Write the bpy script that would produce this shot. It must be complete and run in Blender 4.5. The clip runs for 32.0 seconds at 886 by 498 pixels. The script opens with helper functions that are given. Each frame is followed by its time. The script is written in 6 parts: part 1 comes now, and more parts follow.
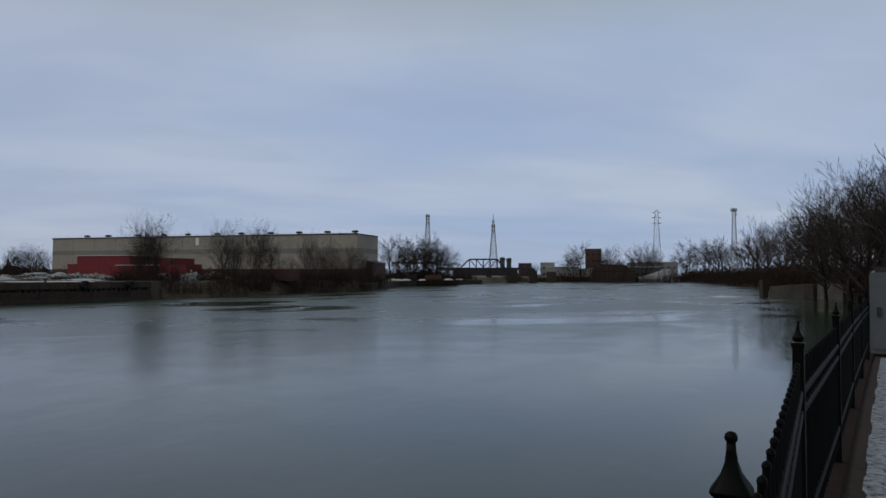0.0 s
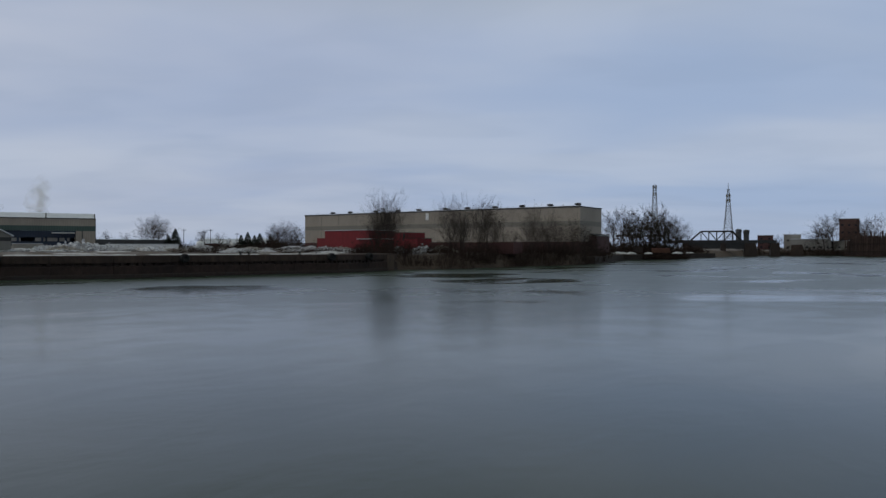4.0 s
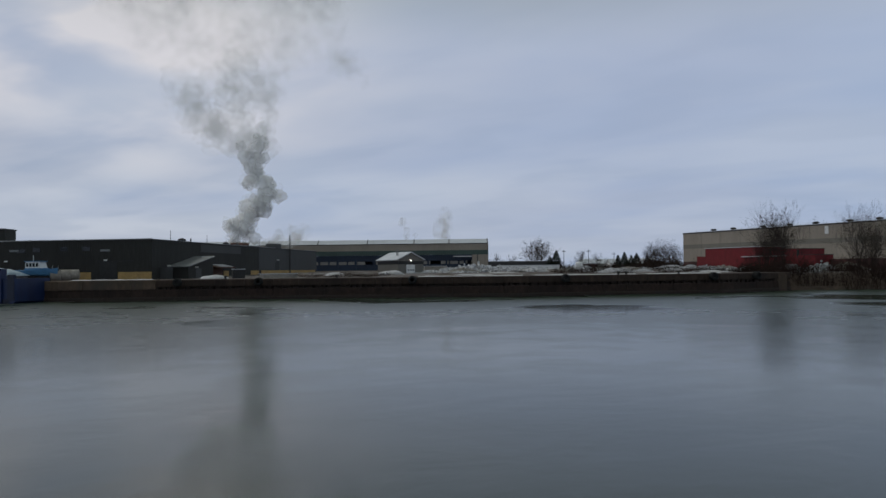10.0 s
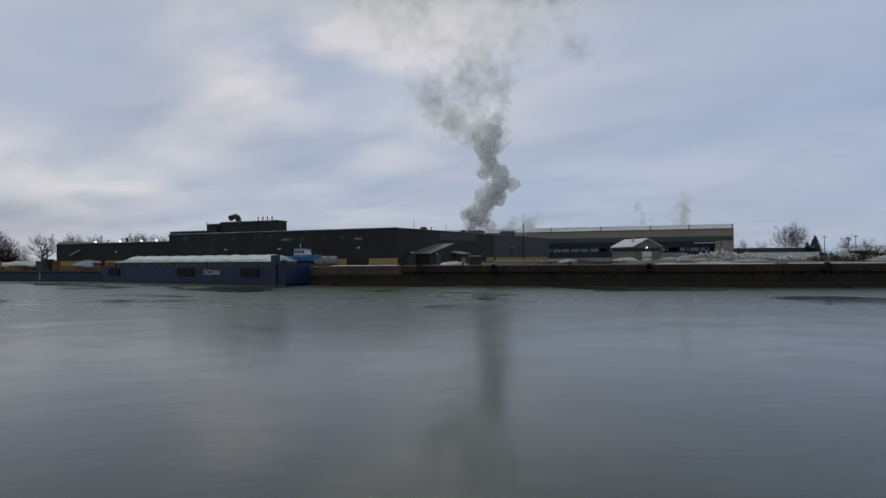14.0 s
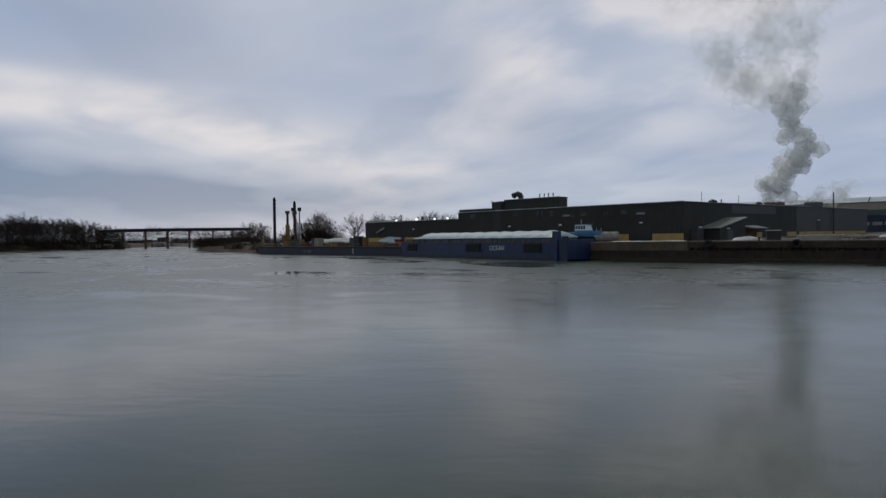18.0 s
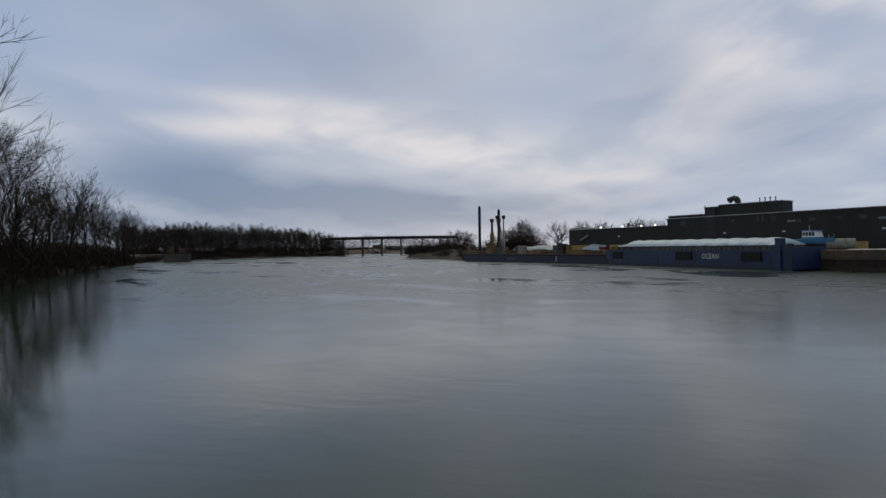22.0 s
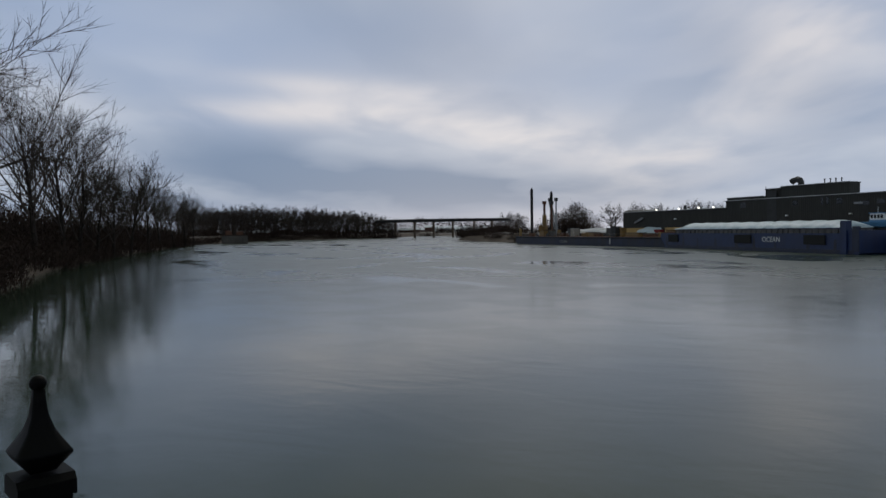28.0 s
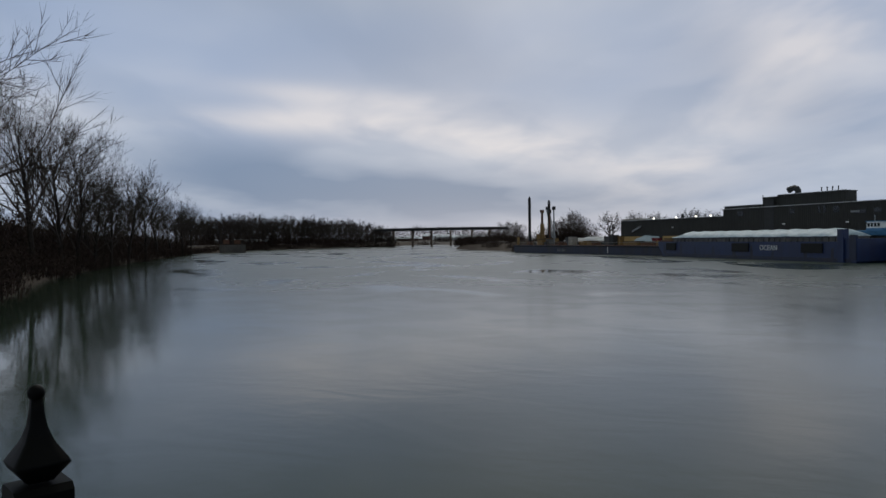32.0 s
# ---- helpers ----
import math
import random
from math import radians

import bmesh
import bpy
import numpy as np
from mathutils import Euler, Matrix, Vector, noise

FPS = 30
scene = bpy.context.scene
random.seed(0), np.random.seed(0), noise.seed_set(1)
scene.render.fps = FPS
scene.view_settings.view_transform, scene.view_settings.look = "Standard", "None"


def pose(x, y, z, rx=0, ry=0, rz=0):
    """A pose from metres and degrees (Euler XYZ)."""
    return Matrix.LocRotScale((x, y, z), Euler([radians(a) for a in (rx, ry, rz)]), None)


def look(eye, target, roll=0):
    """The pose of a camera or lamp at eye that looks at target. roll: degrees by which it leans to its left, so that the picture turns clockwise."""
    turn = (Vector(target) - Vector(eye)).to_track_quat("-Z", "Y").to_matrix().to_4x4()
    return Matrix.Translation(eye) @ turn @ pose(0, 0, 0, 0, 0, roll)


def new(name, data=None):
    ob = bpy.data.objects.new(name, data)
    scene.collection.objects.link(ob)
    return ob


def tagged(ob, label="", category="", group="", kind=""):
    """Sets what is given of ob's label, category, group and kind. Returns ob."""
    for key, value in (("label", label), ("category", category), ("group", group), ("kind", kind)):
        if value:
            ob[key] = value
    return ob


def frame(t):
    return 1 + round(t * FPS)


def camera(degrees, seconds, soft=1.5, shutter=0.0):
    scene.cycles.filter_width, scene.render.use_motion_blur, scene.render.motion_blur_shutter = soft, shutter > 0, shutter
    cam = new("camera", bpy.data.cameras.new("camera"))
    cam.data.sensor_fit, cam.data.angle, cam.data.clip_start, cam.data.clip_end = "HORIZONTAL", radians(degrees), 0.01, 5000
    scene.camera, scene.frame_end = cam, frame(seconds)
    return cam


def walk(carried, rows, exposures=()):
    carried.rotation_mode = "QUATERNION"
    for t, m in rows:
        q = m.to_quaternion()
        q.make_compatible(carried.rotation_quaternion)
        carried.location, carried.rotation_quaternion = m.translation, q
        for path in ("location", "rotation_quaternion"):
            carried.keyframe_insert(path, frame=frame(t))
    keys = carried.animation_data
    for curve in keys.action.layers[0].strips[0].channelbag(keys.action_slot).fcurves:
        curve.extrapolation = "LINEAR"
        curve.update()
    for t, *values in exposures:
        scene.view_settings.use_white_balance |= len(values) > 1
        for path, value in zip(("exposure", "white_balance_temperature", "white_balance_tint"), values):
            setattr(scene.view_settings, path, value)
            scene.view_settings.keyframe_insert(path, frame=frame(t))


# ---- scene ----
cam = camera(63.7, 32.0, soft=1.5)
PATH = [
    (0.0, -0.000, -0.000, 6.000, 92.04, -0.06, -4.97),
    (0.5, -0.000, -0.000, 5.994, 92.02, -0.07, -4.16),
    (1.0, -0.000, -0.000, 5.988, 90.93, -0.18, -2.25),
    (1.5, -0.000, -0.000, 5.981, 90.10, -0.10, 0.65),
    (2.0, -0.000, -0.001, 5.971, 89.49, -0.09, 4.07),
    (2.5, -0.002, -0.004, 5.967, 89.36, -0.28, 6.23),
    (4.5, -0.016, -0.032, 5.964, 90.44, 0.09, 16.15),
    (5.0, -0.021, -0.043, 5.963, 91.18, 0.11, 19.98),
    (5.5, -0.027, -0.055, 5.963, 91.49, 0.14, 22.47),
    (6.0, -0.034, -0.069, 5.962, 91.67, 0.15, 23.99),
    (6.5, -0.041, -0.084, 5.961, 91.84, 0.14, 26.25),
    (7.0, -0.049, -0.099, 5.961, 91.96, 0.21, 27.74),
    (7.5, -0.057, -0.116, 5.960, 92.10, 0.23, 29.30),
    (8.0, -0.066, -0.134, 5.959, 92.22, 0.17, 31.04),
    (8.5, -0.075, -0.152, 5.959, 92.25, 0.15, 32.97),
    (9.0, -0.084, -0.171, 5.958, 91.80, 0.25, 34.97),
    (9.5, -0.094, -0.191, 5.957, 91.60, 0.38, 38.33),
    (10.0, -0.104, -0.211, 5.957, 91.61, 0.64, 42.37),
    (10.5, -0.114, -0.231, 5.956, 91.62, 0.49, 45.11),
    (11.0, -0.124, -0.252, 5.955, 91.70, 0.22, 46.81),
    (11.5, -0.134, -0.273, 5.955, 91.80, 0.23, 47.73),
    (12.0, -0.145, -0.294, 5.954, 91.44, 0.47, 50.06),
    (12.5, -0.155, -0.316, 5.953, 91.20, 0.77, 52.94),
    (13.0, -0.166, -0.337, 5.953, 90.93, 0.59, 55.78),
    (13.5, -0.176, -0.358, 5.952, 90.80, 0.46, 58.27),
    (15.5, -0.216, -0.439, 5.949, 90.93, 0.65, 68.98),
    (16.0, -0.225, -0.458, 5.949, 90.96, 0.48, 71.64),
    (16.5, -0.234, -0.476, 5.948, 90.53, 0.44, 75.36),
    (17.0, -0.243, -0.494, 5.947, 90.04, 0.78, 78.54),
    (17.5, -0.251, -0.511, 5.947, 89.67, 0.66, 80.58),
    (18.0, -0.259, -0.526, 5.946, 89.06, 0.81, 83.11),
    (18.5, -0.266, -0.541, 5.945, 88.91, 0.89, 84.77),
    (19.0, -0.273, -0.555, 5.945, 89.63, 0.95, 87.00),
    (19.5, -0.279, -0.567, 5.944, 89.66, 0.89, 89.50),
    (20.0, -0.284, -0.578, 5.943, 89.87, 0.90, 91.97),
    (20.5, -0.290, -0.586, 5.943, 89.94, 0.87, 94.21),
    (21.0, -0.296, -0.592, 5.942, 89.94, 0.90, 96.50),
    (21.5, -0.300, -0.597, 5.941, 89.92, 0.86, 98.25),
    (22.0, -0.304, -0.600, 5.941, 89.89, 0.79, 99.32),
    (22.5, -0.307, -0.602, 5.940, 89.85, 0.82, 100.75),
    (23.0, -0.307, -0.602, 5.939, 89.54, 0.88, 101.11),
    (23.5, -0.307, -0.602, 5.939, 89.25, 0.78, 101.90),
    (24.0, -0.307, -0.602, 5.939, 88.97, 0.79, 102.15),
    (24.5, -0.307, -0.602, 5.939, 88.80, 0.71, 102.25),
    (25.0, -0.307, -0.602, 5.939, 88.62, 0.72, 102.48),
    (25.5, -0.307, -0.603, 5.939, 88.45, 0.69, 102.55),
    (27.5, -0.301, -0.608, 5.939, 88.54, 0.72, 103.46),
    (28.0, -0.301, -0.609, 5.939, 88.54, 0.72, 103.47),
    (28.5, -0.300, -0.610, 5.939, 88.54, 0.73, 103.66),
    (29.0, -0.300, -0.610, 5.939, 88.52, 0.80, 103.84),
    (29.5, -0.300, -0.610, 5.939, 88.74, 0.71, 103.50),
    (30.0, -0.300, -0.610, 5.939, 89.28, 0.68, 103.47),
    (30.5, -0.300, -0.610, 5.939, 89.29, 0.68, 102.70),
    (31.0, -0.300, -0.610, 5.939, 89.27, 0.74, 102.60),
    (31.5, -0.300, -0.610, 5.939, 89.25, 0.65, 103.01),
    (32.0, -0.300, -0.610, 5.939, 89.24, 0.78, 103.30),
]
walk(cam, [(t, pose(*r)) for t, *r in PATH])


# ---- world, sun ----
def world_sky():
    w = bpy.data.worlds.new("sky")
    scene.world = w
    w.use_nodes = True
    t = w.node_tree
    t.nodes.clear()
    N, L = t.nodes.new, t.links.new

    def mth(op, a, b=None, clamp=False):
        n = N("ShaderNodeMath")
        n.operation, n.use_clamp = op, clamp
        for i, v in enumerate((a, b)):
            if v is None:
                continue
            if isinstance(v, (int, float)):
                n.inputs[i].default_value = v
            else:
                L(v, n.inputs[i])
        return n.outputs[0]

    def mix(f, a, b):
        n = N("ShaderNodeMix")
        n.data_type = "RGBA"
        for s, v in ((n.inputs[0], f), (n.inputs[6], a), (n.inputs[7], b)):
            if isinstance(v, (int, float)):
                s.default_value = v
            elif isinstance(v, tuple):
                s.default_value = (*v, 1)
            else:
                L(v, s)
        return n.outputs[2]

    def ramp(f, lo, hi):
        n = N("ShaderNodeMapRange")
        n.interpolation_type = "SMOOTHSTEP"
        n.inputs[1].default_value, n.inputs[2].default_value = lo, hi
        L(f, n.inputs[0])
        return n.outputs[0]

    tc = N("ShaderNodeTexCoord")
    sep = N("ShaderNodeSeparateXYZ")
    L(tc.outputs["Generated"], sep.inputs[0])
    x, y, z = sep.outputs

    def cloud(scale, flat, tilt, detail, rough, seed, warp):
        m, n = N("ShaderNodeMapping"), N("ShaderNodeTexNoise")
        m.vector_type = "TEXTURE"
        m.inputs["Rotation"].default_value = tilt
        m.inputs["Scale"].default_value = (1 / scale, 1 / scale, 1 / (scale * flat))
        m.inputs["Location"].default_value = (seed, -seed, seed * 0.3)
        L(tc.outputs["Generated"], m.inputs[0])
        n.inputs["Scale"].default_value, n.inputs["Detail"].default_value = 1.0, detail
        n.inputs["Roughness"].default_value, n.inputs["Distortion"].default_value = rough, warp
        L(m.outputs[0], n.inputs["Vector"])
        return n.outputs["Fac"]

    def streak(az, el, wide, tall, slope):
        """A soft bank of cloud round a bearing and a height, both in degrees; slope: how it climbs to the left."""
        ax, ay = -math.sin(radians(az)), math.cos(radians(az))
        along = mth("SUBTRACT", mth("MULTIPLY", x, -ay), mth("MULTIPLY", y, -ax))
        front = mth("ADD", mth("MULTIPLY", x, ax), mth("MULTIPLY", y, ay))
        u = mth("DIVIDE", along, math.sin(radians(wide)))
        v = mth("DIVIDE", mth("SUBTRACT", mth("SUBTRACT", z, math.sin(radians(el))), mth("MULTIPLY", along, slope)), math.sin(radians(tall)))
        d = mth("ADD", mth("MULTIPLY", u, u), mth("MULTIPLY", v, v))
        return mth("MULTIPLY", mth("EXPONENT", mth("MULTIPLY", d, -1.0)), mth("GREATER_THAN", front, 0.0))

    sky = N("ShaderNodeTexSky")
    sky.sky_type, sky.sun_disc = "NISHITA", False
    sky.sun_elevation, sky.sun_rotation = radians(20), radians(-100)
    skyc = N("ShaderNodeVectorMath")
    skyc.operation = "SCALE"
    skyc.inputs[3].default_value = 0.08
    L(sky.outputs[0], skyc.inputs[0])
    # the cloud deck lies flat overhead: its pattern closes up towards the horizon, drawn out along the wind
    low = mth("ADD", mth("MAXIMUM", z, 0.0), 0.11)
    flat = N("ShaderNodeCombineXYZ")
    L(mth("DIVIDE", x, low), flat.inputs[0])
    L(mth("DIVIDE", y, low), flat.inputs[1])

    def overhead(size, long, turn, detail, rough, seed, warp):
        m, n = N("ShaderNodeMapping"), N("ShaderNodeTexNoise")
        m.vector_type = "TEXTURE"
        m.inputs["Rotation"].default_value = (0, 0, radians(turn))
        m.inputs["Scale"].default_value = (size * long, size, 1)
        m.inputs["Location"].default_value = (seed, seed * 1.7, 0)
        L(flat.outputs[0], m.inputs[0])
        n.inputs["Scale"].default_value, n.inputs["Detail"].default_value = 1.0, detail
        n.inputs["Roughness"].default_value, n.inputs["Distortion"].default_value = rough, warp
        L(m.outputs[0], n.inputs["Vector"])
        return n.outputs["Fac"]

    deck = cloud(1.9, 2.8, (0.10, 0.06, 0), 4, 0.45, 3.1, 0.4)
    sheet = overhead(2.1, 1.5, 6, 4, 0.44, 3.7, 0.3)
    wisp = overhead(1.25, 1.5, 12, 4, 0.44, 8.3, 0.3)
    grain = overhead(0.62, 1.6, 8, 4, 0.46, 1.9, 0.3)
    col = mix(ramp(mth("ADD", mth("MULTIPLY", deck, 0.4), mth("MULTIPLY", sheet, 0.6)), 0.40, 0.60), SKY_BLUE, SKY_GREY)
    east = mth("ADD", mth("MULTIPLY", x, 0.26), mth("MULTIPLY", y, 0.966))
    calm = mth("SUBTRACT", 1.0, mth("MULTIPLY", ramp(east, 0.0, 0.8), 0.35))
    col = mix(mth("MULTIPLY", ramp(east, 0.0, 0.95), 0.42), col, SKY_EAST)
    col = mix(mth("MULTIPLY", ramp(east, 0.72, 1.0), 0.40), col, SKY_CLEAR)
    col = mix(mth("MULTIPLY", ramp(wisp, 0.36, 0.68), mth("MULTIPLY", calm, 0.70)), col, SKY_LIGHT)
    col = mix(mth("MULTIPLY", ramp(grain, 0.56, 0.36), mth("MULTIPLY", calm, 0.16)), col, SKY_SLATE)
    # slate-blue gap low over the lower river, pale banks of cloud above it and over the factory
    gaps = mth("ADD", streak(116, 5.4, 14, 2.4, 0.05), mth("ADD", streak(100, 3.4, 13, 1.6, 0.03), mth("MULTIPLY", streak(79, 12, 7, 4, 0.5), 0.55)))
    gaps = mth("ADD", gaps, mth("MULTIPLY", streak(114, 1.6, 16, 2.4, 0.0), 0.8))
    gaps = mth("ADD", gaps, mth("MULTIPLY", streak(106, 15.5, 15, 4.5, 0.2), 0.45))
    gaps = mth("MULTIPLY", gaps, mth("ADD", 0.62, mth("MULTIPLY", ramp(wisp, 0.62, 0.40), 0.38)), True)
    col = mix(gaps, col, SKY_SLATE)
    veil = mth("ADD", mth("MULTIPLY", streak(114, 9.4, 13, 1.0, 0.02), 0.8), mth("ADD", mth("ADD", streak(98, 7.6, 11, 1.7, 0.16), mth("MULTIPLY", streak(110, 11.2, 9, 0.8, 0.05), 0.6)), mth("MULTIPLY", streak(80, 9.5, 11, 3.0, -0.65), 0.55)))
    veil = mth("ADD", veil, mth("ADD", mth("MULTIPLY", streak(66, 14, 13, 6, 0.0), 0.75), mth("MULTIPLY", streak(74, 20, 20, 5, 0.1), 0.75)))
    veil = mth("MULTIPLY", veil, mth("ADD", 0.12, mth("MULTIPLY", ramp(grain, 0.30, 0.72), 1.25)), True)
    col = mix(mth("MULTIPLY", veil, 0.85), col, SKY_WARM)
    col = mix(mth("MULTIPLY", ramp(z, 0.275, 0.47), 0.88), col, SKY_HIGH)
    haze = ramp(z, 0.07, 0.0)
    col = mix(mth("MULTIPLY", haze, 0.42), col, SKY_HAZE)
    col = mix(0.04, col, skyc.outputs[0])
    bg = N("ShaderNodeBackground")
    bg.inputs["Strength"].default_value = SKY_STRENGTH
    L(col, bg.inputs["Color"])
    out = N("ShaderNodeOutputWorld")
    L(bg.outputs[0], out.inputs["Surface"])


SKY_BLUE, SKY_GREY, SKY_LIGHT, SKY_HIGH = (0.315, 0.39, 0.54), (0.392, 0.440, 0.545), (0.505, 0.550, 0.635), (0.255, 0.288, 0.250)
SKY_SLATE, SKY_WARM, SKY_HAZE, SKY_EAST, SKY_STRENGTH = (0.165, 0.235, 0.36), (0.66, 0.64, 0.66), (0.345, 0.412, 0.535), (0.372, 0.43, 0.582), 1.07
SKY_CLEAR = (0.28, 0.405, 0.61)
world_sky()
sun = new("sun", bpy.data.lights.new("sun", "SUN"))
sun.data.energy, sun.data.angle, sun.data.color = 0.85, radians(20), (1.0, 0.95, 0.9)
sun.matrix_world = look((-72, -13, 80), (0, 0, 0))


# ---- materials ----
def mat(name, col, rough=0.8, var=0.25, fine=6.0, coarse=0.5, bump=0.0, metal=0.0, tint=None, tint_amount=0.5, stretch=(1, 1, 1), island=0.0, spec=0.5):
    """A surface with colour that varies at two scales, patches of a second colour, and fine relief."""
    m = bpy.data.materials.new(name)
    m.use_nodes = True
    t = m.node_tree
    N, L = t.nodes.new, t.links.new
    b = t.nodes["Principled BSDF"]
    tc, mp = N("ShaderNodeTexCoord"), N("ShaderNodeMapping")
    mp.inputs["Scale"].default_value = stretch
    L(tc.outputs["Object"], mp.inputs[0])
    info = N("ShaderNodeObjectInfo")
    shift = N("ShaderNodeVectorMath")
    shift.operation = "ADD"
    L(mp.outputs[0], shift.inputs[0])
    L(info.outputs["Random"], shift.inputs[1])
    n1, n2 = N("ShaderNodeTexNoise"), N("ShaderNodeTexNoise")
    for n, s in ((n1, fine), (n2, coarse)):
        n.inputs["Scale"].default_value, n.inputs["Detail"].default_value, n.inputs["Roughness"].default_value = s, 6, 0.62
        L(shift.outputs[0], n.inputs["Vector"])
    c = col
    dark = tuple(x * (1 - var) for x in c)
    light = tuple(min(1, x * (1 + var)) for x in c)
    r1 = N("ShaderNodeValToRGB")
    r1.color_ramp.elements[0].position, r1.color_ramp.elements[1].position = 0.3, 0.7
    r1.color_ramp.elements[0].color, r1.color_ramp.elements[1].color = (*dark, 1), (*light, 1)
    L(n1.outputs["Fac"], r1.inputs[0])
    mx = N("ShaderNodeMix")
    mx.data_type = "RGBA"
    r2 = N("ShaderNodeMapRange")
    r2.inputs[1].default_value, r2.inputs[2].default_value = 0.45, 0.68
    r2.inputs[4].default_value = tint_amount
    L(n2.outputs["Fac"], r2.inputs[0])
    L(r2.outputs[0], mx.inputs[0])
    L(r1.outputs[0], mx.inputs[6])
    mx.inputs[7].default_value = (*(tint or tuple(x * (1 - var * 1.3) for x in c)), 1)
    last = mx.outputs[2]
    if island:
        g, h = N("ShaderNodeNewGeometry"), N("ShaderNodeHueSaturation")
        v = N("ShaderNodeMapRange")
        v.inputs[3].default_value, v.inputs[4].default_value = 1 - island, 1 + island
        L(g.outputs["Random Per Island"], v.inputs[0])
        L(v.outputs[0], h.inputs["Value"])
        L(last, h.inputs["Color"])
        last = h.outputs[0]
    L(last, b.inputs["Base Color"])
    b.inputs["Roughness"].default_value, b.inputs["Metallic"].default_value = rough, metal
    b.inputs["Specular IOR Level"].default_value = spec
    if bump:
        bp = N("ShaderNodeBump")
        bp.inputs["Strength"].default_value, bp.inputs["Distance"].default_value = 0.6, bump
        L(n1.outputs["Fac"], bp.inputs["Height"])
        L(bp.outputs[0], b.inputs["Normal"])
    return m


def glow_mat(name, col, strength):
    m = bpy.data.materials.new(name)
    m.use_nodes = True
    b = m.node_tree.nodes["Principled BSDF"]
    b.inputs["Emission Color"].default_value, b.inputs["Emission Strength"].default_value = (*col, 1), strength
    return m


def ribbed(name, col, pitch, rough=0.6, var=0.15, tint=None, tint_amount=0.4, depth=0.03):
    """Profiled metal sheet: upright ribs as relief along x and y, over a streaked colour."""
    m = mat(name, col, rough, var, 1.5, 0.12, 0, 0, tint, tint_amount, (1, 1, 0.25))
    t = m.node_tree
    N, L = t.nodes.new, t.links.new
    tc, sp, ad, ml, sn, bp = (N("ShaderNodeTexCoord"), N("ShaderNodeSeparateXYZ"), N("ShaderNodeMath"), N("ShaderNodeMath"), N("ShaderNodeMath"), N("ShaderNodeBump"))
    ml.operation, sn.operation = "MULTIPLY", "SINE"
    ml.inputs[1].default_value = 2 * math.pi / pitch
    L(tc.outputs["Object"], sp.inputs[0])
    L(sp.outputs[0], ad.inputs[0])
    L(sp.outputs[1], ad.inputs[1])
    L(ad.outputs[0], ml.inputs[0])
    L(ml.outputs[0], sn.inputs[0])
    L(sn.outputs[0], bp.inputs["Height"])
    bp.inputs["Distance"].default_value, bp.inputs["Strength"].default_value = depth, 0.5
    L(bp.outputs[0], t.nodes["Principled BSDF"].inputs["Normal"])
    return m


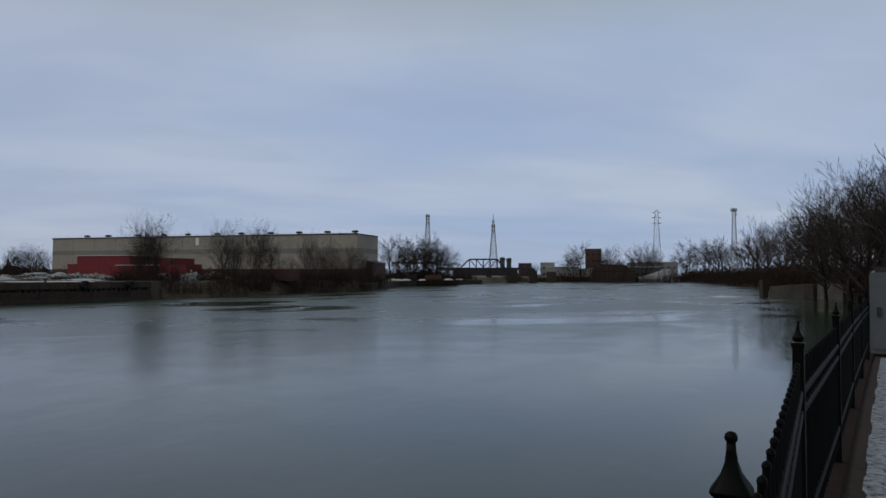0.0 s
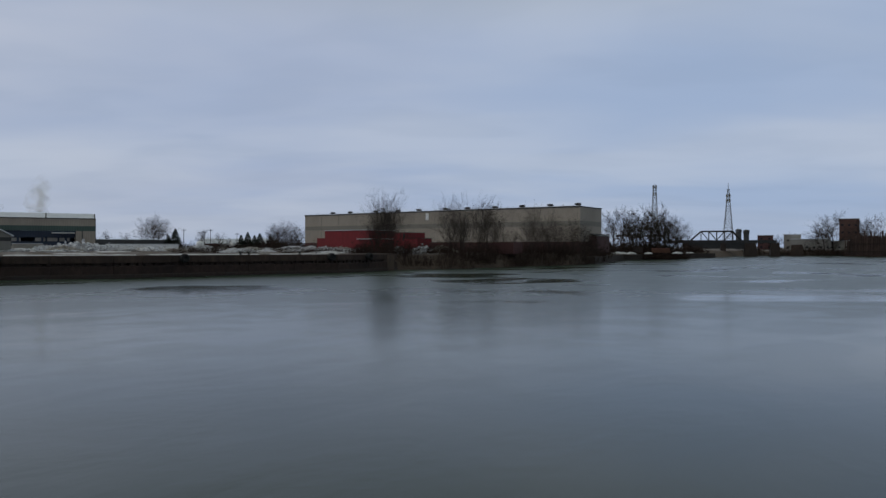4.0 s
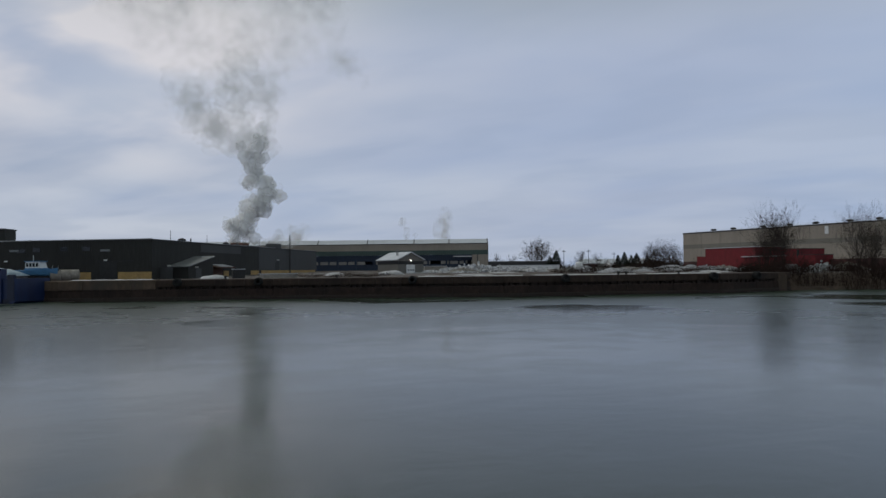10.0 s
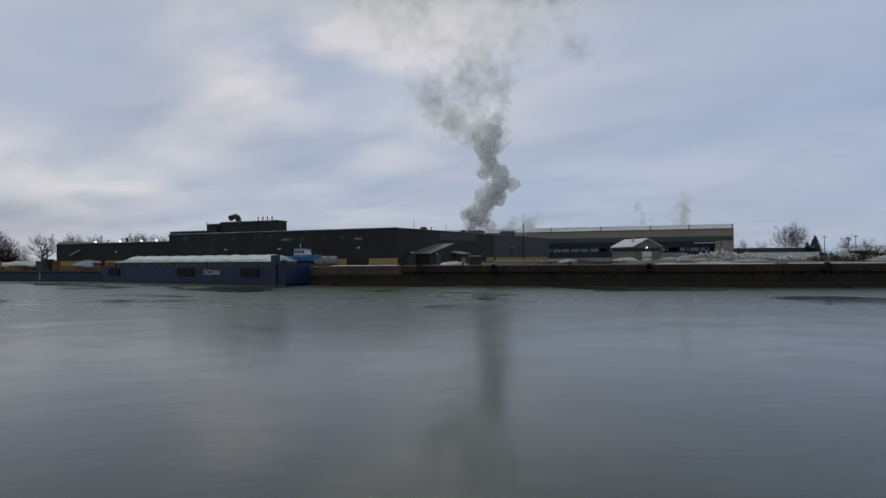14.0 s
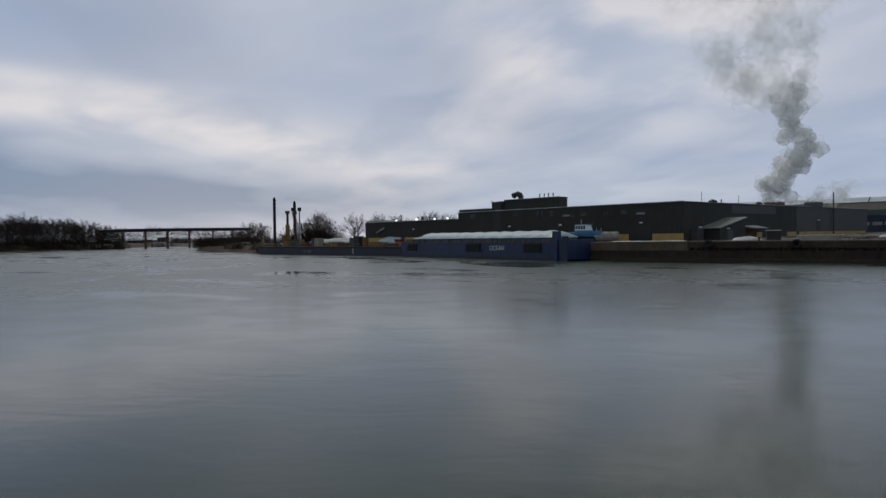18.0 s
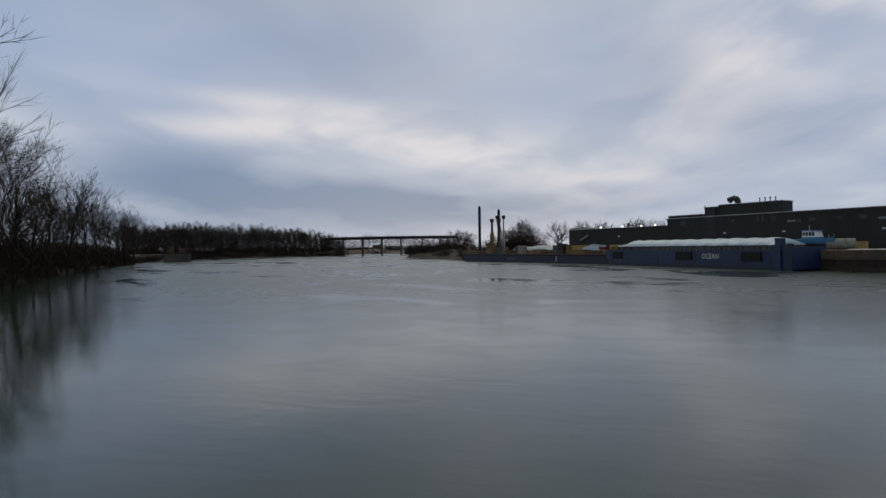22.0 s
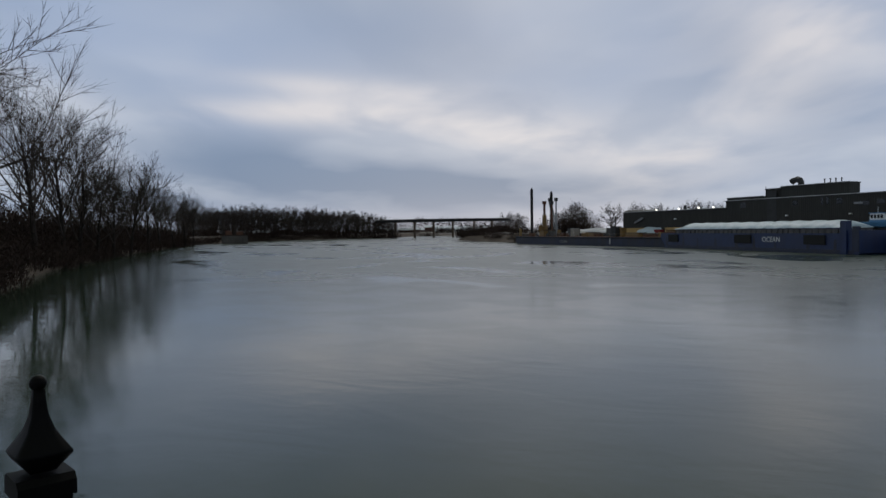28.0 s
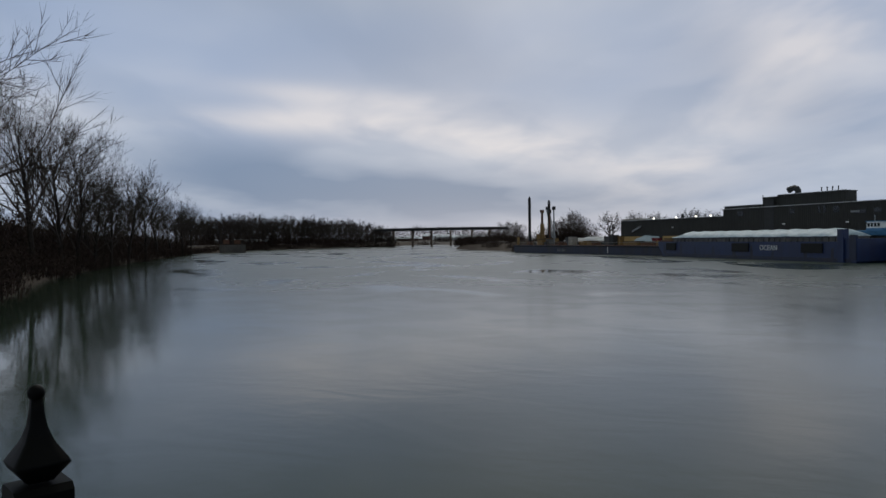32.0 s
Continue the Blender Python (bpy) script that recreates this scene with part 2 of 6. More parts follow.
def water_mat():
    m = bpy.data.materials.new("river_water")
    m.use_nodes = True
    t = m.node_tree
    N, L = t.nodes.new, t.links.new
    b = t.nodes["Principled BSDF"]
    b.inputs["Base Color"].default_value = (0.021, 0.036, 0.024, 1)
    b.inputs["IOR"].default_value = 1.333
    tc = N("ShaderNodeTexCoord")

    def noise_at(long, short, detail, dist=0.0, turn=52):
        mp, n = N("ShaderNodeMapping"), N("ShaderNodeTexNoise")
        mp.vector_type = "TEXTURE"
        mp.inputs["Rotation"].default_value = (0, 0, radians(turn))
        mp.inputs["Scale"].default_value = (long, short, 1)
        L(tc.outputs["Object"], mp.inputs[0])
        L(mp.outputs[0], n.inputs["Vector"])
        n.inputs["Scale"].default_value, n.inputs["Detail"].default_value, n.inputs["Distortion"].default_value = 1, detail, dist
        return n.outputs["Fac"]

    def calc(op, a, b2):
        n = N("ShaderNodeMath")
        n.operation = op
        for s, v in zip(n.inputs, (a, b2)):
            if isinstance(v, (int, float)):
                s.default_value = v
            else:
                L(v, s)
        return n.outputs[0]

    def span(f, lo, hi, a, b2):
        n = N("ShaderNodeMapRange")
        n.interpolation_type = "SMOOTHSTEP"
        for s, v in zip(n.inputs[1:5], (lo, hi, a, b2)):
            s.default_value = v
        L(f, n.inputs[0])
        return n.outputs[0]

    # open water is ruffled, with smoother lanes between; stiller in the lee of the near bank
    r = N("ShaderNodeVectorMath")
    r.operation = "LENGTH"
    L(tc.outputs["Object"], r.inputs[0])

    def off_bank(nx, ny, c):
        d = N("ShaderNodeVectorMath")
        d.operation = "DOT_PRODUCT"
        L(tc.outputs["Object"], d.inputs[0])
        d.inputs[1].default_value = (nx, ny, 0)
        return calc("ADD", d.outputs["Value"], c)
    lee = span(calc("MINIMUM", off_bank(-0.84, 0.54, 9.4), off_bank(-0.55, 0.835, 19.8)), 7, 30, 0.30, 1.0)
    lanes = span(noise_at(30, 19, 5, 0.8, 30), 0.36, 0.48, 0.0, 1.0)
    cats = span(noise_at(6.5, 5.0, 5, 0.8, 60), 0.42, 0.60, 0.0, 1.0)
    far = span(r.outputs["Value"], 40, 130, 0.0, 1.0)
    ruffled = calc("MULTIPLY", calc("MULTIPLY", lanes, far), lee)
    chop = calc("MULTIPLY", noise_at(0.8, 0.65, 3, 0.3), calc("ADD", calc("MULTIPLY", calc("MULTIPLY", cats, lee), CHOP), CALM))
    swirl = calc("MULTIPLY", noise_at(9, 5, 4, 1.2, 70), SWIRL)
    bp = N("ShaderNodeBump")
    bp.inputs["Strength"].default_value, bp.inputs["Distance"].default_value = 1.0, 1.0
    L(calc("ADD", chop, swirl), bp.inputs["Height"])
    L(bp.outputs[0], b.inputs["Normal"])
    still = calc("ADD", calc("MULTIPLY", span(r.outputs["Value"], 15, 60, 0.11, 0.15), lee), calc("MULTIPLY", cats, 0.03))
    L(calc("ADD", calc("MULTIPLY", still, span(r.outputs["Value"], 70, 120, 1.0, 0.68)), calc("MULTIPLY", ruffled, 0.20)), b.inputs["Roughness"])
    return m


CHOP, CALM, SWIRL = 0.0042, 0.0022, 0.022
WATER = water_mat()


def level_snow(m):
    """Snow stays off the steep banks."""
    t = m.node_tree
    N, L = t.nodes.new, t.links.new
    g, sp, r, ml = N("ShaderNodeNewGeometry"), N("ShaderNodeSeparateXYZ"), N("ShaderNodeMapRange"), N("ShaderNodeMath")
    r.inputs[1].default_value, r.inputs[2].default_value = 0.95, 0.995
    ml.operation = "MULTIPLY"
    mx = [n for n in t.nodes if n.bl_idname == "ShaderNodeMix"][0]
    old = mx.inputs[0].links[0].from_socket
    L(g.outputs["Normal"], sp.inputs[0])
    L(sp.outputs[2], r.inputs[0])
    L(old, ml.inputs[0])
    L(r.outputs[0], ml.inputs[1])
    L(ml.outputs[0], mx.inputs[0])
    return m


SNOWY = level_snow(mat("snowy_scrub_ground", (0.060, 0.042, 0.031), 0.95, 0.45, 0.7, 0.13, 0.05, 0, (0.40, 0.40, 0.42), 0.55))
SNOW = mat("old_snow", (0.50, 0.51, 0.54), 0.7, 0.12, 2.0, 0.4, 0.03, 0, (0.25, 0.23, 0.21), 0.8)
PILE = mat("rusty_sheet_piling", (0.032, 0.020, 0.016), 0.85, 0.4, 2.0, 0.25, 0.02, 0, (0.025, 0.022, 0.02), 0.8, (1, 1, 0.3))
CONC = mat("weathered_concrete", (0.105, 0.072, 0.052), 0.9, 0.25, 1.2, 0.2, 0.02, 0, (0.06, 0.05, 0.043), 0.8, (1, 1, 0.5))
CONC_PALE = mat("pale_concrete", (0.30, 0.28, 0.25), 0.9, 0.25, 2.0, 0.4, 0.01, 0, (0.16, 0.14, 0.12), 0.7)
CAPDARK = mat("dark_stained_cap", (0.046, 0.029, 0.022), 0.9, 0.4, 1.2, 0.12, 0.02, 0, (0.022, 0.014, 0.012), 0.9, (1, 1, 0.4))
HUTSIDE = ribbed("warm_grey_siding", (0.15, 0.145, 0.132), 0.5, 0.7, 0.1, (0.12, 0.115, 0.105), 0.5)
APRON = mat("stained_brown_apron", (0.032, 0.018, 0.014), 0.9, 0.45, 1.1, 0.15, 0.02, 0, (0.015, 0.009, 0.008), 0.8, (1, 1, 0.6))
TYRE = mat("black_rubber", (0.012, 0.012, 0.013), 0.9, 0.3)
DARKSIDING = ribbed("dark_grey_siding", (0.0225, 0.0225, 0.0210), 0.6, 0.8, 0.3, (0.014, 0.0142, 0.0135), 0.7)
GREYSIDING = ribbed("slate_grey_siding", (0.055, 0.057, 0.060), 0.6, 0.7, 0.12, (0.042, 0.045, 0.048), 0.5)
BEIGE = ribbed("beige_siding", (0.315, 0.275, 0.23), 0.9, 0.65, 0.10, (0.24, 0.21, 0.18), 0.6)
BEIGEBAND = ribbed("grey_brown_siding", (0.20, 0.185, 0.16), 0.9, 0.65, 0.10, (0.16, 0.15, 0.13), 0.5)
DULLRED = ribbed("dull_red_siding", (0.065, 0.022, 0.021), 0.9, 0.7, 0.2, (0.04, 0.02, 0.02), 0.5)
RED = ribbed("red_siding", (0.17, 0.011, 0.017), 0.7, 0.8, 0.2, (0.09, 0.010, 0.012), 0.5)
YELLOW = mat("ochre_blockwork", (0.42, 0.28, 0.11), 0.9, 0.2, 1.5, 0.3, 0.01, 0, (0.25, 0.17, 0.08), 0.6)
ROOFSNOW = mat("snow_dusted_roof", (0.55, 0.58, 0.63), 0.6, 0.1, 1.0, 0.1, 0, 0, (0.36, 0.39, 0.43), 0.6)
BLUE = ribbed("blue_sheet", (0.012, 0.026, 0.055), 1.0, 0.6, 0.2, (0.009, 0.018, 0.036), 0.5)
GREENBAND = ribbed("green_sheet", (0.05, 0.085, 0.075), 1.0, 0.6, 0.15, (0.035, 0.06, 0.055), 0.5)
HULL = mat("blue_hull_paint", (0.009, 0.023, 0.082), 0.45, 0.25, 0.8, 0.25, 0.004, 0, (0.014, 0.02, 0.06), 0.7, (1, 1, 0.35))
HULLDARK = mat("navy_hull_paint", (0.012, 0.018, 0.045), 0.5, 0.3, 0.8, 0.3, 0.004, 0, (0.03, 0.025, 0.025), 0.6, (1, 1, 0.35))
COAMING = mat("grey_brown_steel", (0.10, 0.095, 0.09), 0.7, 0.3, 1.0, 0.4, 0.005, 0, (0.045, 0.045, 0.05), 0.8, (1, 1, 0.3))
TARP = mat("pale_blue_tarpaulin", (0.38, 0.46, 0.52), 0.55, 0.2, 1.4, 0.5, 0.03, 0, (0.24, 0.33, 0.40), 0.7)
STEEL = mat("dark_steel", (0.03, 0.03, 0.032), 0.6, 0.3, 3, 0.5, 0, 0.3)
RUST = mat("rusted_steel", (0.10, 0.045, 0.028), 0.85, 0.35, 1.5, 0.4, 0.004)
# lighter than GALV: the distant pylon's haze is put into its colour
PYLON = mat("hazed_galvanised_steel", (0.38, 0.40, 0.42), 0.6, 0.15, 3, 0.5)
GALV = mat("galvanised_lattice", (0.22, 0.23, 0.24), 0.55, 0.2, 3, 0.5, 0, 0.4)
YELPAINT = mat("yellow_paint", (0.19, 0.11, 0.03), 0.6, 0.3, 2, 0.5, 0, 0, (0.08, 0.055, 0.03), 0.7)
WHITE = mat("white_paint", (0.70, 0.71, 0.72), 0.6, 0.1, 2, 0.4, 0, 0, (0.5, 0.5, 0.5), 0.5)
BLACKIRON = mat("black_painted_iron", (0.0022, 0.0023, 0.0024), 0.5, 0.3, 30, 4, 0.0006, 0, (0.005, 0.0045, 0.004), 0.5, spec=0.07)
BARK = mat("winter_bark", (0.026, 0.021, 0.019), 0.95, 0.35, 4, 0.5, 0.01, 0, (0.014, 0.012, 0.011), 0.6, island=0.25, spec=0.1)
TWIG = mat("winter_twigs", (0.046, 0.037, 0.033), 0.95, 0.3, 1, 0.2, 0, 0, (0.032, 0.026, 0.023), 0.6, island=0.3, spec=0.1)
SCRUB = mat("bare_scrub", (0.037, 0.025, 0.021), 0.95, 0.35, 1, 0.1, 0, 0, (0.018, 0.013, 0.011), 0.7, island=0.35, spec=0.1)
NEEDLE = mat("dark_conifer", (0.018, 0.03, 0.02), 0.9, 0.4, 1, 0.3, island=0.4)
GLASSDARK = mat("dark_window_glass", (0.015, 0.018, 0.022), 0.12, 0.2)
LAMPGLOW = glow_mat("lamp_glow", (1.0, 0.93, 0.8), 2.5)


def steam_mat(name, dense, least):
    """Vapour: pale scattering flecks, mostly open, fading out to a soft rim and thinned further by noise."""
    m = bpy.data.materials.new(name)
    m.use_nodes = True
    t = m.node_tree
    N, L = t.nodes.new, t.links.new
    t.nodes.remove(t.nodes["Principled BSDF"])
    tr, df, mx, tc, n, r = (N("ShaderNodeBsdfTransparent"), N("ShaderNodeBsdfDiffuse"), N("ShaderNodeMixShader"), N("ShaderNodeTexCoord"), N("ShaderNodeTexNoise"), N("ShaderNodeMapRange"))
    tl, m2 = N("ShaderNodeBsdfTranslucent"), N("ShaderNodeMixShader")
    df.inputs[0].default_value = tl.inputs[0].default_value = (0.97, 0.975, 0.98, 1)
    n.inputs["Scale"].default_value, n.inputs["Detail"].default_value = 0.16, 4
    L(tc.outputs["Object"], n.inputs["Vector"])
    L(n.outputs["Fac"], r.inputs[0])
    r.inputs[1].default_value, r.inputs[2].default_value, r.inputs[3].default_value, r.inputs[4].default_value = 0.38, 0.66, least, dense
    mid, rim, ml = N("ShaderNodeVectorMath"), N("ShaderNodeMapRange"), N("ShaderNodeMath")
    mid.operation, rim.interpolation_type, ml.operation = "DISTANCE", "SMOOTHSTEP", "MULTIPLY"
    mid.inputs[1].default_value = (0.5, 0.5, 0)
    rim.inputs[1].default_value, rim.inputs[2].default_value = 0.5, 0.0
    L(tc.outputs["UV"], mid.inputs[0])
    L(mid.outputs["Value"], rim.inputs[0])
    L(rim.outputs[0], ml.inputs[0])
    L(r.outputs[0], ml.inputs[1])
    L(df.outputs[0], m2.inputs[1])
    L(tl.outputs[0], m2.inputs[2])
    L(ml.outputs[0], mx.inputs[0])
    L(tr.outputs[0], mx.inputs[1])
    L(m2.outputs[0], mx.inputs[2])
    L(mx.outputs[0], t.nodes["Material Output"].inputs["Surface"])
    return m


STEAM = [steam_mat("steam_dense", 0.50, 0.22), steam_mat("steam_thin", 0.085, 0.016), steam_mat("steam_wisp", 0.075, 0.012)]
scene.cycles.transparent_max_bounces = 128
LITTER = mat("leaf_litter", (0.024, 0.011, 0.008), 0.95, 0.5, 18, 2, 0.01, 0, (0.022, 0.014, 0.011), 0.7)
PATHSNOW = mat("trodden_snow_gravel", (0.30, 0.325, 0.38), 0.85, 0.4, 34, 15.0, 0.02, 0, (0.03, 0.026, 0.024), 1.0)
KERB = mat("brown_kerb_concrete", (0.019, 0.0095, 0.0075), 0.95, 0.4, 12, 1.5, 0.004, 0, (0.010, 0.006, 0.005), 0.6, spec=0.1)
CABINET = mat("grey_cabinet_paint", (0.085, 0.09, 0.098), 0.5, 0.08, 6, 1, 0, 0, (0.065, 0.068, 0.07), 0.4)
BROWNBRICK = mat("brown_brick", (0.082, 0.040, 0.032), 0.9, 0.25, 1, 0.2)
REDBRICK = mat("red_brick", (0.20, 0.05, 0.045), 0.9, 0.25, 1, 0.2)
OFFWHITE = mat("off_white_cladding", (0.25, 0.24, 0.225), 0.8, 0.12, 1, 0.15, 0, 0, (0.17, 0.16, 0.15), 0.5)
BLUEBOAT = mat("sky_blue_boat_paint", (0.06, 0.19, 0.36), 0.5, 0.15, 2, 0.5)
RUINWALL = mat("stained_ruin_concrete", (0.095, 0.086, 0.078), 0.9, 0.3, 1.2, 0.3, 0.02, 0, (0.045, 0.038, 0.034), 0.7, (1, 1, 0.5))
OLDTIMBER = mat("brown_weathered_timber", (0.060, 0.036, 0.030), 0.95, 0.4, 1.2, 0.2, 0.02, 0, (0.030, 0.021, 0.018), 0.8, (1, 1, 0.3))
DARKWOOD = mat("tarred_timber", (0.034, 0.024, 0.020), 0.95, 0.4, 2, 0.4, 0.02)


# ---- shape helpers ----
class Shape:
    """Points and faces of one mesh."""

    def __init__(self):
        self.v, self.f = [], []

    def add(self, vs, fs):
        k = len(self.v)
        self.v += [tuple(p) for p in vs]
        self.f += [tuple(k + i for i in q) for q in fs]
        return self

    def box(self, x0, x1, y0, y1, z0, z1, m=None):
        vs = [Vector((x, y, z)) for z in (z0, z1) for y in (y0, y1) for x in (x0, x1)]
        if m:
            vs = [m @ p for p in vs]
        return self.add(vs, [(0, 2, 3, 1), (4, 5, 7, 6), (0, 1, 5, 4), (2, 6, 7, 3), (0, 4, 6, 2), (1, 3, 7, 5)])

    def prism(self, outline, a, b, axis="y"):
        """An outline in two axes, drawn out along the third from a to b."""
        def at(u, w, s):
            return {"y": (u, s, w), "x": (s, u, w), "z": (u, w, s)}[axis]
        n = len(outline)
        vs = [at(u, w, a) for u, w in outline] + [at(u, w, b) for u, w in outline]
        fs = [(i, (i + 1) % n, n + (i + 1) % n, n + i) for i in range(n)]
        return self.add(vs, fs + [tuple(range(n))[::-1], tuple(range(n, 2 * n))])

    def tube(self, pts, radii, n=6, cap=True):
        pts = [Vector(p) for p in pts]
        if isinstance(radii, (int, float)):
            radii = [radii] * len(pts)
        rings, k0 = [], len(self.v)
        for i, p in enumerate(pts):
            d = (pts[min(i + 1, len(pts) - 1)] - pts[max(i - 1, 0)]).normalized()
            u = d.cross(Vector((0, 0, 1)) if abs(d.z) < 0.9 else Vector((1, 0, 0))).normalized()
            w = d.cross(u)
            for j in range(n):
                a = 2 * math.pi * j / n
                self.v.append(tuple(p + (u * math.cos(a) + w * math.sin(a)) * radii[i]))
        for i in range(len(pts) - 1):
            for j in range(n):
                a, b = k0 + i * n + j, k0 + i * n + (j + 1) % n
                self.f.append((a, b, b + n, a + n))
        if cap:
            self.f.append(tuple(k0 + j for j in range(n))[::-1])
            self.f.append(tuple(k0 + (len(pts) - 1) * n + j for j in range(n)))
        return self

    def lathe(self, profile, n=16, square=0.0, at=(0, 0, 0)):
        """A turned profile of (radius, height); square > 0 turns round rings towards four-sided ones."""
        k0 = len(self.v)
        for r, z in profile:
            for j in range(n):
                a = 2 * math.pi * j / n
                c, s = math.cos(a), math.sin(a)
                q = max(abs(c), abs(s))
                rr = r * ((1 - square) + square / q * 0.84)
                self.v.append((at[0] + rr * c, at[1] + rr * s, at[2] + z))
        for i in range(len(profile) - 1):
            for j in range(n):
                a, b = k0 + i * n + j, k0 + i * n + (j + 1) % n
                self.f.append((a, b, b + n, a + n))
        self.f.append(tuple(k0 + j for j in range(n))[::-1])
        self.f.append(tuple(k0 + (len(profile) - 1) * n + j for j in range(n)))
        return self

    def mesh(self, name, material, smooth=False):
        me = bpy.data.meshes.new(name)
        me.from_pydata(self.v, [], self.f)
        me.materials.append(material)
        if smooth:
            me.shade_smooth()
        me.update()
        return me


def thing(name, m, label, category, group="", kind=""):
    ob = new(name)
    ob.matrix_world = m
    return tagged(ob, label, category, group, kind)


def part(name, shape, material, parent, label="", at=None, smooth=False, kind=""):
    """One mesh object under a thing or a part; shape may be a mesh that others share."""
    me = shape if isinstance(shape, bpy.types.Mesh) else shape.mesh(name, material, smooth)
    ob = new(name, me)
    ob.parent = parent
    if at is not None:
        ob.matrix_basis = at if isinstance(at, Matrix) else Matrix.Translation(at)
    return tagged(ob, label, kind=kind)


def solid(name, shape, material, m, label, category, group="", kind="", smooth=False):
    """A thing that is one mesh."""
    ob = new(name, shape if isinstance(shape, bpy.types.Mesh) else shape.mesh(name, material, smooth))
    ob.matrix_world = m
    return tagged(ob, label, category, group, kind)


def polar(az, dist):
    """The place at a bearing (degrees to the left of +y) and a distance from the look-out."""
    return -dist * math.sin(radians(az)), dist * math.cos(radians(az))


B = lambda *a: Shape().box(*a)
rnd = random.Random(5)


# ---- river, ground ----
FAR_BANK = [(-790, -205), (-660, -105), (-430, -95), (-310, -36), (-234, 22), (-162, 60), (-131, 90), (-95, 120), (-64, 156),
            (-57, 176), (-40, 194), (-8, 250), (6, 345), (62, 447), (98, 545), (190, 600), (262, 690)]
NEAR_BANK = [(350, 700), (268, 622), (209, 428), (167, 302), (121, 207), (113, 158), (78, 104), (37.4, 50), (12.4, 17.1), (2.55, 4.5), (-0.3, 0.6), (-3.6, -4.6), (-12, -16), (-52, -58),
             (-101, -92), (-166, -133), (-338, -217), (-480, -250), (-585, -224), (-610, -193), (-700, -222), (-780, -214)]
RIVER = FAR_BANK + NEAR_BANK


def river_distance(X, Y):
    """Metres from the river's edge, positive on land."""
    inside = np.zeros(X.shape, bool)
    best = np.full(X.shape, 1e9)
    n = len(RIVER)
    for i in range(n):
        (x0, y0), (x1, y1) = RIVER[i], RIVER[(i + 1) % n]
        dx, dy = x1 - x0, y1 - y0
        s = np.clip(((X - x0) * dx + (Y - y0) * dy) / (dx * dx + dy * dy), 0, 1)
        best = np.minimum(best, np.hypot(X - x0 - s * dx, Y - y0 - s * dy))
        if y0 != y1:
            inside ^= ((y0 > Y) != (y1 > Y)) & (X < x0 + (Y - y0) * dx / dy)
    return np.where(inside, -best, best)


def ground_height(X, Y):
    d = river_distance(X, Y)
    z = np.interp(d, [-6, 0.5, 4.0, 9, 60, 140], [-2.5, -0.6, 3.2, 4.2, 4.6, 5.4])
    near = (X * 0.79 - Y * 0.61) > -6.0                      # the look-out's own bank
    z = np.where(near & (d > 0), np.interp(d, [0, 3.5, 7], [-1.5, 3.6, 4.5]), z)
    bump = 0.5 * np.sin(X * 0.11 + 1.3 * np.sin(Y * 0.07)) * np.sin(Y * 0.09 + 0.5) + 0.35 * np.sin(X * 0.31 + Y * 0.23) * np.sin(Y * 0.37)
    return z + np.where(near, 0.0, np.clip((d - 12) / 30, 0, 1) * bump * 0.45)


def graded(lo, hi, step, reach):
    mid = list(np.arange(lo, hi + step, step))
    out, s = [], step
    while mid[-1] + sum(out) < reach and len(out) < 60:
        s *= 1.28
        out.append(s)
    right = list(mid[-1] + np.cumsum(out))
    left = list(mid[0] - np.cumsum(out))[::-1]
    return np.array(left + mid + right)


def build_ground():
    xs, ys = graded(-460, 330, 4.5, 4600), graded(-330, 680, 4.5, 4600)
    X, Y = np.meshgrid(xs, ys)
    Z = ground_height(X, Y)
    nx, ny = len(xs), len(ys)
    me = bpy.data.meshes.new("ground")
    k = np.arange(nx * ny).reshape(ny, nx)
    q = np.stack([k[:-1, :-1], k[:-1, 1:], k[1:, 1:], k[1:, :-1]], -1).reshape(-1, 4)
    me.from_pydata(np.stack([X, Y, Z], -1).reshape(-1, 3).tolist(), [], q.tolist())
    me.materials.append(SNOWY)
    me.shade_smooth()
    tagged(new("ground", me), "flat riverside ground of brown scrub with patches of old snow", "ground", kind="structure")


build_ground()
solid("water", Shape().add([(-4500, -4500, 0), (4500, -4500, 0), (4500, 4500, 0), (-4500, 4500, 0)], [(0, 1, 2, 3)]), WATER, Matrix(),
      "wide calm grey-green river with ruffled bands", "river", kind="structure")


# ---- far quay ----
QUAY = [(-325, -45), (-232, 20.5), (-160, 55.8), (-146, 70), (-128.8, 87.5), (-92, 119.5), (-61, 157), (-53, 179)]


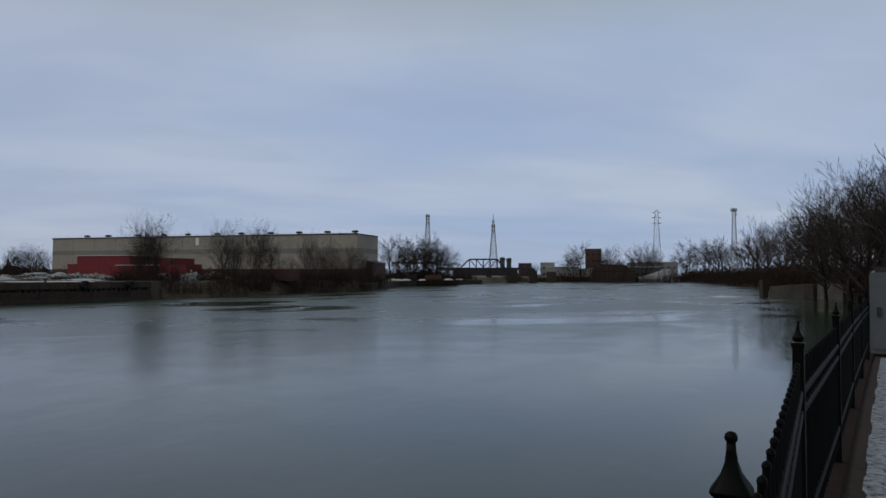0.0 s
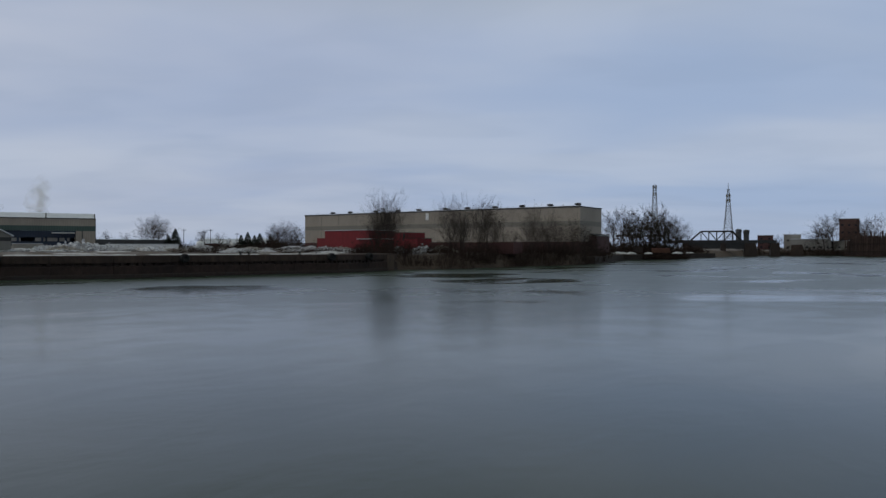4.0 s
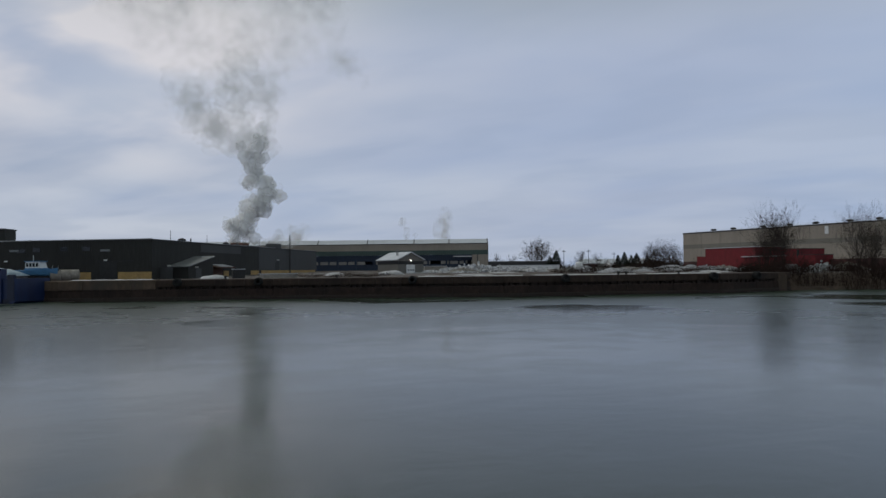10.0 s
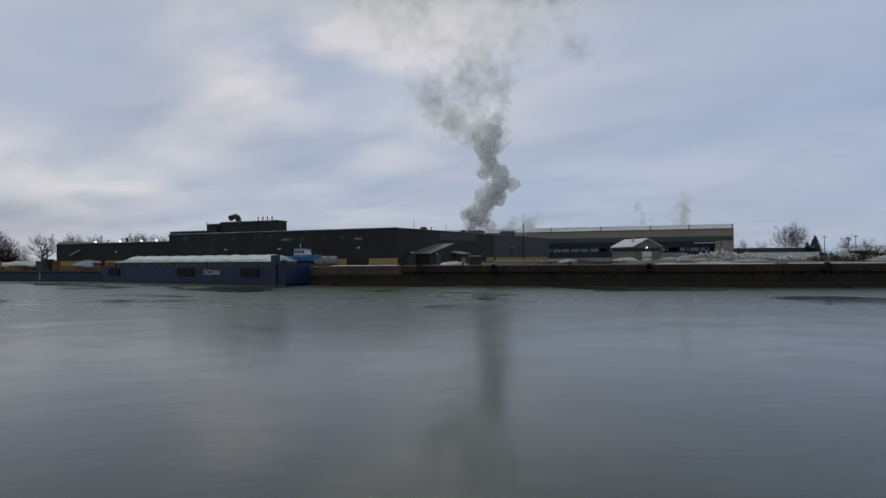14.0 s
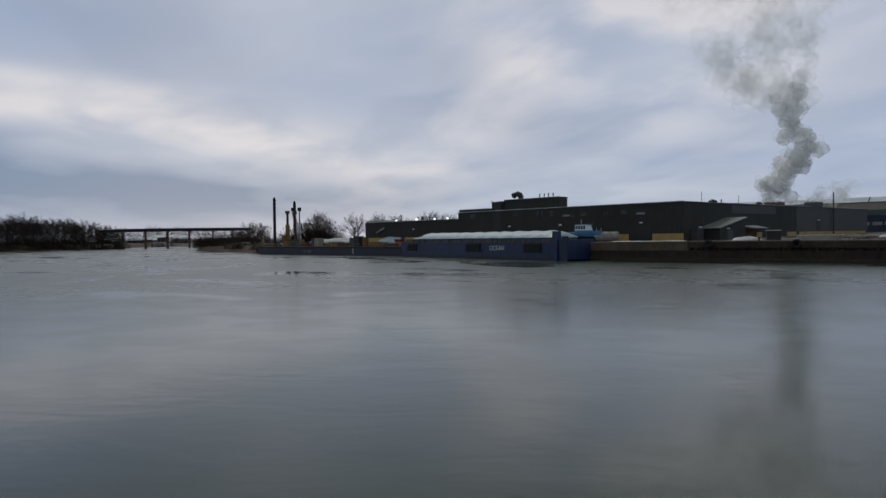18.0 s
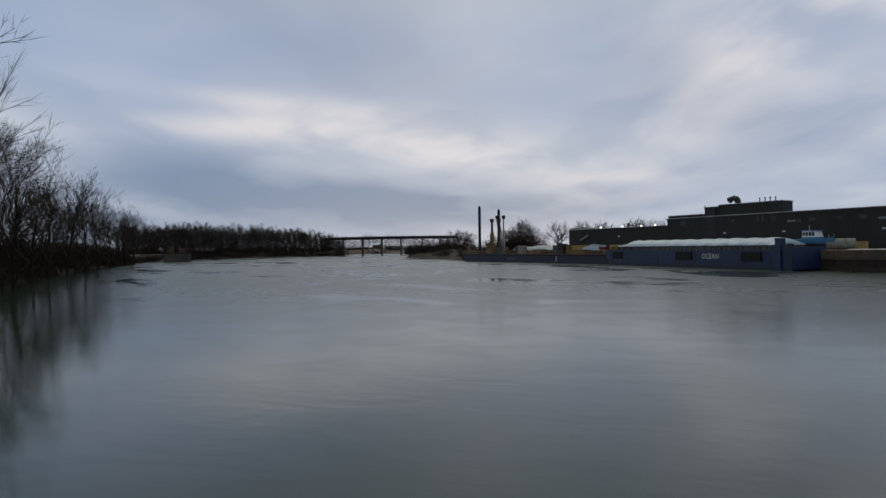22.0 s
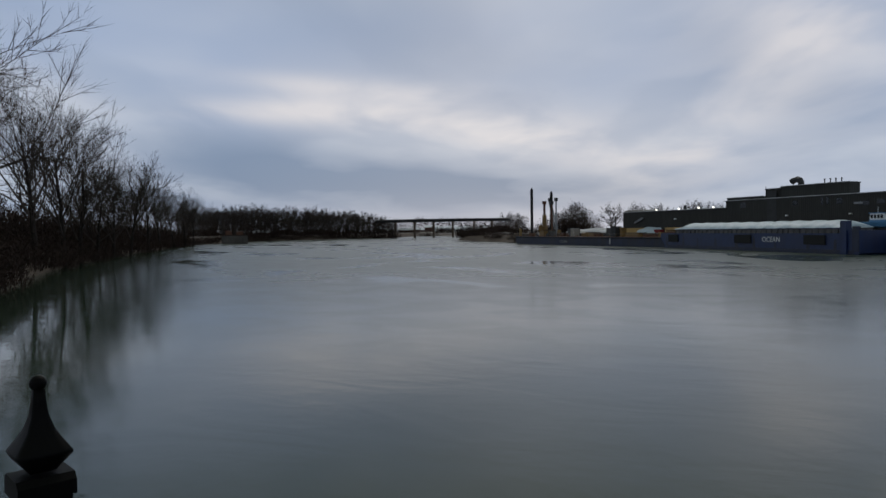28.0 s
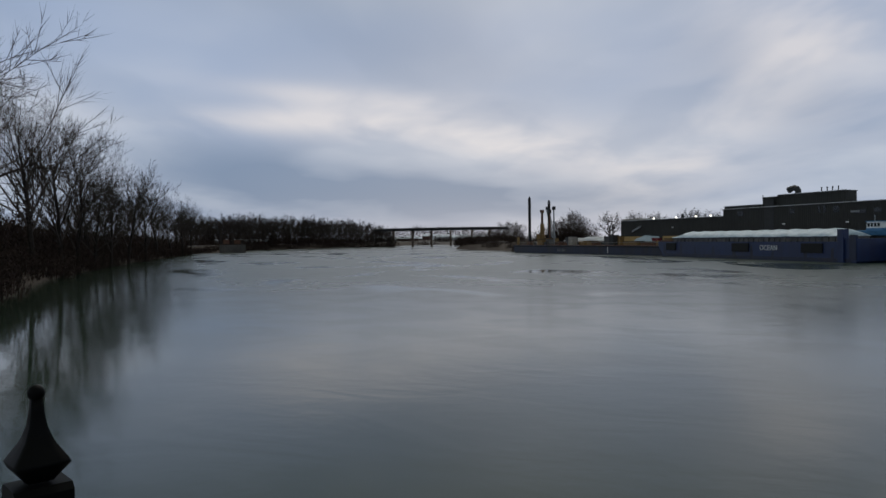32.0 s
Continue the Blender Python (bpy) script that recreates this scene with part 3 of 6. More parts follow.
def build_quay():
    """Cap beam, dark gap with timber stubs, stained apron, wet foot."""
    quay = thing("quay_wall", Matrix(), "old stained concrete quay wall with dark gap of timber stubs", "quay wall", kind="structure")
    stub = B(-0.3, 0.3, 0.05, 0.6, 2.0, 3.0).mesh("timber_stub", DARKWOOD)
    for i, ((x0, y0), (x1, y1)) in enumerate(zip(QUAY, QUAY[1:])):
        L, a = math.hypot(x1 - x0, y1 - y0), math.atan2(y1 - y0, x1 - x0)
        m = Matrix.Translation((x0, y0, 0)) @ Matrix.Rotation(a, 4, "Z")
        under = 2.35 if i < 3 else 2.9
        part("wall_core", B(0, L, 0.75, 9, -2.5, under), PILE, quay, "dark back of the wall", at=m)
        part("wall_foot", Shape().prism([(-0.25, -2.5), (-0.25, 0.55), (-0.1, 0.75), (1.0, 0.75), (1.0, -2.5)], 0, L, "x"), PILE, quay, "dark wet foot of the wall", at=m)
        n = max(1, round(L / 5.5))
        for k in range(n):                                 # cast in lengths, with open joints
            s0, s1 = L * k / n + 0.03, L * (k + 1) / n - 0.03
            j = rnd.uniform(-0.05, 0.05)
            part("cap_block", Shape().prism([(-0.12 + j, under), (-0.12 + j, 4.22), (0.0 + j, 4.32), (9, 4.36), (9, under)], s0, s1, "x"), CONC if i < 3 else CAPDARK, quay, at=m)
            part("apron_slab", Shape().prism([(-0.08 - j, 0.7), (-0.04 - j, 2.15 + j), (0.05, 2.25 + j), (0.9, 2.25 + j), (0.9, 0.7)], s0, s1, "x"), APRON, quay, at=m)
        if i > 2:
            for k in range(int(L / 1.1)):
                part("timber_stub", stub, None, quay, at=m @ Matrix.Translation((k * 1.1 + rnd.uniform(0.1, 1.0), rnd.uniform(0, 0.3), rnd.uniform(-0.3, 0.0))))


build_quay()


# ---- factories across the river ----
def factory_block(parent, name, x0, x1, y0, y1, z0, z1, wall, trim=None, roof=None):
    w = part(name, B(x0, x1, y0, y1, z0, z1), wall, parent)
    part("parapet", B(x0 - 0.15, x1 + 0.15, y0 - 0.15, y1 + 0.15, z1, z1 + 0.25), trim or STEEL, parent)
    part("roof", B(x0 + 0.3, x1 - 0.3, y0 + 0.3, y1 - 0.3, z1 + 0.25, z1 + 0.36), roof or ROOFSNOW, parent, "snow-dusted flat roof")
    part("snow_line", B(x0, x1, y0 - 0.1, y0 + 0.25, z1 + 0.25, z1 + 0.42), SNOW, parent, "thin line of snow along the parapet")
    return w


def dark_factory():
    f = thing("factory", pose(-162.6, 77.1, 0, 0, 0, 34.7), "long dark grey metal-clad factory with ochre blockwork base", "factory")
    factory_block(f, "main_hall", -79.2, 0, 0, 124, 4, 13.5, DARKSIDING)
    factory_block(f, "upper_floor", -59.6, -38.6, 1, 4.6, 13.5, 16.6, DARKSIDING)
    factory_block(f, "stair_head", -65, -59.8, 1, 4.6, 13.5, 16.2, DARKSIDING)
    factory_block(f, "left_bay", -79.0, -65.2, 0.4, 20, 13.5, 14.3, DARKSIDING)
    factory_block(f, "low_wing", -131, -79.4, 0.3, 60, 4, 11.5, DARKSIDING)
    return f


FACTORY = dark_factory()


def open_hall():
    h = thing("crane_hall", pose(-220.1, 274, 0, 0, 0, 41.3), "huge open-sided beige and blue industrial hall with a snow-dusted roof", "industrial hall")
    part("upper_wall", B(-150, 0, 0, 0.6, 15.2, 18.4), BEIGE, h)
    part("green_band", B(-150, 0, -0.05, 0.6, 13.0, 15.2), GREENBAND, h)
    part("end_wall", B(-7.8, 0, 0, 26, 4, 15.2), BEIGE, h)
    part("back_wall", B(-150, -7.8, 25, 26, 4, 13.0), BLUE, h)
    part("roof", Shape().prism([(0, 18.4), (4, 20.8), (26, 20.8), (26, 18.4)], -150, 0, "x"), ROOFSNOW, h, "snow-dusted metal roof")
    part("inner_wall", B(-150, -7.8, 1.0, 1.4, 10.2, 13.0), BLUE, h, "dark blue sheet wall")
    part("lower_wall", B(-150, -7.8, 1.2, 1.6, 4, 8.4), BLUE, h, "dark blue sheet wall")
    # sky showing through the hall is painted as a row of opaque pale panels
    for i in range(30):
        if i % 7 != 5:
            part("light_panel", B(-147.5 + i * 4.6, -143.6 + i * 4.6, 1.25, 1.4, 8.5, 10.0), OFFWHITE, h, "opaque pale panel coloured as sky seen through the hall")
    for i in range(16):
        x = -147 + i * 9
        part("column", B(x, x + 0.9, 0.8, 1.9, 4, 13.0), BLUE, h)
    return h


open_hall()


def beige_shed():
    s = thing("long_shed", pose(-9.7, 292, 0, 0, 0, -22.1), "very long beige windowless metal warehouse with roof ventilators", "warehouse")
    part("wall", B(-156, 0, 0, 22, 4, 22.3), BEIGE, s)
    part("band", B(-156, 0.06, -0.06, 22, 14.8, 16.8), BEIGEBAND, s, "darker horizontal band of siding")
    part("base", B(-156, 0.08, -0.08, 22, 4, 8.3), DULLRED, s, "dull red base course")
    part("parapet", B(-156.2, 0.2, -0.2, 22.2, 22.3, 22.7), STEEL, s)
    part("roof", B(-155.8, -0.2, 0.2, 21.8, 22.7, 22.8), ROOFSNOW, s)
    part("snow_edge", B(-156.1, 0.1, -0.1, 0.5, 22.7, 22.95), SNOW, s, "thin line of snow on the parapet")
    return s


SHED = beige_shed()


def red_sheds():
    r = thing("red_shed", pose(-88, 235, 0, 0, 0, -22), "cluster of red metal sheds with snow on the roof edges", "shed")
    part("tall_bay", B(-10.2, 10.3, 0, 14, 4, 11.8), RED, r)
    part("wide_bay", B(10.4, 23.8, 3, 14, 4, 10.9), RED, r)
    part("left_annex", B(-18, -10.3, 4, 12, 4, 9.3), RED, r)
    part("right_annex", B(23.9, 29.5, 2, 10, 4, 8.9), RED, r)
    return r


RED_SHED = red_sheds()


def hut():
    h = thing("gabled_hut", pose(-152, 152, 0, 0, 0, 75), "small grey gabled building with pale roller door and wall lamp", "outbuilding")
    part("wall", Shape().prism([(-4.4, 4), (4.4, 4), (4.4, 8.9), (0, 11.0), (-4.4, 8.9)], 0, 13), HUTSIDE, h)
    for s in (-1, 1):
        part("roof_slope", Shape().prism([(0, 11.05), (s * 4.9, 8.7), (s * 4.9, 8.95), (0, 11.3)], -0.4, 13.4), ROOFSNOW, h, "snow-dusted roof slope")
    part("dark_band", B(-4.43, 4.43, -0.04, 13.03, 7.5, 8.5), STEEL, h, "dark painted band")
    d = part("roller_door", B(-1.6, 1.3, -0.10, 0.1, 4.2, 7.4), WHITE, h, "pale blue-white roller door")
    for i in range(3):
        part("door_window", B(-1.2 + i * 0.85, -0.65 + i * 0.85, -0.13, -0.09, 5.6, 5.95), GLASSDARK, d)
    part("wall_lamp", Shape().lathe([(0.12, 0), (0.22, 0.1), (0.22, 0.3), (0.1, 0.4)], 10, 0, (-0.2, -0.3, 8.4)), LAMPGLOW, h, "lit wall lamp")
    for i in range(2):
        part("flue", Shape().tube([(-2.2, 4 + i * 0.8, 9.6), (-2.2, 4 + i * 0.8, 12.1)], 0.14, 8), GALV, h)


hut()


# ---- vessels ----
def barge():
    b = thing("covered_barge", pose(-222, 16, 0, 0, 0, 27), "long blue covered cargo barge moored at the quay", "barge")
    part("hull", Shape().prism([(-6, 4.4), (-6, 3.0), (-2, -1), (68, -1), (69.8, 0.4), (69.8, 4.4)], 0, 9.0), HULL, b)
    part("coaming", B(1.3, 64, 0.55, 8.75, 4.4, 5.5), COAMING, b)
    c, n = Shape(), 84
    arc = [(0.40, 5.50), (0.60, 5.9), (1.6, 6.55), (3.2, 7.05), (4.7, 7.2), (6.2, 7.05), (7.8, 6.55), (8.75, 5.9), (8.95, 5.50)]
    for k in range(n + 1):
        x = 0.9 + 63.4 * k / n
        taper = min(1.0, 0.30 + (x - 0.9) / 6.5, 0.35 + (64.3 - x) / 3.0)
        for u, z in arc:
            sag = 0.10 * math.sin((x - 4) / 6 * 2 * math.pi) + 0.16 * noise.noise(Vector((x * 0.8, u * 0.9, 2)))
            drop = 0.22 * noise.noise(Vector((x * 1.3, 5, u))) if z < 5.6 else 0.0
            c.v.append((x, u, 5.55 + (z - 5.55) * taper + sag * (z > 5.6) + drop))
    m = len(arc)
    for k in range(n):
        for q in range(m - 1):
            w = k * m + q
            c.f.append((w, w + m, w + m + 1, w + 1))
    c.f += [tuple(range(m)), tuple(range(n * m, n * m + m))[::-1]]
    part("cover", c, TARP, b, "rumpled pale blue tarpaulin cover", smooth=True)
    return b


BARGE = barge()


def flat_barge():
    b = thing("deck_barge", pose(-301, -40.9, 0, 0, 0, 37), "low dark blue work barge with piling spuds", "barge")
    part("hull", Shape().prism([(0, 3.2), (0, 1.2), (2, -1), (93, -1), (93, 3.0)], 0, 14), HULLDARK, b)
    return b


FLAT = flat_barge()


# ---- trees ----
def grow(seed, height, spread=0.5, trunk=0.42, fork=0.25, limbs=10, counts=(6, 5, 4), least=0.02, blade=0.035, out0=0.75, arch=0.07, rise=0.22):
    """A bare tree: its trunk and its crown of limbs, branches and twigs, as two shapes. The last twigs are thin blades."""
    r = random.Random(seed)
    stem, crown = Shape(), Shape()

    def bend(p, d, length, rad, segs, up, wob):
        pts, rs = [p.copy()], [rad]
        for i in range(segs):
            d = (d + Vector((r.uniform(-wob, wob), r.uniform(-wob, wob), r.uniform(-wob, wob) + up))).normalized()
            p = p + d * (length / segs)
            pts.append(p.copy())
            rs.append(rad * (1 - 0.7 * (i + 1) / segs))
        return pts, rs, d

    tp, tr, td = bend(Vector((0, 0, -0.5)), Vector((r.uniform(-.08, .08), r.uniform(-.08, .08), 1)), height * 0.70, trunk, 7, 0.02, 0.10)
    stem.tube(tp, tr, 7)

    def shoot(p, d, length, rad, level):
        if level > len(counts):
            q = p + (d + Vector((0, 0, r.uniform(-0.15, 0.25)))).normalized() * length
            side = d.cross(Vector((r.uniform(-1, 1), r.uniform(-1, 1), r.uniform(-1, 1)))).normalized() * blade
            crown.add([p - side, p + side, q], [(0, 1, 2)])
            return
        segs = (0, 4, 3, 1)[level] if level < 4 else 1
        pts, rs, d2 = bend(p, d, length, rad, segs, (0, arch, 0.02, 0.0, 0.0)[level], (0, 0.17, 0.24, 0.25, 0.2)[level])
        if level == len(counts) and segs == 1:
            side = d.cross(Vector((r.uniform(-1, 1), r.uniform(-1, 1), r.uniform(-1, 1)))).normalized() * rad
            crown.add([p - side, p + side, pts[1] + side * 0.5, pts[1] - side * 0.5], [(0, 1, 2, 3)])
        else:
            crown.tube(pts, rs, 5 if level == 1 else 3, cap=False)
        count = max(2, int(counts[level - 1] * r.uniform(0.8, 1.25) + 0.5))
        for i in range(count):
            s = r.uniform(0.22, 1.0) if i else 1.0
            k = min(int(s * segs), segs - 1)
            q = pts[k].lerp(pts[k + 1], s * segs - k)
            ang = (r.uniform(0.40, 0.95) if level < 3 else r.uniform(0.3, 0.75)) if i else 0.15
            side = d2.cross(Vector((r.uniform(-1, 1), r.uniform(-1, 1), r.uniform(-1, 1)))).normalized()
            nd = (d2 * math.cos(ang) + side * math.sin(ang) + Vector((0, 0, rise))).normalized()
            shoot(q, nd, length * (r.uniform(0.40, 0.64) if level < 2 else r.uniform(0.38, 0.58)), max(rs[k] * 0.6, least), level + 1)

    for i in range(limbs):
        s = fork + (1 - fork) * (i + r.random() * 0.6) / limbs
        k = min(int(s * 7), 6)
        q = tp[k].lerp(tp[k + 1], s * 7 - k)
        a = i * 2.4 + r.uniform(-0.4, 0.4)
        o = out0 * r.uniform(0.8, 1.2) * (1.2 - 0.55 * s)
        d = Vector((math.cos(a) * o, math.sin(a) * o, 0.62))
        shoot(q, d.normalized(), height * spread * r.uniform(0.8, 1.1) * (1.1 - 0.5 * s), max(tr[k] * 0.55, least), 1)
    return stem, crown


def tree_kind(seed, **kw):
    stem, crown = grow(seed, **kw)
    return stem.mesh("trunk", BARK), crown.mesh("crown", TWIG)


NEARKIND = [tree_kind(s, height=23, limbs=14, fork=0.20, spread=0.46, counts=(7, 7, 7), least=0.024, blade=0.016, out0=0.55) for s in (1, 2, 3)]
BIGKIND = tree_kind(6, height=23, limbs=18, fork=0.14, spread=0.44, counts=(8, 8, 8), least=0.026, blade=0.015, out0=0.85, arch=0.0, rise=0.10)
FARKIND = [tree_kind(10 + s, height=21, limbs=14, fork=0.12, spread=0.48, counts=(7, 6, 6), least=0.022, blade=0.021, out0=0.75, rise=0.14) for s in range(4)]
WOODKIND = [tree_kind(20 + s, height=21, limbs=12, fork=0.10, spread=0.42, counts=(6, 6, 6), least=0.035, blade=0.045) for s in range(3)]
ROUNDKIND = [tree_kind(50 + s, height=16, limbs=18, fork=0.10, spread=0.44, counts=(7, 7, 8), least=0.018, blade=0.017, out0=0.85) for s in range(2)]
FANKIND = [tree_kind(40 + s, height=16, limbs=16, fork=0.02, spread=0.56, counts=(6, 5, 5), least=0.012, blade=0.011, out0=0.40, trunk=0.15, arch=0.03, rise=0.30) for s in range(3)]


def plant(kind, x, y, size, label, group="", lean=0.0):
    z = float(ground_height(np.array([x]), np.array([y]))[0])
    t = thing("tree", Matrix.Translation((x, y, max(z, 0.3))) @ Matrix.Rotation(rnd.uniform(0, 6.28), 4, "Z") @ Matrix.Rotation(lean, 4, "X") @ Matrix.Diagonal((size, size, size * rnd.uniform(0.92, 1.08), 1)),
              label, "tree", group)
    part("trunk", kind[0], BARK, t)
    part("crown", kind[1], TWIG, t)
    return t


def thicket(seed, count, radius, height):
    """Many thin stems from the ground, each with a spray of twigs."""
    r = random.Random(seed)
    s = Shape()
    for i in range(count):
        a, q = r.uniform(0, 6.28), radius * math.sqrt(r.random())
        p = Vector((q * math.cos(a), q * math.sin(a), -0.4))
        h = height * r.uniform(0.4, 1.0) * (1 - 0.6 * (q / radius) ** 2)
        d = Vector((r.uniform(-.4, .4) + p.x * 0.06, r.uniform(-.4, .4) + p.y * 0.06, 1)).normalized()
        top = p + d * h
        w = Vector((r.uniform(-1, 1), r.uniform(-1, 1), 0)).normalized() * 0.055
        s.add([p - w, p + w, top], [(0, 1, 2)])
        for j in range(7):
            b0 = p.lerp(top, r.uniform(0.15, 0.98))
            e = Vector((r.uniform(-1, 1), r.uniform(-1, 1), r.uniform(0.0, 1.0))) * h * 0.26
            w = e.cross(Vector((r.uniform(-1, 1), r.uniform(-1, 1), 1))).normalized() * 0.055
            s.add([b0 - w, b0 + w, b0 + e], [(0, 1, 2)])
    return s.mesh("bare_thicket", SCRUB)


THICKET = [thicket(s, 105, 5.0, 4.6) for s in range(4)]


def bush(x, y, size, tall=1.0):
    z = float(ground_height(np.array([x]), np.array([y]))[0])
    return solid("thicket", THICKET[rnd.randrange(4)], None, Matrix.Translation((x, y, max(z, 0.1))) @ Matrix.Rotation(rnd.uniform(0, 6.28), 4, "Z") @ Matrix.Diagonal((size, size, size * tall, 1)),
                 "dense bare brown riverside thicket", "shrubs", "riverside thickets", "stuff")


def along(pts, step, inland, jitter):
    """Places along a bank, pushed inland to the left of its direction."""
    for (x0, y0), (x1, y1) in zip(pts, pts[1:]):
        L = math.hypot(x1 - x0, y1 - y0)
        for i in range(int(L / step)):
            s = (i + rnd.random()) / max(1, int(L / step))
            k = inland + rnd.uniform(-jitter, jitter)
            yield x0 + (x1 - x0) * s - (y1 - y0) / L * k, y0 + (y1 - y0) * s + (x1 - x0) / L * k


# wooded bank upstream, on the look-out's side
UP = [(78, 104), (113, 158), (121, 207), (167, 302), (209, 428), (268, 622)]
UP_AZ = [22.5, 23.5, 25, 26.5, 27.5, 29, 31, 32, 33, 34.5, 36, 38.5]
UP_TOP = [36, 62, 66, 54, 66, 86, 92, 90, 112, 146, 160, 168]      # height of the crowns over eye level, in 1263rds of the distance


def crown_size(d, rise, tall):
    return (6.0 + d * rise / 1263 * 0.89) / tall


for az, d in [(-33.2, 168), (-34.6, 156), (-35.6, 150), (-36.8, 144), (-38.2, 138)]:
    plant(FARKIND[rnd.randrange(4)], *polar(az, d), crown_size(d, float(np.interp(-az, UP_AZ, UP_TOP)), 20.5), "tall bare grey tree on the overgrown river bank", "bank trees upstream")
for i in range(26):
    az = -22.8 - 15.5 * (i + rnd.random()) / 26
    d = float(np.interp(-az, [22.5, 26, 29, 31.5, 35, 38], [690, 482, 350, 242, 180, 150])) * rnd.uniform(1.02, 1.16)
    plant(FARKIND[rnd.randrange(4)], *polar(az, d), crown_size(d, float(np.interp(-az, UP_AZ, UP_TOP)) * rnd.uniform(0.62, 0.98), 20.5), "bare winter tree in the wooded river bank", "bank trees upstream")
for off, step, s0, s1 in [(-3.5, 5.0, 1.0, 1.4), (-9, 6.0, 1.3, 1.8)]:
    for x, y in along(UP, step, off, 2.0):
        bush(x, y, rnd.uniform(s0, s1), 1.35)
for off in (-7,):
    for x, y in along([(22, 27), (37.4, 50), (78, 104)], 5.5, off, 2.0):
        bush(x, y, rnd.uniform(0.9, 1.3), 1.3)
# wooded bank downstream
DOWN_AZ = [122, 122.6, 125.2, 125.8, 129.5, 130.3, 131.5, 133, 136]
DOWN_TOP = [62, 77, 82, 122, 140, 195, 215, 240, 260]
plant(BIGKIND, *polar(141.6, 84), 1.45, "large bare tree with arching boughs over the water", "bank trees downstream", 0.05)
for az, d in [(133.4, 132), (131.6, 146), (130.5, 158), (129.4, 178), (128.4, 198), (127.2, 226), (126.0, 256), (125.2, 280), (124.2, 312), (123.4, 340), (122.8, 366)]:
    plant(NEARKIND[rnd.randrange(3)], *polar(az, d + 8), crown_size(d + 8, float(np.interp(az, DOWN_AZ, DOWN_TOP)), 22.5) * rnd.uniform(0.90, 1.02), "tall bare tree on the wooded river bank", "bank trees downstream")
for i in range(8):
    az = 122.5 + 9 * (i + rnd.random()) / 8
    d = np.interp(az, [122, 128.5, 132, 138], [425, 225, 150, 100]) * rnd.uniform(1.05, 1.22)
    plant(FARKIND[rnd.randrange(4)], *polar(az, d), float(np.interp(az, [122, 126, 138], [0.88, 0.85, 0.62])) * rnd.uniform(0.85, 1.1), "bare winter tree in the bank's undergrowth", "bank trees downstream")
DOWN = [(-52, -58), (-101, -92), (-166, -133), (-338, -217), (-480, -250), (-585, -224)]
for x, y in along(DOWN, 4.5, 2.2, 1.2):
    bush(x, y, rnd.uniform(0.8, 1.3), 1.1)
for x, y in along(DOWN[:2], 3.6, 7.0, 2.5):
    bush(x, y, rnd.uniform(0.6, 1.0), 1.0)
for x, y in along(DOWN[1:4], 3.8, 8.0, 2.5):
    bush(x, y, rnd.uniform(0.9, 1.4), 1.2)
for x, y in along(DOWN[:3], 4.5, 13.0, 2.5):
    bush(x, y, rnd.uniform(1.4, 1.9), 1.75)
for x, y in along(DOWN[1:4], 6.0, 15.0, 3.0):
    bush(x, y, rnd.uniform(1.1, 1.6), 1.2)
for x, y in along(DOWN[2:4], 8.0, 22.0, 4.0):
    bush(x, y, rnd.uniform(1.5, 2.1), 1.4)
WOOD_AZ, WOOD_D, WOOD_TOP = [107, 108.5, 111, 114, 118, 124], [612, 622, 618, 590, 530, 440], [0.62, 0.78, 1.0, 1.0, 1.02, 0.8]
for row in range(3):
    for i in range(34):
        az = 107.4 + 16.2 * (i + rnd.random()) / 34
        d = np.interp(az, WOOD_AZ, WOOD_D) + 14 + row * 18 + rnd.uniform(-6, 6)
        plant(WOODKIND[rnd.randrange(3)], *polar(az, d), rnd.uniform(0.9, 1.08) * float(np.interp(az, WOOD_AZ, WOOD_TOP)), "bare tree in the distant wooded shore", "distant woods")
    for i in range((46, 0, 34)[row]):
        az = 107.3 + 16.4 * (i + rnd.random()) / (46, 1, 34)[row]
        d = np.interp(az, WOOD_AZ, WOOD_D) + 10 + row * 18 + rnd.uniform(-6, 6)
        bush(*polar(az, d), (1.35, 1.5, 2.2)[row] * rnd.uniform(0.85, 1.1) * float(np.interp(az, WOOD_AZ, WOOD_TOP)), 1.8)


# ---- look-out fence ----
POSTS = [(-3.1, -4.55), (-2.0, -2.87), (-0.867, -1.1425), (0.4315, 0.854), (1.756, 2.88), (3.21, 4.80), (4.65, 6.72), (6.10, 8.63), (7.56, 10.54)]
TOP = 5.807


def finial_shape():
    h = 0.0905
    k = [(0.150, 0.0), (0.165, 0.02), (0.305, 0.175), (0.320, 0.198), (0.306, 0.222), (0.236, 0.313), (0.160, 0.42), (0.100, 0.57), (0.076, 0.72), (0.066, 0.85)]
    s = Shape().lathe([(r * h, z * h) for r, z in k], 24, 0.75)
    ball = [(0.088 * h * math.sin(a), (0.912 - 0.088 * math.cos(a)) * h) for a in [0.5 + (math.pi - 0.51) * i / 9 for i in range(10)]]
    return s.lathe(ball, 16)


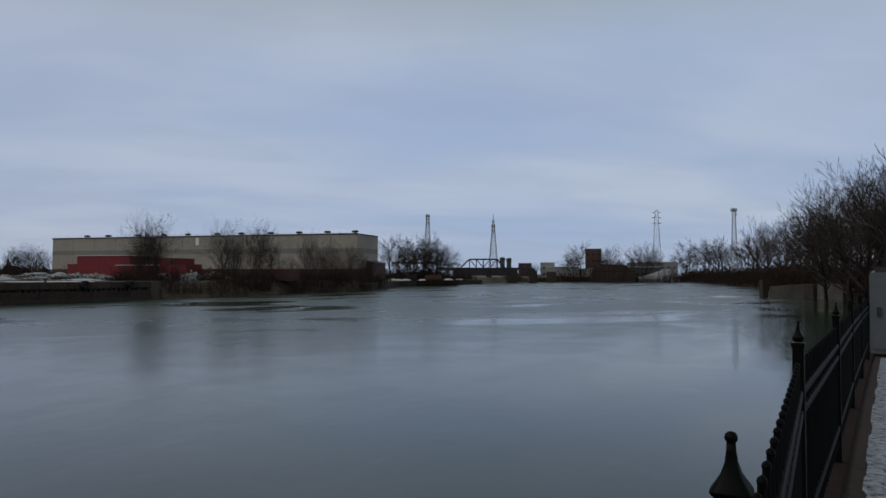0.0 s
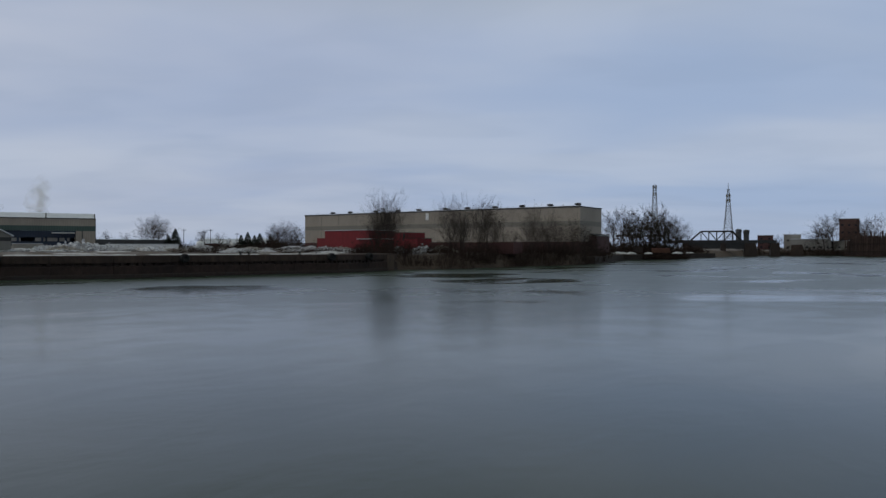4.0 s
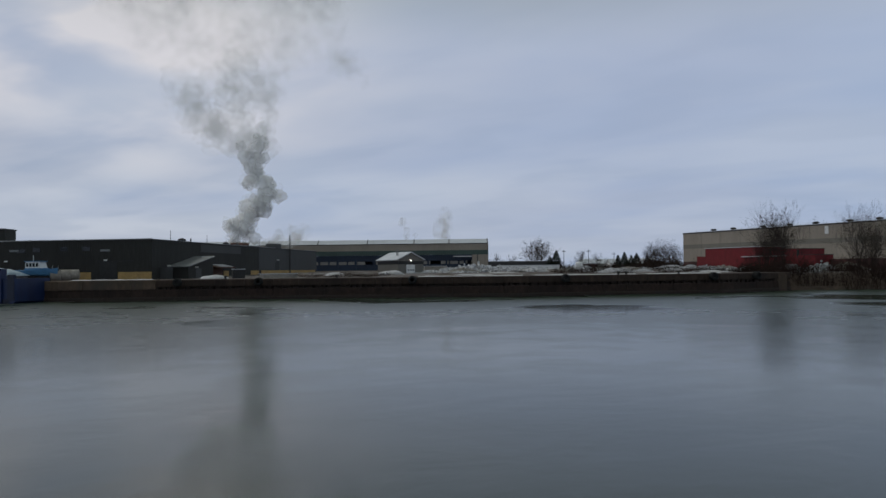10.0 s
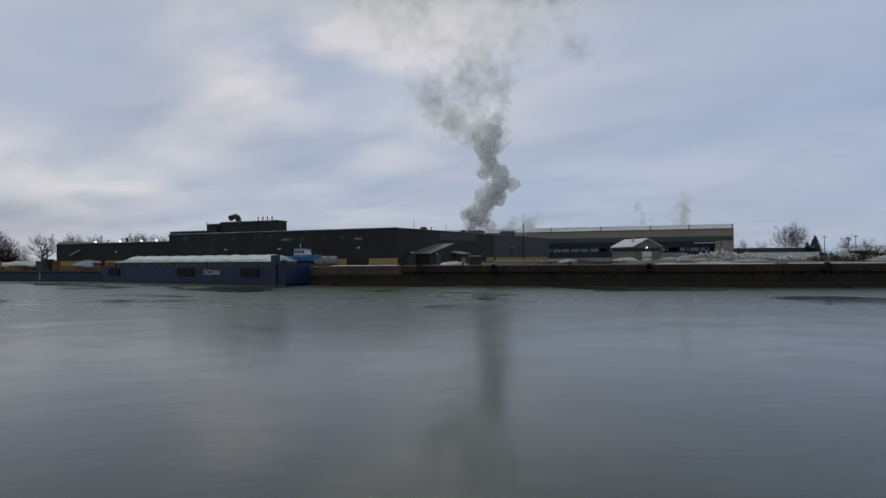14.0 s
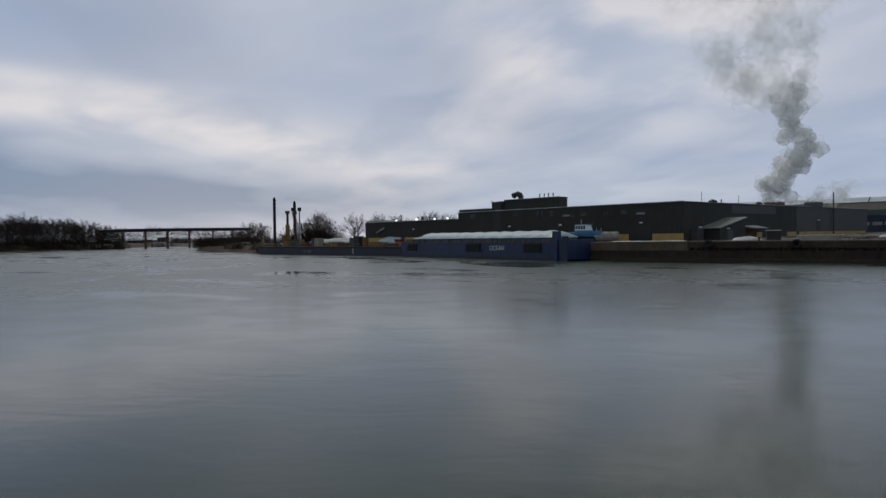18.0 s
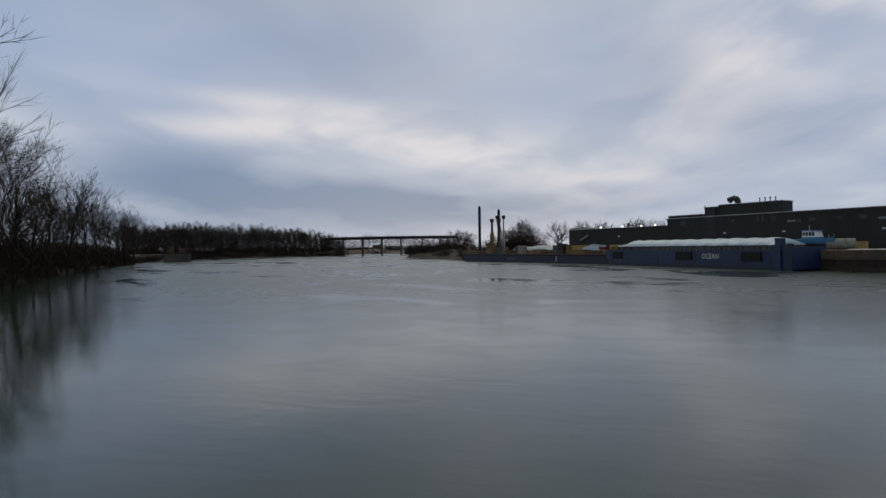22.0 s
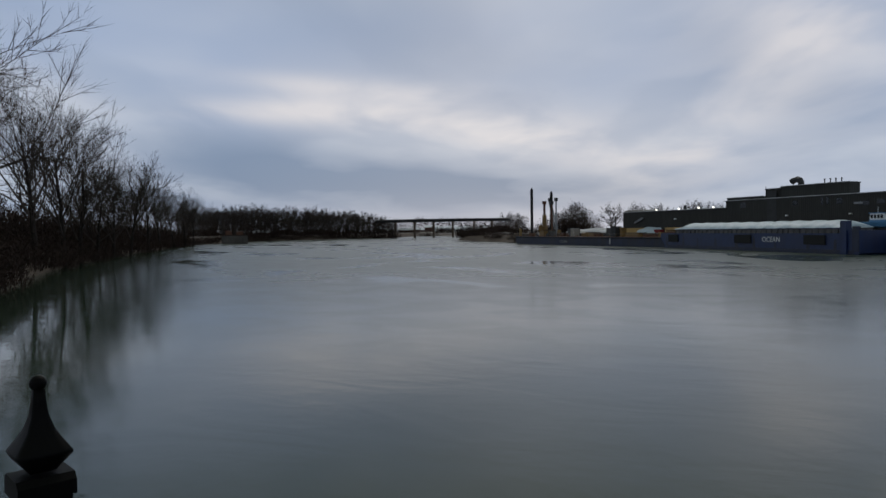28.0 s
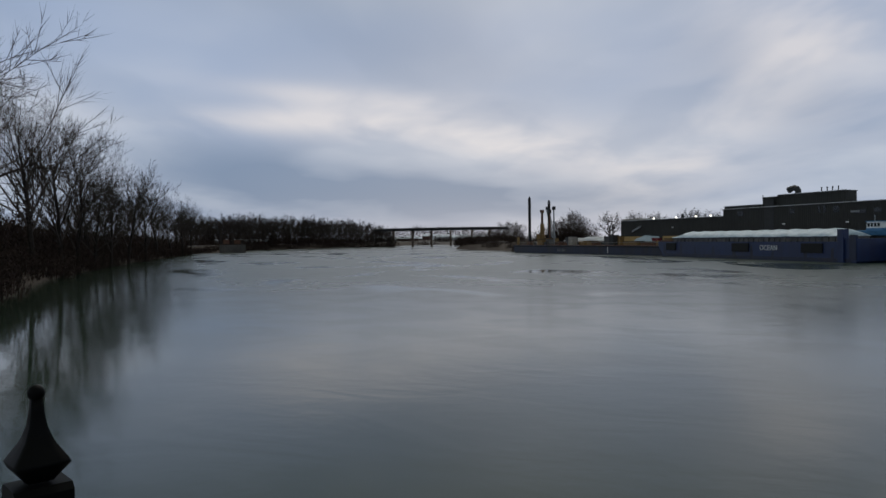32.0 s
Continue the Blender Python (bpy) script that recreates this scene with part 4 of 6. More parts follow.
def build_fence():
    f = thing("fence", Matrix(), "black wrought-iron fence with ball finials on a low concrete kerb", "fence")
    fin = finial_shape().mesh("finial", BLACKIRON, True)
    post = B(-0.022, 0.022, -0.022, 0.022, 4.68, TOP - 0.113).mesh("post", BLACKIRON)
    cap = Shape().prism([(-0.025, 0), (0.025, 0), (0.025, 0.014), (0.019, 0.020), (-0.019, 0.020), (-0.025, 0.014)], -0.025, 0.025).mesh("cap", BLACKIRON)
    picket = Shape().tube([(0, 0, 4.80), (0, 0, TOP - 0.185)], 0.009, 6).lathe([(0.004, 0), (0.009, 0.006), (0.0105, 0.012), (0.008, 0.019), (0.002, 0.023)], 8, 0, (0, 0, TOP - 0.19)).mesh("picket", BLACKIRON)
    for i, (x, y) in enumerate(POSTS):
        j = min(i, len(POSTS) - 2)
        a = math.atan2(POSTS[j + 1][1] - POSTS[j][1], POSTS[j + 1][0] - POSTS[j][0])
        m = Matrix.Translation((x, y, 0)) @ Matrix.Rotation(a, 4, "Z")
        p = part("post", post, None, f, at=m)
        part("cap", cap, None, p, at=(0, 0, TOP - 0.113))
        part("finial", fin, None, p, at=(0, 0, TOP - 0.0905))
    for (x0, y0), (x1, y1) in zip(POSTS, POSTS[1:]):
        L, a = math.hypot(x1 - x0, y1 - y0), math.atan2(y1 - y0, x1 - x0)
        m = Matrix.Translation((x0, y0, 0)) @ Matrix.Rotation(a, 4, "Z")
        for z in (TOP - 0.305, TOP - 0.385, TOP - 0.875):
            part("rail", Shape().prism([(-0.016, z - 0.012), (0.016, z - 0.012), (0.016, z + 0.010), (0.012, z + 0.014), (-0.012, z + 0.014), (-0.016, z + 0.010)], 0.032, L - 0.032, "x"), BLACKIRON, f, at=m)
        n = round(L / 0.115)
        for k in range(1, n):
            part("picket", picket, None, f, at=m @ Matrix.Translation((L * k / n, 0, 0)))


build_fence()


# ---- factory: doors, windows, roof ----
def factory_details(f):
    def lamp(x, y, z):
        h = part("wall_light", B(x - 0.35, x + 0.35, y - 0.35, y, z - 0.15, z + 0.2), WHITE, f, "small white wall light")
        return h
    d = part("loading_door", B(-13.2, -8.8, -0.06, 0.1, 4.1, 8.6), STEEL, f, "tall black sliding door")
    part("track", B(-13.8, -4.6, -0.14, 0.02, 8.6, 8.8), STEEL, d)
    for x0, x1 in [(-8.5, -0.1), (-19.5, -15.4), (-25.6, -20.2), (-36, -27), (-107, -99), (-131, -112)]:
        part("base_course", B(x0, x1, -0.12, 0.4, 4, 6.1), YELLOW, f, "ochre painted blockwork")
    for x, z, w, h in [(-22.4, 11.7, 1.9, 1.0), (-16.6, 11.7, 1.9, 1.0), (-29.5, 11.6, 1.9, 1.0), (-72.4, 12.3, 2.2, 1.4), (-54, 12.2, 1.6, 1.2), (-45.6, 12.4, 0.7, 1.8), (-44, 12.4, 0.7, 1.8), (-40.6, 12.2, 1.6, 1.5), (-34, 11.4, 3.0, 0.9)]:
        w1 = part("window", B(x - w / 2, x + w / 2, -0.05, 0.1, z - h / 2, z + h / 2), GLASSDARK, f)
        part("frame", B(x - w / 2 - 0.1, x + w / 2 + 0.1, -0.09, 0.0, z - h / 2 - 0.12, z - h / 2), STEEL, w1)
    part("louvre", B(-13.0, -10.6, -0.08, 0.1, 11.0, 11.5), GALV, f, "pale ventilation louvre")
    part("louvre", B(-36.6, -34.2, -0.08, 0.1, 11.2, 11.7), GALV, f, "pale ventilation louvre")
    part("recess_panel", B(-63.5, -60.2, -0.05, 0.2, 6, 15.8), STEEL, f, "darker stair panel")
    for x in (-56.6, -37.4, -101.9, -11.6):
        lamp(x, -0.02, 8.9)
    for y0, y1 in [(22.3, 27), (38, 41.3), (44.2, 47), (57.6, 64), (66, 122)]:
        part("base_course", B(-0.4, 0.12, y0, y1, 4, 6.15), YELLOW, f, "ochre painted blockwork")
    part("grey_cladding", B(-0.3, 0.08, 64, 124, 6.2, 13.4), GREYSIDING, f, "paler grey corrugated cladding")
    part("grey_panel", B(-0.3, 0.06, 24, 50, 11.2, 13.3), GREYSIDING, f, "paler upper panel")
    lean = part("lean_to", Shape().prism([(7.4, 4), (20.5, 4), (20.5, 9.7), (7.4, 7.2)], 0, 5.2, "x"), DARKSIDING, f)
    part("lean_to_roof", Shape().prism([(6.9, 7.15), (20.9, 9.85), (20.9, 10.05), (6.9, 7.35)], -0.1, 5.6, "x"), GALV, lean, "pale metal sloping roof")
    part("side_door", B(5.2, 5.28, 11, 14, 4, 6.8), GREYSIDING, lean)
    part("porch", B(0, 1.6, 3.3, 6.7, 4, 7.1), GREYSIDING, f, "small grey porch")
    lamp(1.8, 4.6, 7.5)
    lamp(5.6, 11, 7.1)
    c = part("canopy", Shape().prism([(0, 7.9), (3.2, 7.2), (3.2, 7.0), (0, 7.6)], 27, 38.7), RUST, f, "rusty canopy with snow")
    part("snow_strip", Shape().prism([(0.1, 7.93), (3.2, 7.24), (3.2, 7.32), (0.1, 8.0)], 30, 38), SNOW, c)
    # the canopy's shadow on the ochre wall, put in as a dark rust-coloured sheet
    part("opening", B(-0.2, 0.05, 28, 37.5, 4, 7.0), RUST, f, "rust-brown sheet painted as the canopy's shadow on the wall")
    part("dark_door", B(-0.2, 0.10, 78.5, 82, 4.4, 9.2), STEEL, f, "narrow black door")
    lamp(0.5, 80, 9.7)
    # roof: bent exhaust hood, pipes, turrets, masts, floodlights
    hood = part("exhaust_hood", Shape().tube([(-54.4, 2.6, 16.6), (-54.4, 2.6, 17.7), (-54.8, 2.6, 18.3), (-55.6, 2.6, 18.6), (-56.6, 2.6, 18.45), (-57.4, 2.6, 18.1)], [0.8, 0.8, 0.85, 0.8, 0.75, 0.9], 12), STEEL, f, "bent dark grey exhaust duct")
    for x in (-47.1, -45.4, -43.8, -42.1):
        part("vent_pipe", Shape().tube([(x, 2.6, 16.6), (x, 2.6, 18.0)], 0.14, 8).lathe([(0.2, 0), (0.26, 0.1), (0.1, 0.25)], 8, 0, (x, 2.6, 17.95)), STEEL, f)
    part("vent_pipe", Shape().tube([(-65.3, 1.4, 14.3), (-65.3, 1.4, 17.2)], 0.1, 6), STEEL, f)
    part("roof_turret", Shape().lathe([(0.5, 0), (0.5, 0.5), (0.9, 0.55), (0.85, 0.9), (0.2, 1.1)], 12, 0, (-67, 6, 14.3)), STEEL, f)
    for y, r in [(17.8, 1.1), (44, 0.9), (52, 0.5)]:
        part("roof_turret", Shape().lathe([(r * 0.7, 0), (r * 0.7, 0.3), (r, 0.4), (r * 0.9, 0.8), (r * 0.3, 1.1)], 14, 0, (-2, y, 13.6)), STEEL, f)
    part("plenum", B(-6, -2, 56, 61, 13.6, 14.9), RUST, f, "rust-red roof plenum")
    part("parapet_step", B(-4, 0.1, 80, 84, 13.7, 15.4), GREYSIDING, f)
    part("mast", Shape().tube([(0.6, 91.5, 4), (0.6, 91.5, 18.8)], 0.22, 8), STEEL, f, "tall dark mast beside the wall")
    for y, h in [(14, 16.6), (34, 16.3), (60, 15.4), (72, 16.8)]:
        part("roof_aerial", Shape().tube([(-3, y, 13.6), (-3, y, h)], 0.06, 5), STEEL, f)
    for x in (-114.8, -103.3, -93.8, -87.2):
        p = part("floodlight", Shape().tube([(x, 2.5, 11.6), (x, 2.5, 12.0)], 0.08, 6), STEEL, f)
        part("lens", Shape().lathe([(0.12, 0), (0.28, 0.12), (0.28, 0.36), (0.12, 0.5)], 12, 0, (x, 2.5, 12.0)), LAMPGLOW, p, "lit floodlight lens")
    part("chimney", Shape().tube([(-100.7, 3, 11.6), (-100.7, 3, 13.4)], 0.45, 10), STEEL, f)
    part("roof_unit", B(-98.5, -95.5, 3, 6, 11.6, 12.2), STEEL, f)
    part("roof_house", B(-131, -120.9, 1, 9, 11.6, 12.5), CONC_PALE, f, "pale rooftop plant room")
    part("slanted_duct", Shape().prism([(-123.5, 7.6), (-118.8, 9.2), (-118.8, 9.9), (-123.5, 8.2)], -0.4, 0.1), GALV, f)


factory_details(FACTORY)


def hall_details():
    h = [o for o in scene.objects if o.name == "crane_hall"][0]
    for x in (-149.6, -109, -84.3, -59.7, -36.5, -19.2, -0.2):
        part("roof_seam", Shape().prism([(-0.05, 18.45), (4, 20.88), (4.3, 20.88), (0.25, 18.45)], x - 0.25, x + 0.25, "x"), GREYSIDING, h)
    part("gutter", B(-150, 0.1, -0.35, 0.0, 18.3, 18.6), STEEL, h)
    part("end_trim", B(-0.1, 0.15, -0.1, 26, 4, 18.6), GREYSIDING, h)
    part("door_canopy", B(-17, -8.2, -2.2, 0.9, 11.9, 12.3), WHITE, h, "small white canopy")
    part("corner_post", B(-5.4, -5.0, -0.15, 0.0, 4, 13), GREYSIDING, h)
    part("vent_stub", Shape().tube([(-148, 2, 18.5), (-148, 2, 22.6)], 0.3, 6), STEEL, h)


hall_details()


def shed_details(s):
    cap = Shape().lathe([(0.75, 0), (0.75, 0.55), (1.35, 0.6), (1.45, 0.95), (1.2, 1.25), (0.5, 1.4)], 14).mesh("ventilator", STEEL)
    for x in (-138, -126, -109.4, -95.3, -82.7, -67.5, -55.5, -41.1, -27.6, -14.4, -1.9):
        part("ventilator", cap, None, s, at=(x, 2.2, 22.7))
    for x in (-148, -120, -101, -77, -34, -21, -8):
        part("roof_aerial", Shape().tube([(x, 1, 22.6), (x, 1, 23.6)], 0.09, 5), STEEL, s)
    for i in range(1, 13):
        part("panel_joint", B(-156 + i * 12 - 0.06, -156 + i * 12 + 0.06, -0.10, 0.0, 8.3, 22.3), BEIGEBAND, s)
    part("white_sign", B(-77, -75.4, -0.15, 0, 18.6, 21.8), WHITE, s, "weathered white panel")
    part("corner_annex", B(0.12, 3.2, 9, 23, 4, 10.6), DULLRED, s, "low dull red annex")
    part("annex_roof", Shape().prism([(0.12, 11.6), (3.6, 10.6), (3.6, 10.75), (0.12, 11.8)], 8.7, 23.3), STEEL, s)
    part("downpipe", Shape().tube([(-55, -0.2, 8), (-55, -0.2, 22.3)], 0.12, 6), OFFWHITE, s)


shed_details(SHED)


def red_details(r):
    part("roof_snow", B(-10.4, 10.5, -0.2, 14, 11.8, 11.98), ROOFSNOW, r, "snow-covered roof edge")
    part("wide_roof", B(10.5, 24.0, 2.8, 14.2, 10.9, 11.0), STEEL, r)
    part("lower_roof", B(6, 22, -1.4, -0.05, 8.7, 8.9), ROOFSNOW, r, "snow-covered awning")
    part("awning_wall", B(6.5, 21.5, -0.9, -0.1, 4, 8.7), RED, r)
    part("annex_roof", B(23.8, 29.7, 1.8, 10.2, 8.9, 9.05), STEEL, r)
    part("flue", Shape().tube([(23.2, 3.2, 8), (23.2, 3.2, 10.6)], 0.5, 8), STEEL, r)
    part("long_wall", B(30, 62, 8, 14, 4, 7.6), DULLRED, r, "low dull red wall")


red_details(RED_SHED)


# ---- quay furniture, yard ----
tyre_mesh = Shape()
for k in range(3):
    prof = [(0.62 + 0.27 * math.cos(a), 0.24 * math.sin(a)) for a in [2 * math.pi * i / 8 for i in range(9)]]
    tyre_mesh.lathe(prof, 18, 0, (0, 0, 0.46 * k))
tyre_mesh = tyre_mesh.mesh("tyre_fender", TYRE)


def quay_point(az):
    """Where a bearing meets the quay's face, and the face's direction."""
    dx, dy = polar(az, 1)
    for (x0, y0), (x1, y1) in zip(QUAY, QUAY[1:]):
        ex, ey = x1 - x0, y1 - y0
        det = ex * dy - ey * dx
        s = (dx * y0 - dy * x0) / det
        if 0 <= s <= 1:
            return x0 + ex * s, y0 + ey * s, math.atan2(ey, ex)
    return x1, y1, math.atan2(ey, ex)


for az in (62.8, 56.9, 44.9, 32.8, 21.8, 18.9):
    x, y, a = quay_point(az)
    solid("tyre_fender", tyre_mesh, None, Matrix.Translation((x, y, 3.75)) @ Matrix.Rotation(a, 4, "Z") @ Matrix.Rotation(radians(90), 4, "X") @ Matrix.Translation((0, 0, 0.36)), "bundle of black rubber tyres hung on the quay", "fender", "quay fenders")
for az in (24.0, 28.5, 27.9, 51, 59.5):
    x, y, a = quay_point(az)
    b = solid("mooring_bollard", Shape().lathe([(0.3, 0), (0.22, 0.15), (0.2, 0.45), (0.34, 0.55), (0.34, 0.68), (0.15, 0.75)], 12), STEEL, Matrix.Translation((x, y, 4.33)) @ Matrix.Rotation(a, 4, "Z") @ Matrix.Translation((0, 1.0, 0)), "dark iron mooring bollard on the quay", "bollard", "quay bollards")
x, y, a = quay_point(18.6)
solid("quay_end_block", Shape().prism([(-3, -1), (3, -1), (3, 3.7), (2.6, 4.0), (-2.6, 4.0), (-3, 3.7)], -1.5, 4), CONC, Matrix.Translation((-56, 176, 0)) @ Matrix.Rotation(radians(20), 4, "Z"), "square stained concrete block ending the quay", "block")


def rubble(seed, n, wide, high, material):
    r = random.Random(seed)
    s = Shape()
    for i in range(n):
        a, q = r.uniform(0, 6.28), math.sqrt(r.random())
        h = high * (1 - q) ** 0.8
        c = Vector((q * wide * math.cos(a), q * wide * 0.6 * math.sin(a), h * r.uniform(0.55, 1.0)))
        d = r.uniform(0.25, 0.7)
        s.box(-d, d, -d * 0.7, d * 0.7, -d * 0.5, d * 0.5, Matrix.Translation(c) @ Euler((r.uniform(0, 3), r.uniform(0, 3), r.uniform(0, 3))).to_matrix().to_4x4())
    return s.mesh("rubble_heap", material)


def mound(seed, wide, deep, high):
    r = random.Random(seed)
    s = Shape()
    n, rings = 22, 7
    for i in range(rings):
        f = i / (rings - 1)
        for j in range(n):
            a = 2 * math.pi * j / n
            k = 1 + 0.25 * noise.noise(Vector((math.cos(a) * 1.7 + seed, math.sin(a) * 1.7, f * 2)))
            rr = math.cos(f * math.pi / 2) ** 0.8 * k
            s.v.append((wide * rr * math.cos(a), deep * rr * math.sin(a), -0.4 + (high + 0.4) * math.sin(f * math.pi / 2) * (0.9 + 0.2 * noise.noise(Vector((j * 0.4, f * 3, seed))))))
    for i in range(rings - 1):
        for j in range(n):
            a, b = i * n + j, i * n + (j + 1) % n
            s.f.append((a, b, b + n, a + n))
    return s


STONES = [rubble(i, 160, 6, 3.0, m) for i, m in enumerate((CONC_PALE, SNOW, SNOW))]
for az, d, size in [(40.6, 235, 1.0), (39.4, 240, 1.2), (37.8, 245, 0.8), (42.0, 232, 0.7), (31.4, 300, 0.8), (19.6, 215, 0.5), (16.4, 214, 0.7), (14.5, 218, 0.9), (12.8, 222, 0.8), (10.6, 240, 0.7)]:
    x, y = polar(az, d)
    z = float(ground_height(np.array([x]), np.array([y]))[0])
    solid("rubble_mound", STONES[rnd.randrange(3)], None, Matrix.Translation((x, y, z)) @ Matrix.Rotation(rnd.uniform(0, 6), 4, "Z") @ Matrix.Scale(size, 4), "heap of broken concrete dusted with snow in the yard", "rubble heap", "yard heaps")
for i in range(60):
    x, y = polar(rnd.uniform(19.5, 44), rnd.uniform(212, 300))
    z = float(ground_height(np.array([x]), np.array([y]))[0])
    k = rnd.uniform(0.6, 1.3)
    solid("rubble_mound", STONES[rnd.randrange(3)], None, Matrix.Translation((x, y, z)) @ Matrix.Rotation(rnd.uniform(0, 6), 4, "Z") @ Matrix.Diagonal((k, k, rnd.uniform(0.2, 0.6), 1)), "low spread of broken concrete and snow in the yard", "rubble heap", "yard heaps")
for i, (az, d, w, dp, h) in enumerate([(51.0, 195, 3, 2, 1.0), (46.6, 200, 4, 2.5, 1.4), (37.5, 215, 7, 3, 0.35), (33, 240, 9, 4, 0.45), (28, 230, 7, 4, 0.4), (22, 205, 6, 3, 0.4), (15.6, 205, 5, 3, 0.9), (12.6, 225, 7, 3, 0.7), (40, 190, 7, 3, 0.3), (60.2, 170, 3.6, 2, 0.95)]):
    x, y = polar(az, d)
    z = float(ground_height(np.array([x]), np.array([y]))[0])
    solid("snow_mound", mound(i, w, dp, h), SNOW, Matrix.Translation((x, y, max(z, 4.3))) @ Matrix.Rotation(radians(az), 4, "Z"), "low heap of old ploughed snow in the yard", "snow heap", "yard snow heaps", smooth=True)
# strip of snow along the quay's edge
for az0, az1 in [(44.5, 36), (35, 27), (26.2, 20.8), (70.2, 64.8)]:
    x0, y0, a = quay_point(az0)
    x1, y1, a1 = quay_point(az1)
    L = math.hypot(x1 - x0, y1 - y0)
    s = Shape()
    n = 24
    for i in range(n + 1):
        f = i / n
        k = 0.5 + 0.5 * noise.noise(Vector((i * 0.5, az0, 0)))
        s.v += [(f * L, 0.9 + 0.3 * k, 4.37), (f * L, 2.2 + 1.0 * k, 4.44 + 0.14 * k), (f * L, 7 + 2 * k, 4.4)]
    for i in range(n):
        for j in range(2):
            q = i * 3 + j
            s.f.append((q, q + 3, q + 4, q + 1))
    solid("snow_bank", s, SNOW, Matrix.Translation((x0, y0, 0)) @ Matrix.Rotation(math.atan2(y1 - y0, x1 - x0), 4, "Z"), "thin bank of snow along the quay edge", "snow", "quay snow", "stuff", True)


def container(az, d, w, h, dp, material, label, turn=0.0, z0=4.3, name="container", category="container"):
    x, y = polar(az, d)
    c = thing(name, Matrix.Translation((x, y, z0)) @ Matrix.Rotation(radians(az + turn), 4, "Z"), label, category)
    part("body", B(-w / 2, w / 2, 0, dp, 0, h), material, c)
    part("lid", B(-w / 2 - 0.1, w / 2 + 0.1, -0.1, dp + 0.1, h, h + 0.15), ROOFSNOW, c, "snow-dusted top")
    for i in range(int(w / 1.5)):
        part("rib", B(-w / 2 + 0.7 + i * 1.5, -w / 2 + 0.85 + i * 1.5, -0.07, 0, 0.1, h - 0.1), material, c)
    return c


container(35.6, 300, 26, 2.7, 1, WHITE, "long white yard fence panel wall", 0, 4.4, "site_hoarding", "fence")
container(43.0, 240, 7.5, 2.6, 3, CONC_PALE, "pale grey site container beside rubble", 5)
container(55.4, 176, 9, 0.9, 1.5, CONC_PALE, "low grey concrete block wall in the yard", 10, 4.3, "block_wall", "wall")
container(58.4, 176, 2.9, 2.1, 2.2, STEEL, "dark skip with a snowy white top", 6, 4.3, "waste_skip", "skip")
container(36.4, 440, 48, 5.4, 12, GREYSIDING, "long low grey shed with snowy roof", 4, 4.8, "low_shed", "shed")

# silage-like wrapped bales and a small blue boat on the quay behind the barge
for i, az in enumerate((70.9, 70.3, 69.8)):
    x, y = polar(az, 178)
    solid("wrapped_bale", Shape().tube([(-1.1, 0, 1.2), (-0.95, 0, 1.2), (0.95, 0, 1.2), (1.1, 0, 1.2)], [0.7, 1.2, 1.2, 0.7], 16), CONC_PALE, Matrix.Translation((x, y, 4.36)) @ Matrix.Rotation(radians(60), 4, "Z"), "pale grey wrapped roll on the quay", "wrapped roll", "wrapped rolls", smooth=True)


def small_boat():
    b = thing("small_boat", pose(-171.3, 55.6, 4.56, 0, 0, 212), "small sky-blue work boat standing on the quay", "boat")
    hull = Shape()
    rings = [(-5, 0.2, 2.6), (-3, 1.3, 2.3), (0, 1.6, 2.1), (3, 1.6, 2.1), (4.5, 1.4, 2.2)]
    for x, w, top in rings:
        hull.v += [(x, -w, top), (x, -w * 0.8, 1.1), (x, 0, 0.6), (x, w * 0.8, 1.1), (x, w, top)]
    for i in range(4):
        for j in range(4):
            k = i * 5 + j
            hull.f.append((k, k + 5, k + 6, k + 1))
    hull.f += [tuple(range(20, 25))] + [(i * 5, i * 5 + 4, i * 5 + 9, i * 5 + 5) for i in range(4)]
    part("hull", hull, BLUEBOAT, b)
    part("cabin", Shape().prism([(-1.6, 2.1), (2.4, 2.1), (2.2, 4.0), (-1.0, 4.0)], -1.1, 1.1), WHITE, b)
    for i in range(4):
        for y in (-1.12, 1.12):
            part("cabin_window", B(-0.9 + i * 0.8, -0.35 + i * 0.8, y - 0.03, y + 0.03, 2.9, 3.7), GLASSDARK, b)
    part("cabin_roof", B(-1.3, 2.5, -1.3, 1.3, 4.0, 4.15), BLUEBOAT, b, "blue cabin roof")
    part("cabin_sill", B(-1.65, 2.45, -1.16, 1.16, 2.1, 2.6), BLUEBOAT, b, "blue band round the cabin")
    part("mast", Shape().tube([(1.2, 0, 4.15), (1.2, 0, 5.4)], 0.05, 6), WHITE, b)
    for x in (-4, -2.6, 3.2, 4.2):
        part("rail_post", Shape().tube([(x, -1.2, 2.1), (x, -1.2, 3.1)], 0.04, 5), WHITE, b)
    part("cradle", B(-3, 3, -0.7, 0.7, 0, 0.9), STEEL, b)


small_boat()


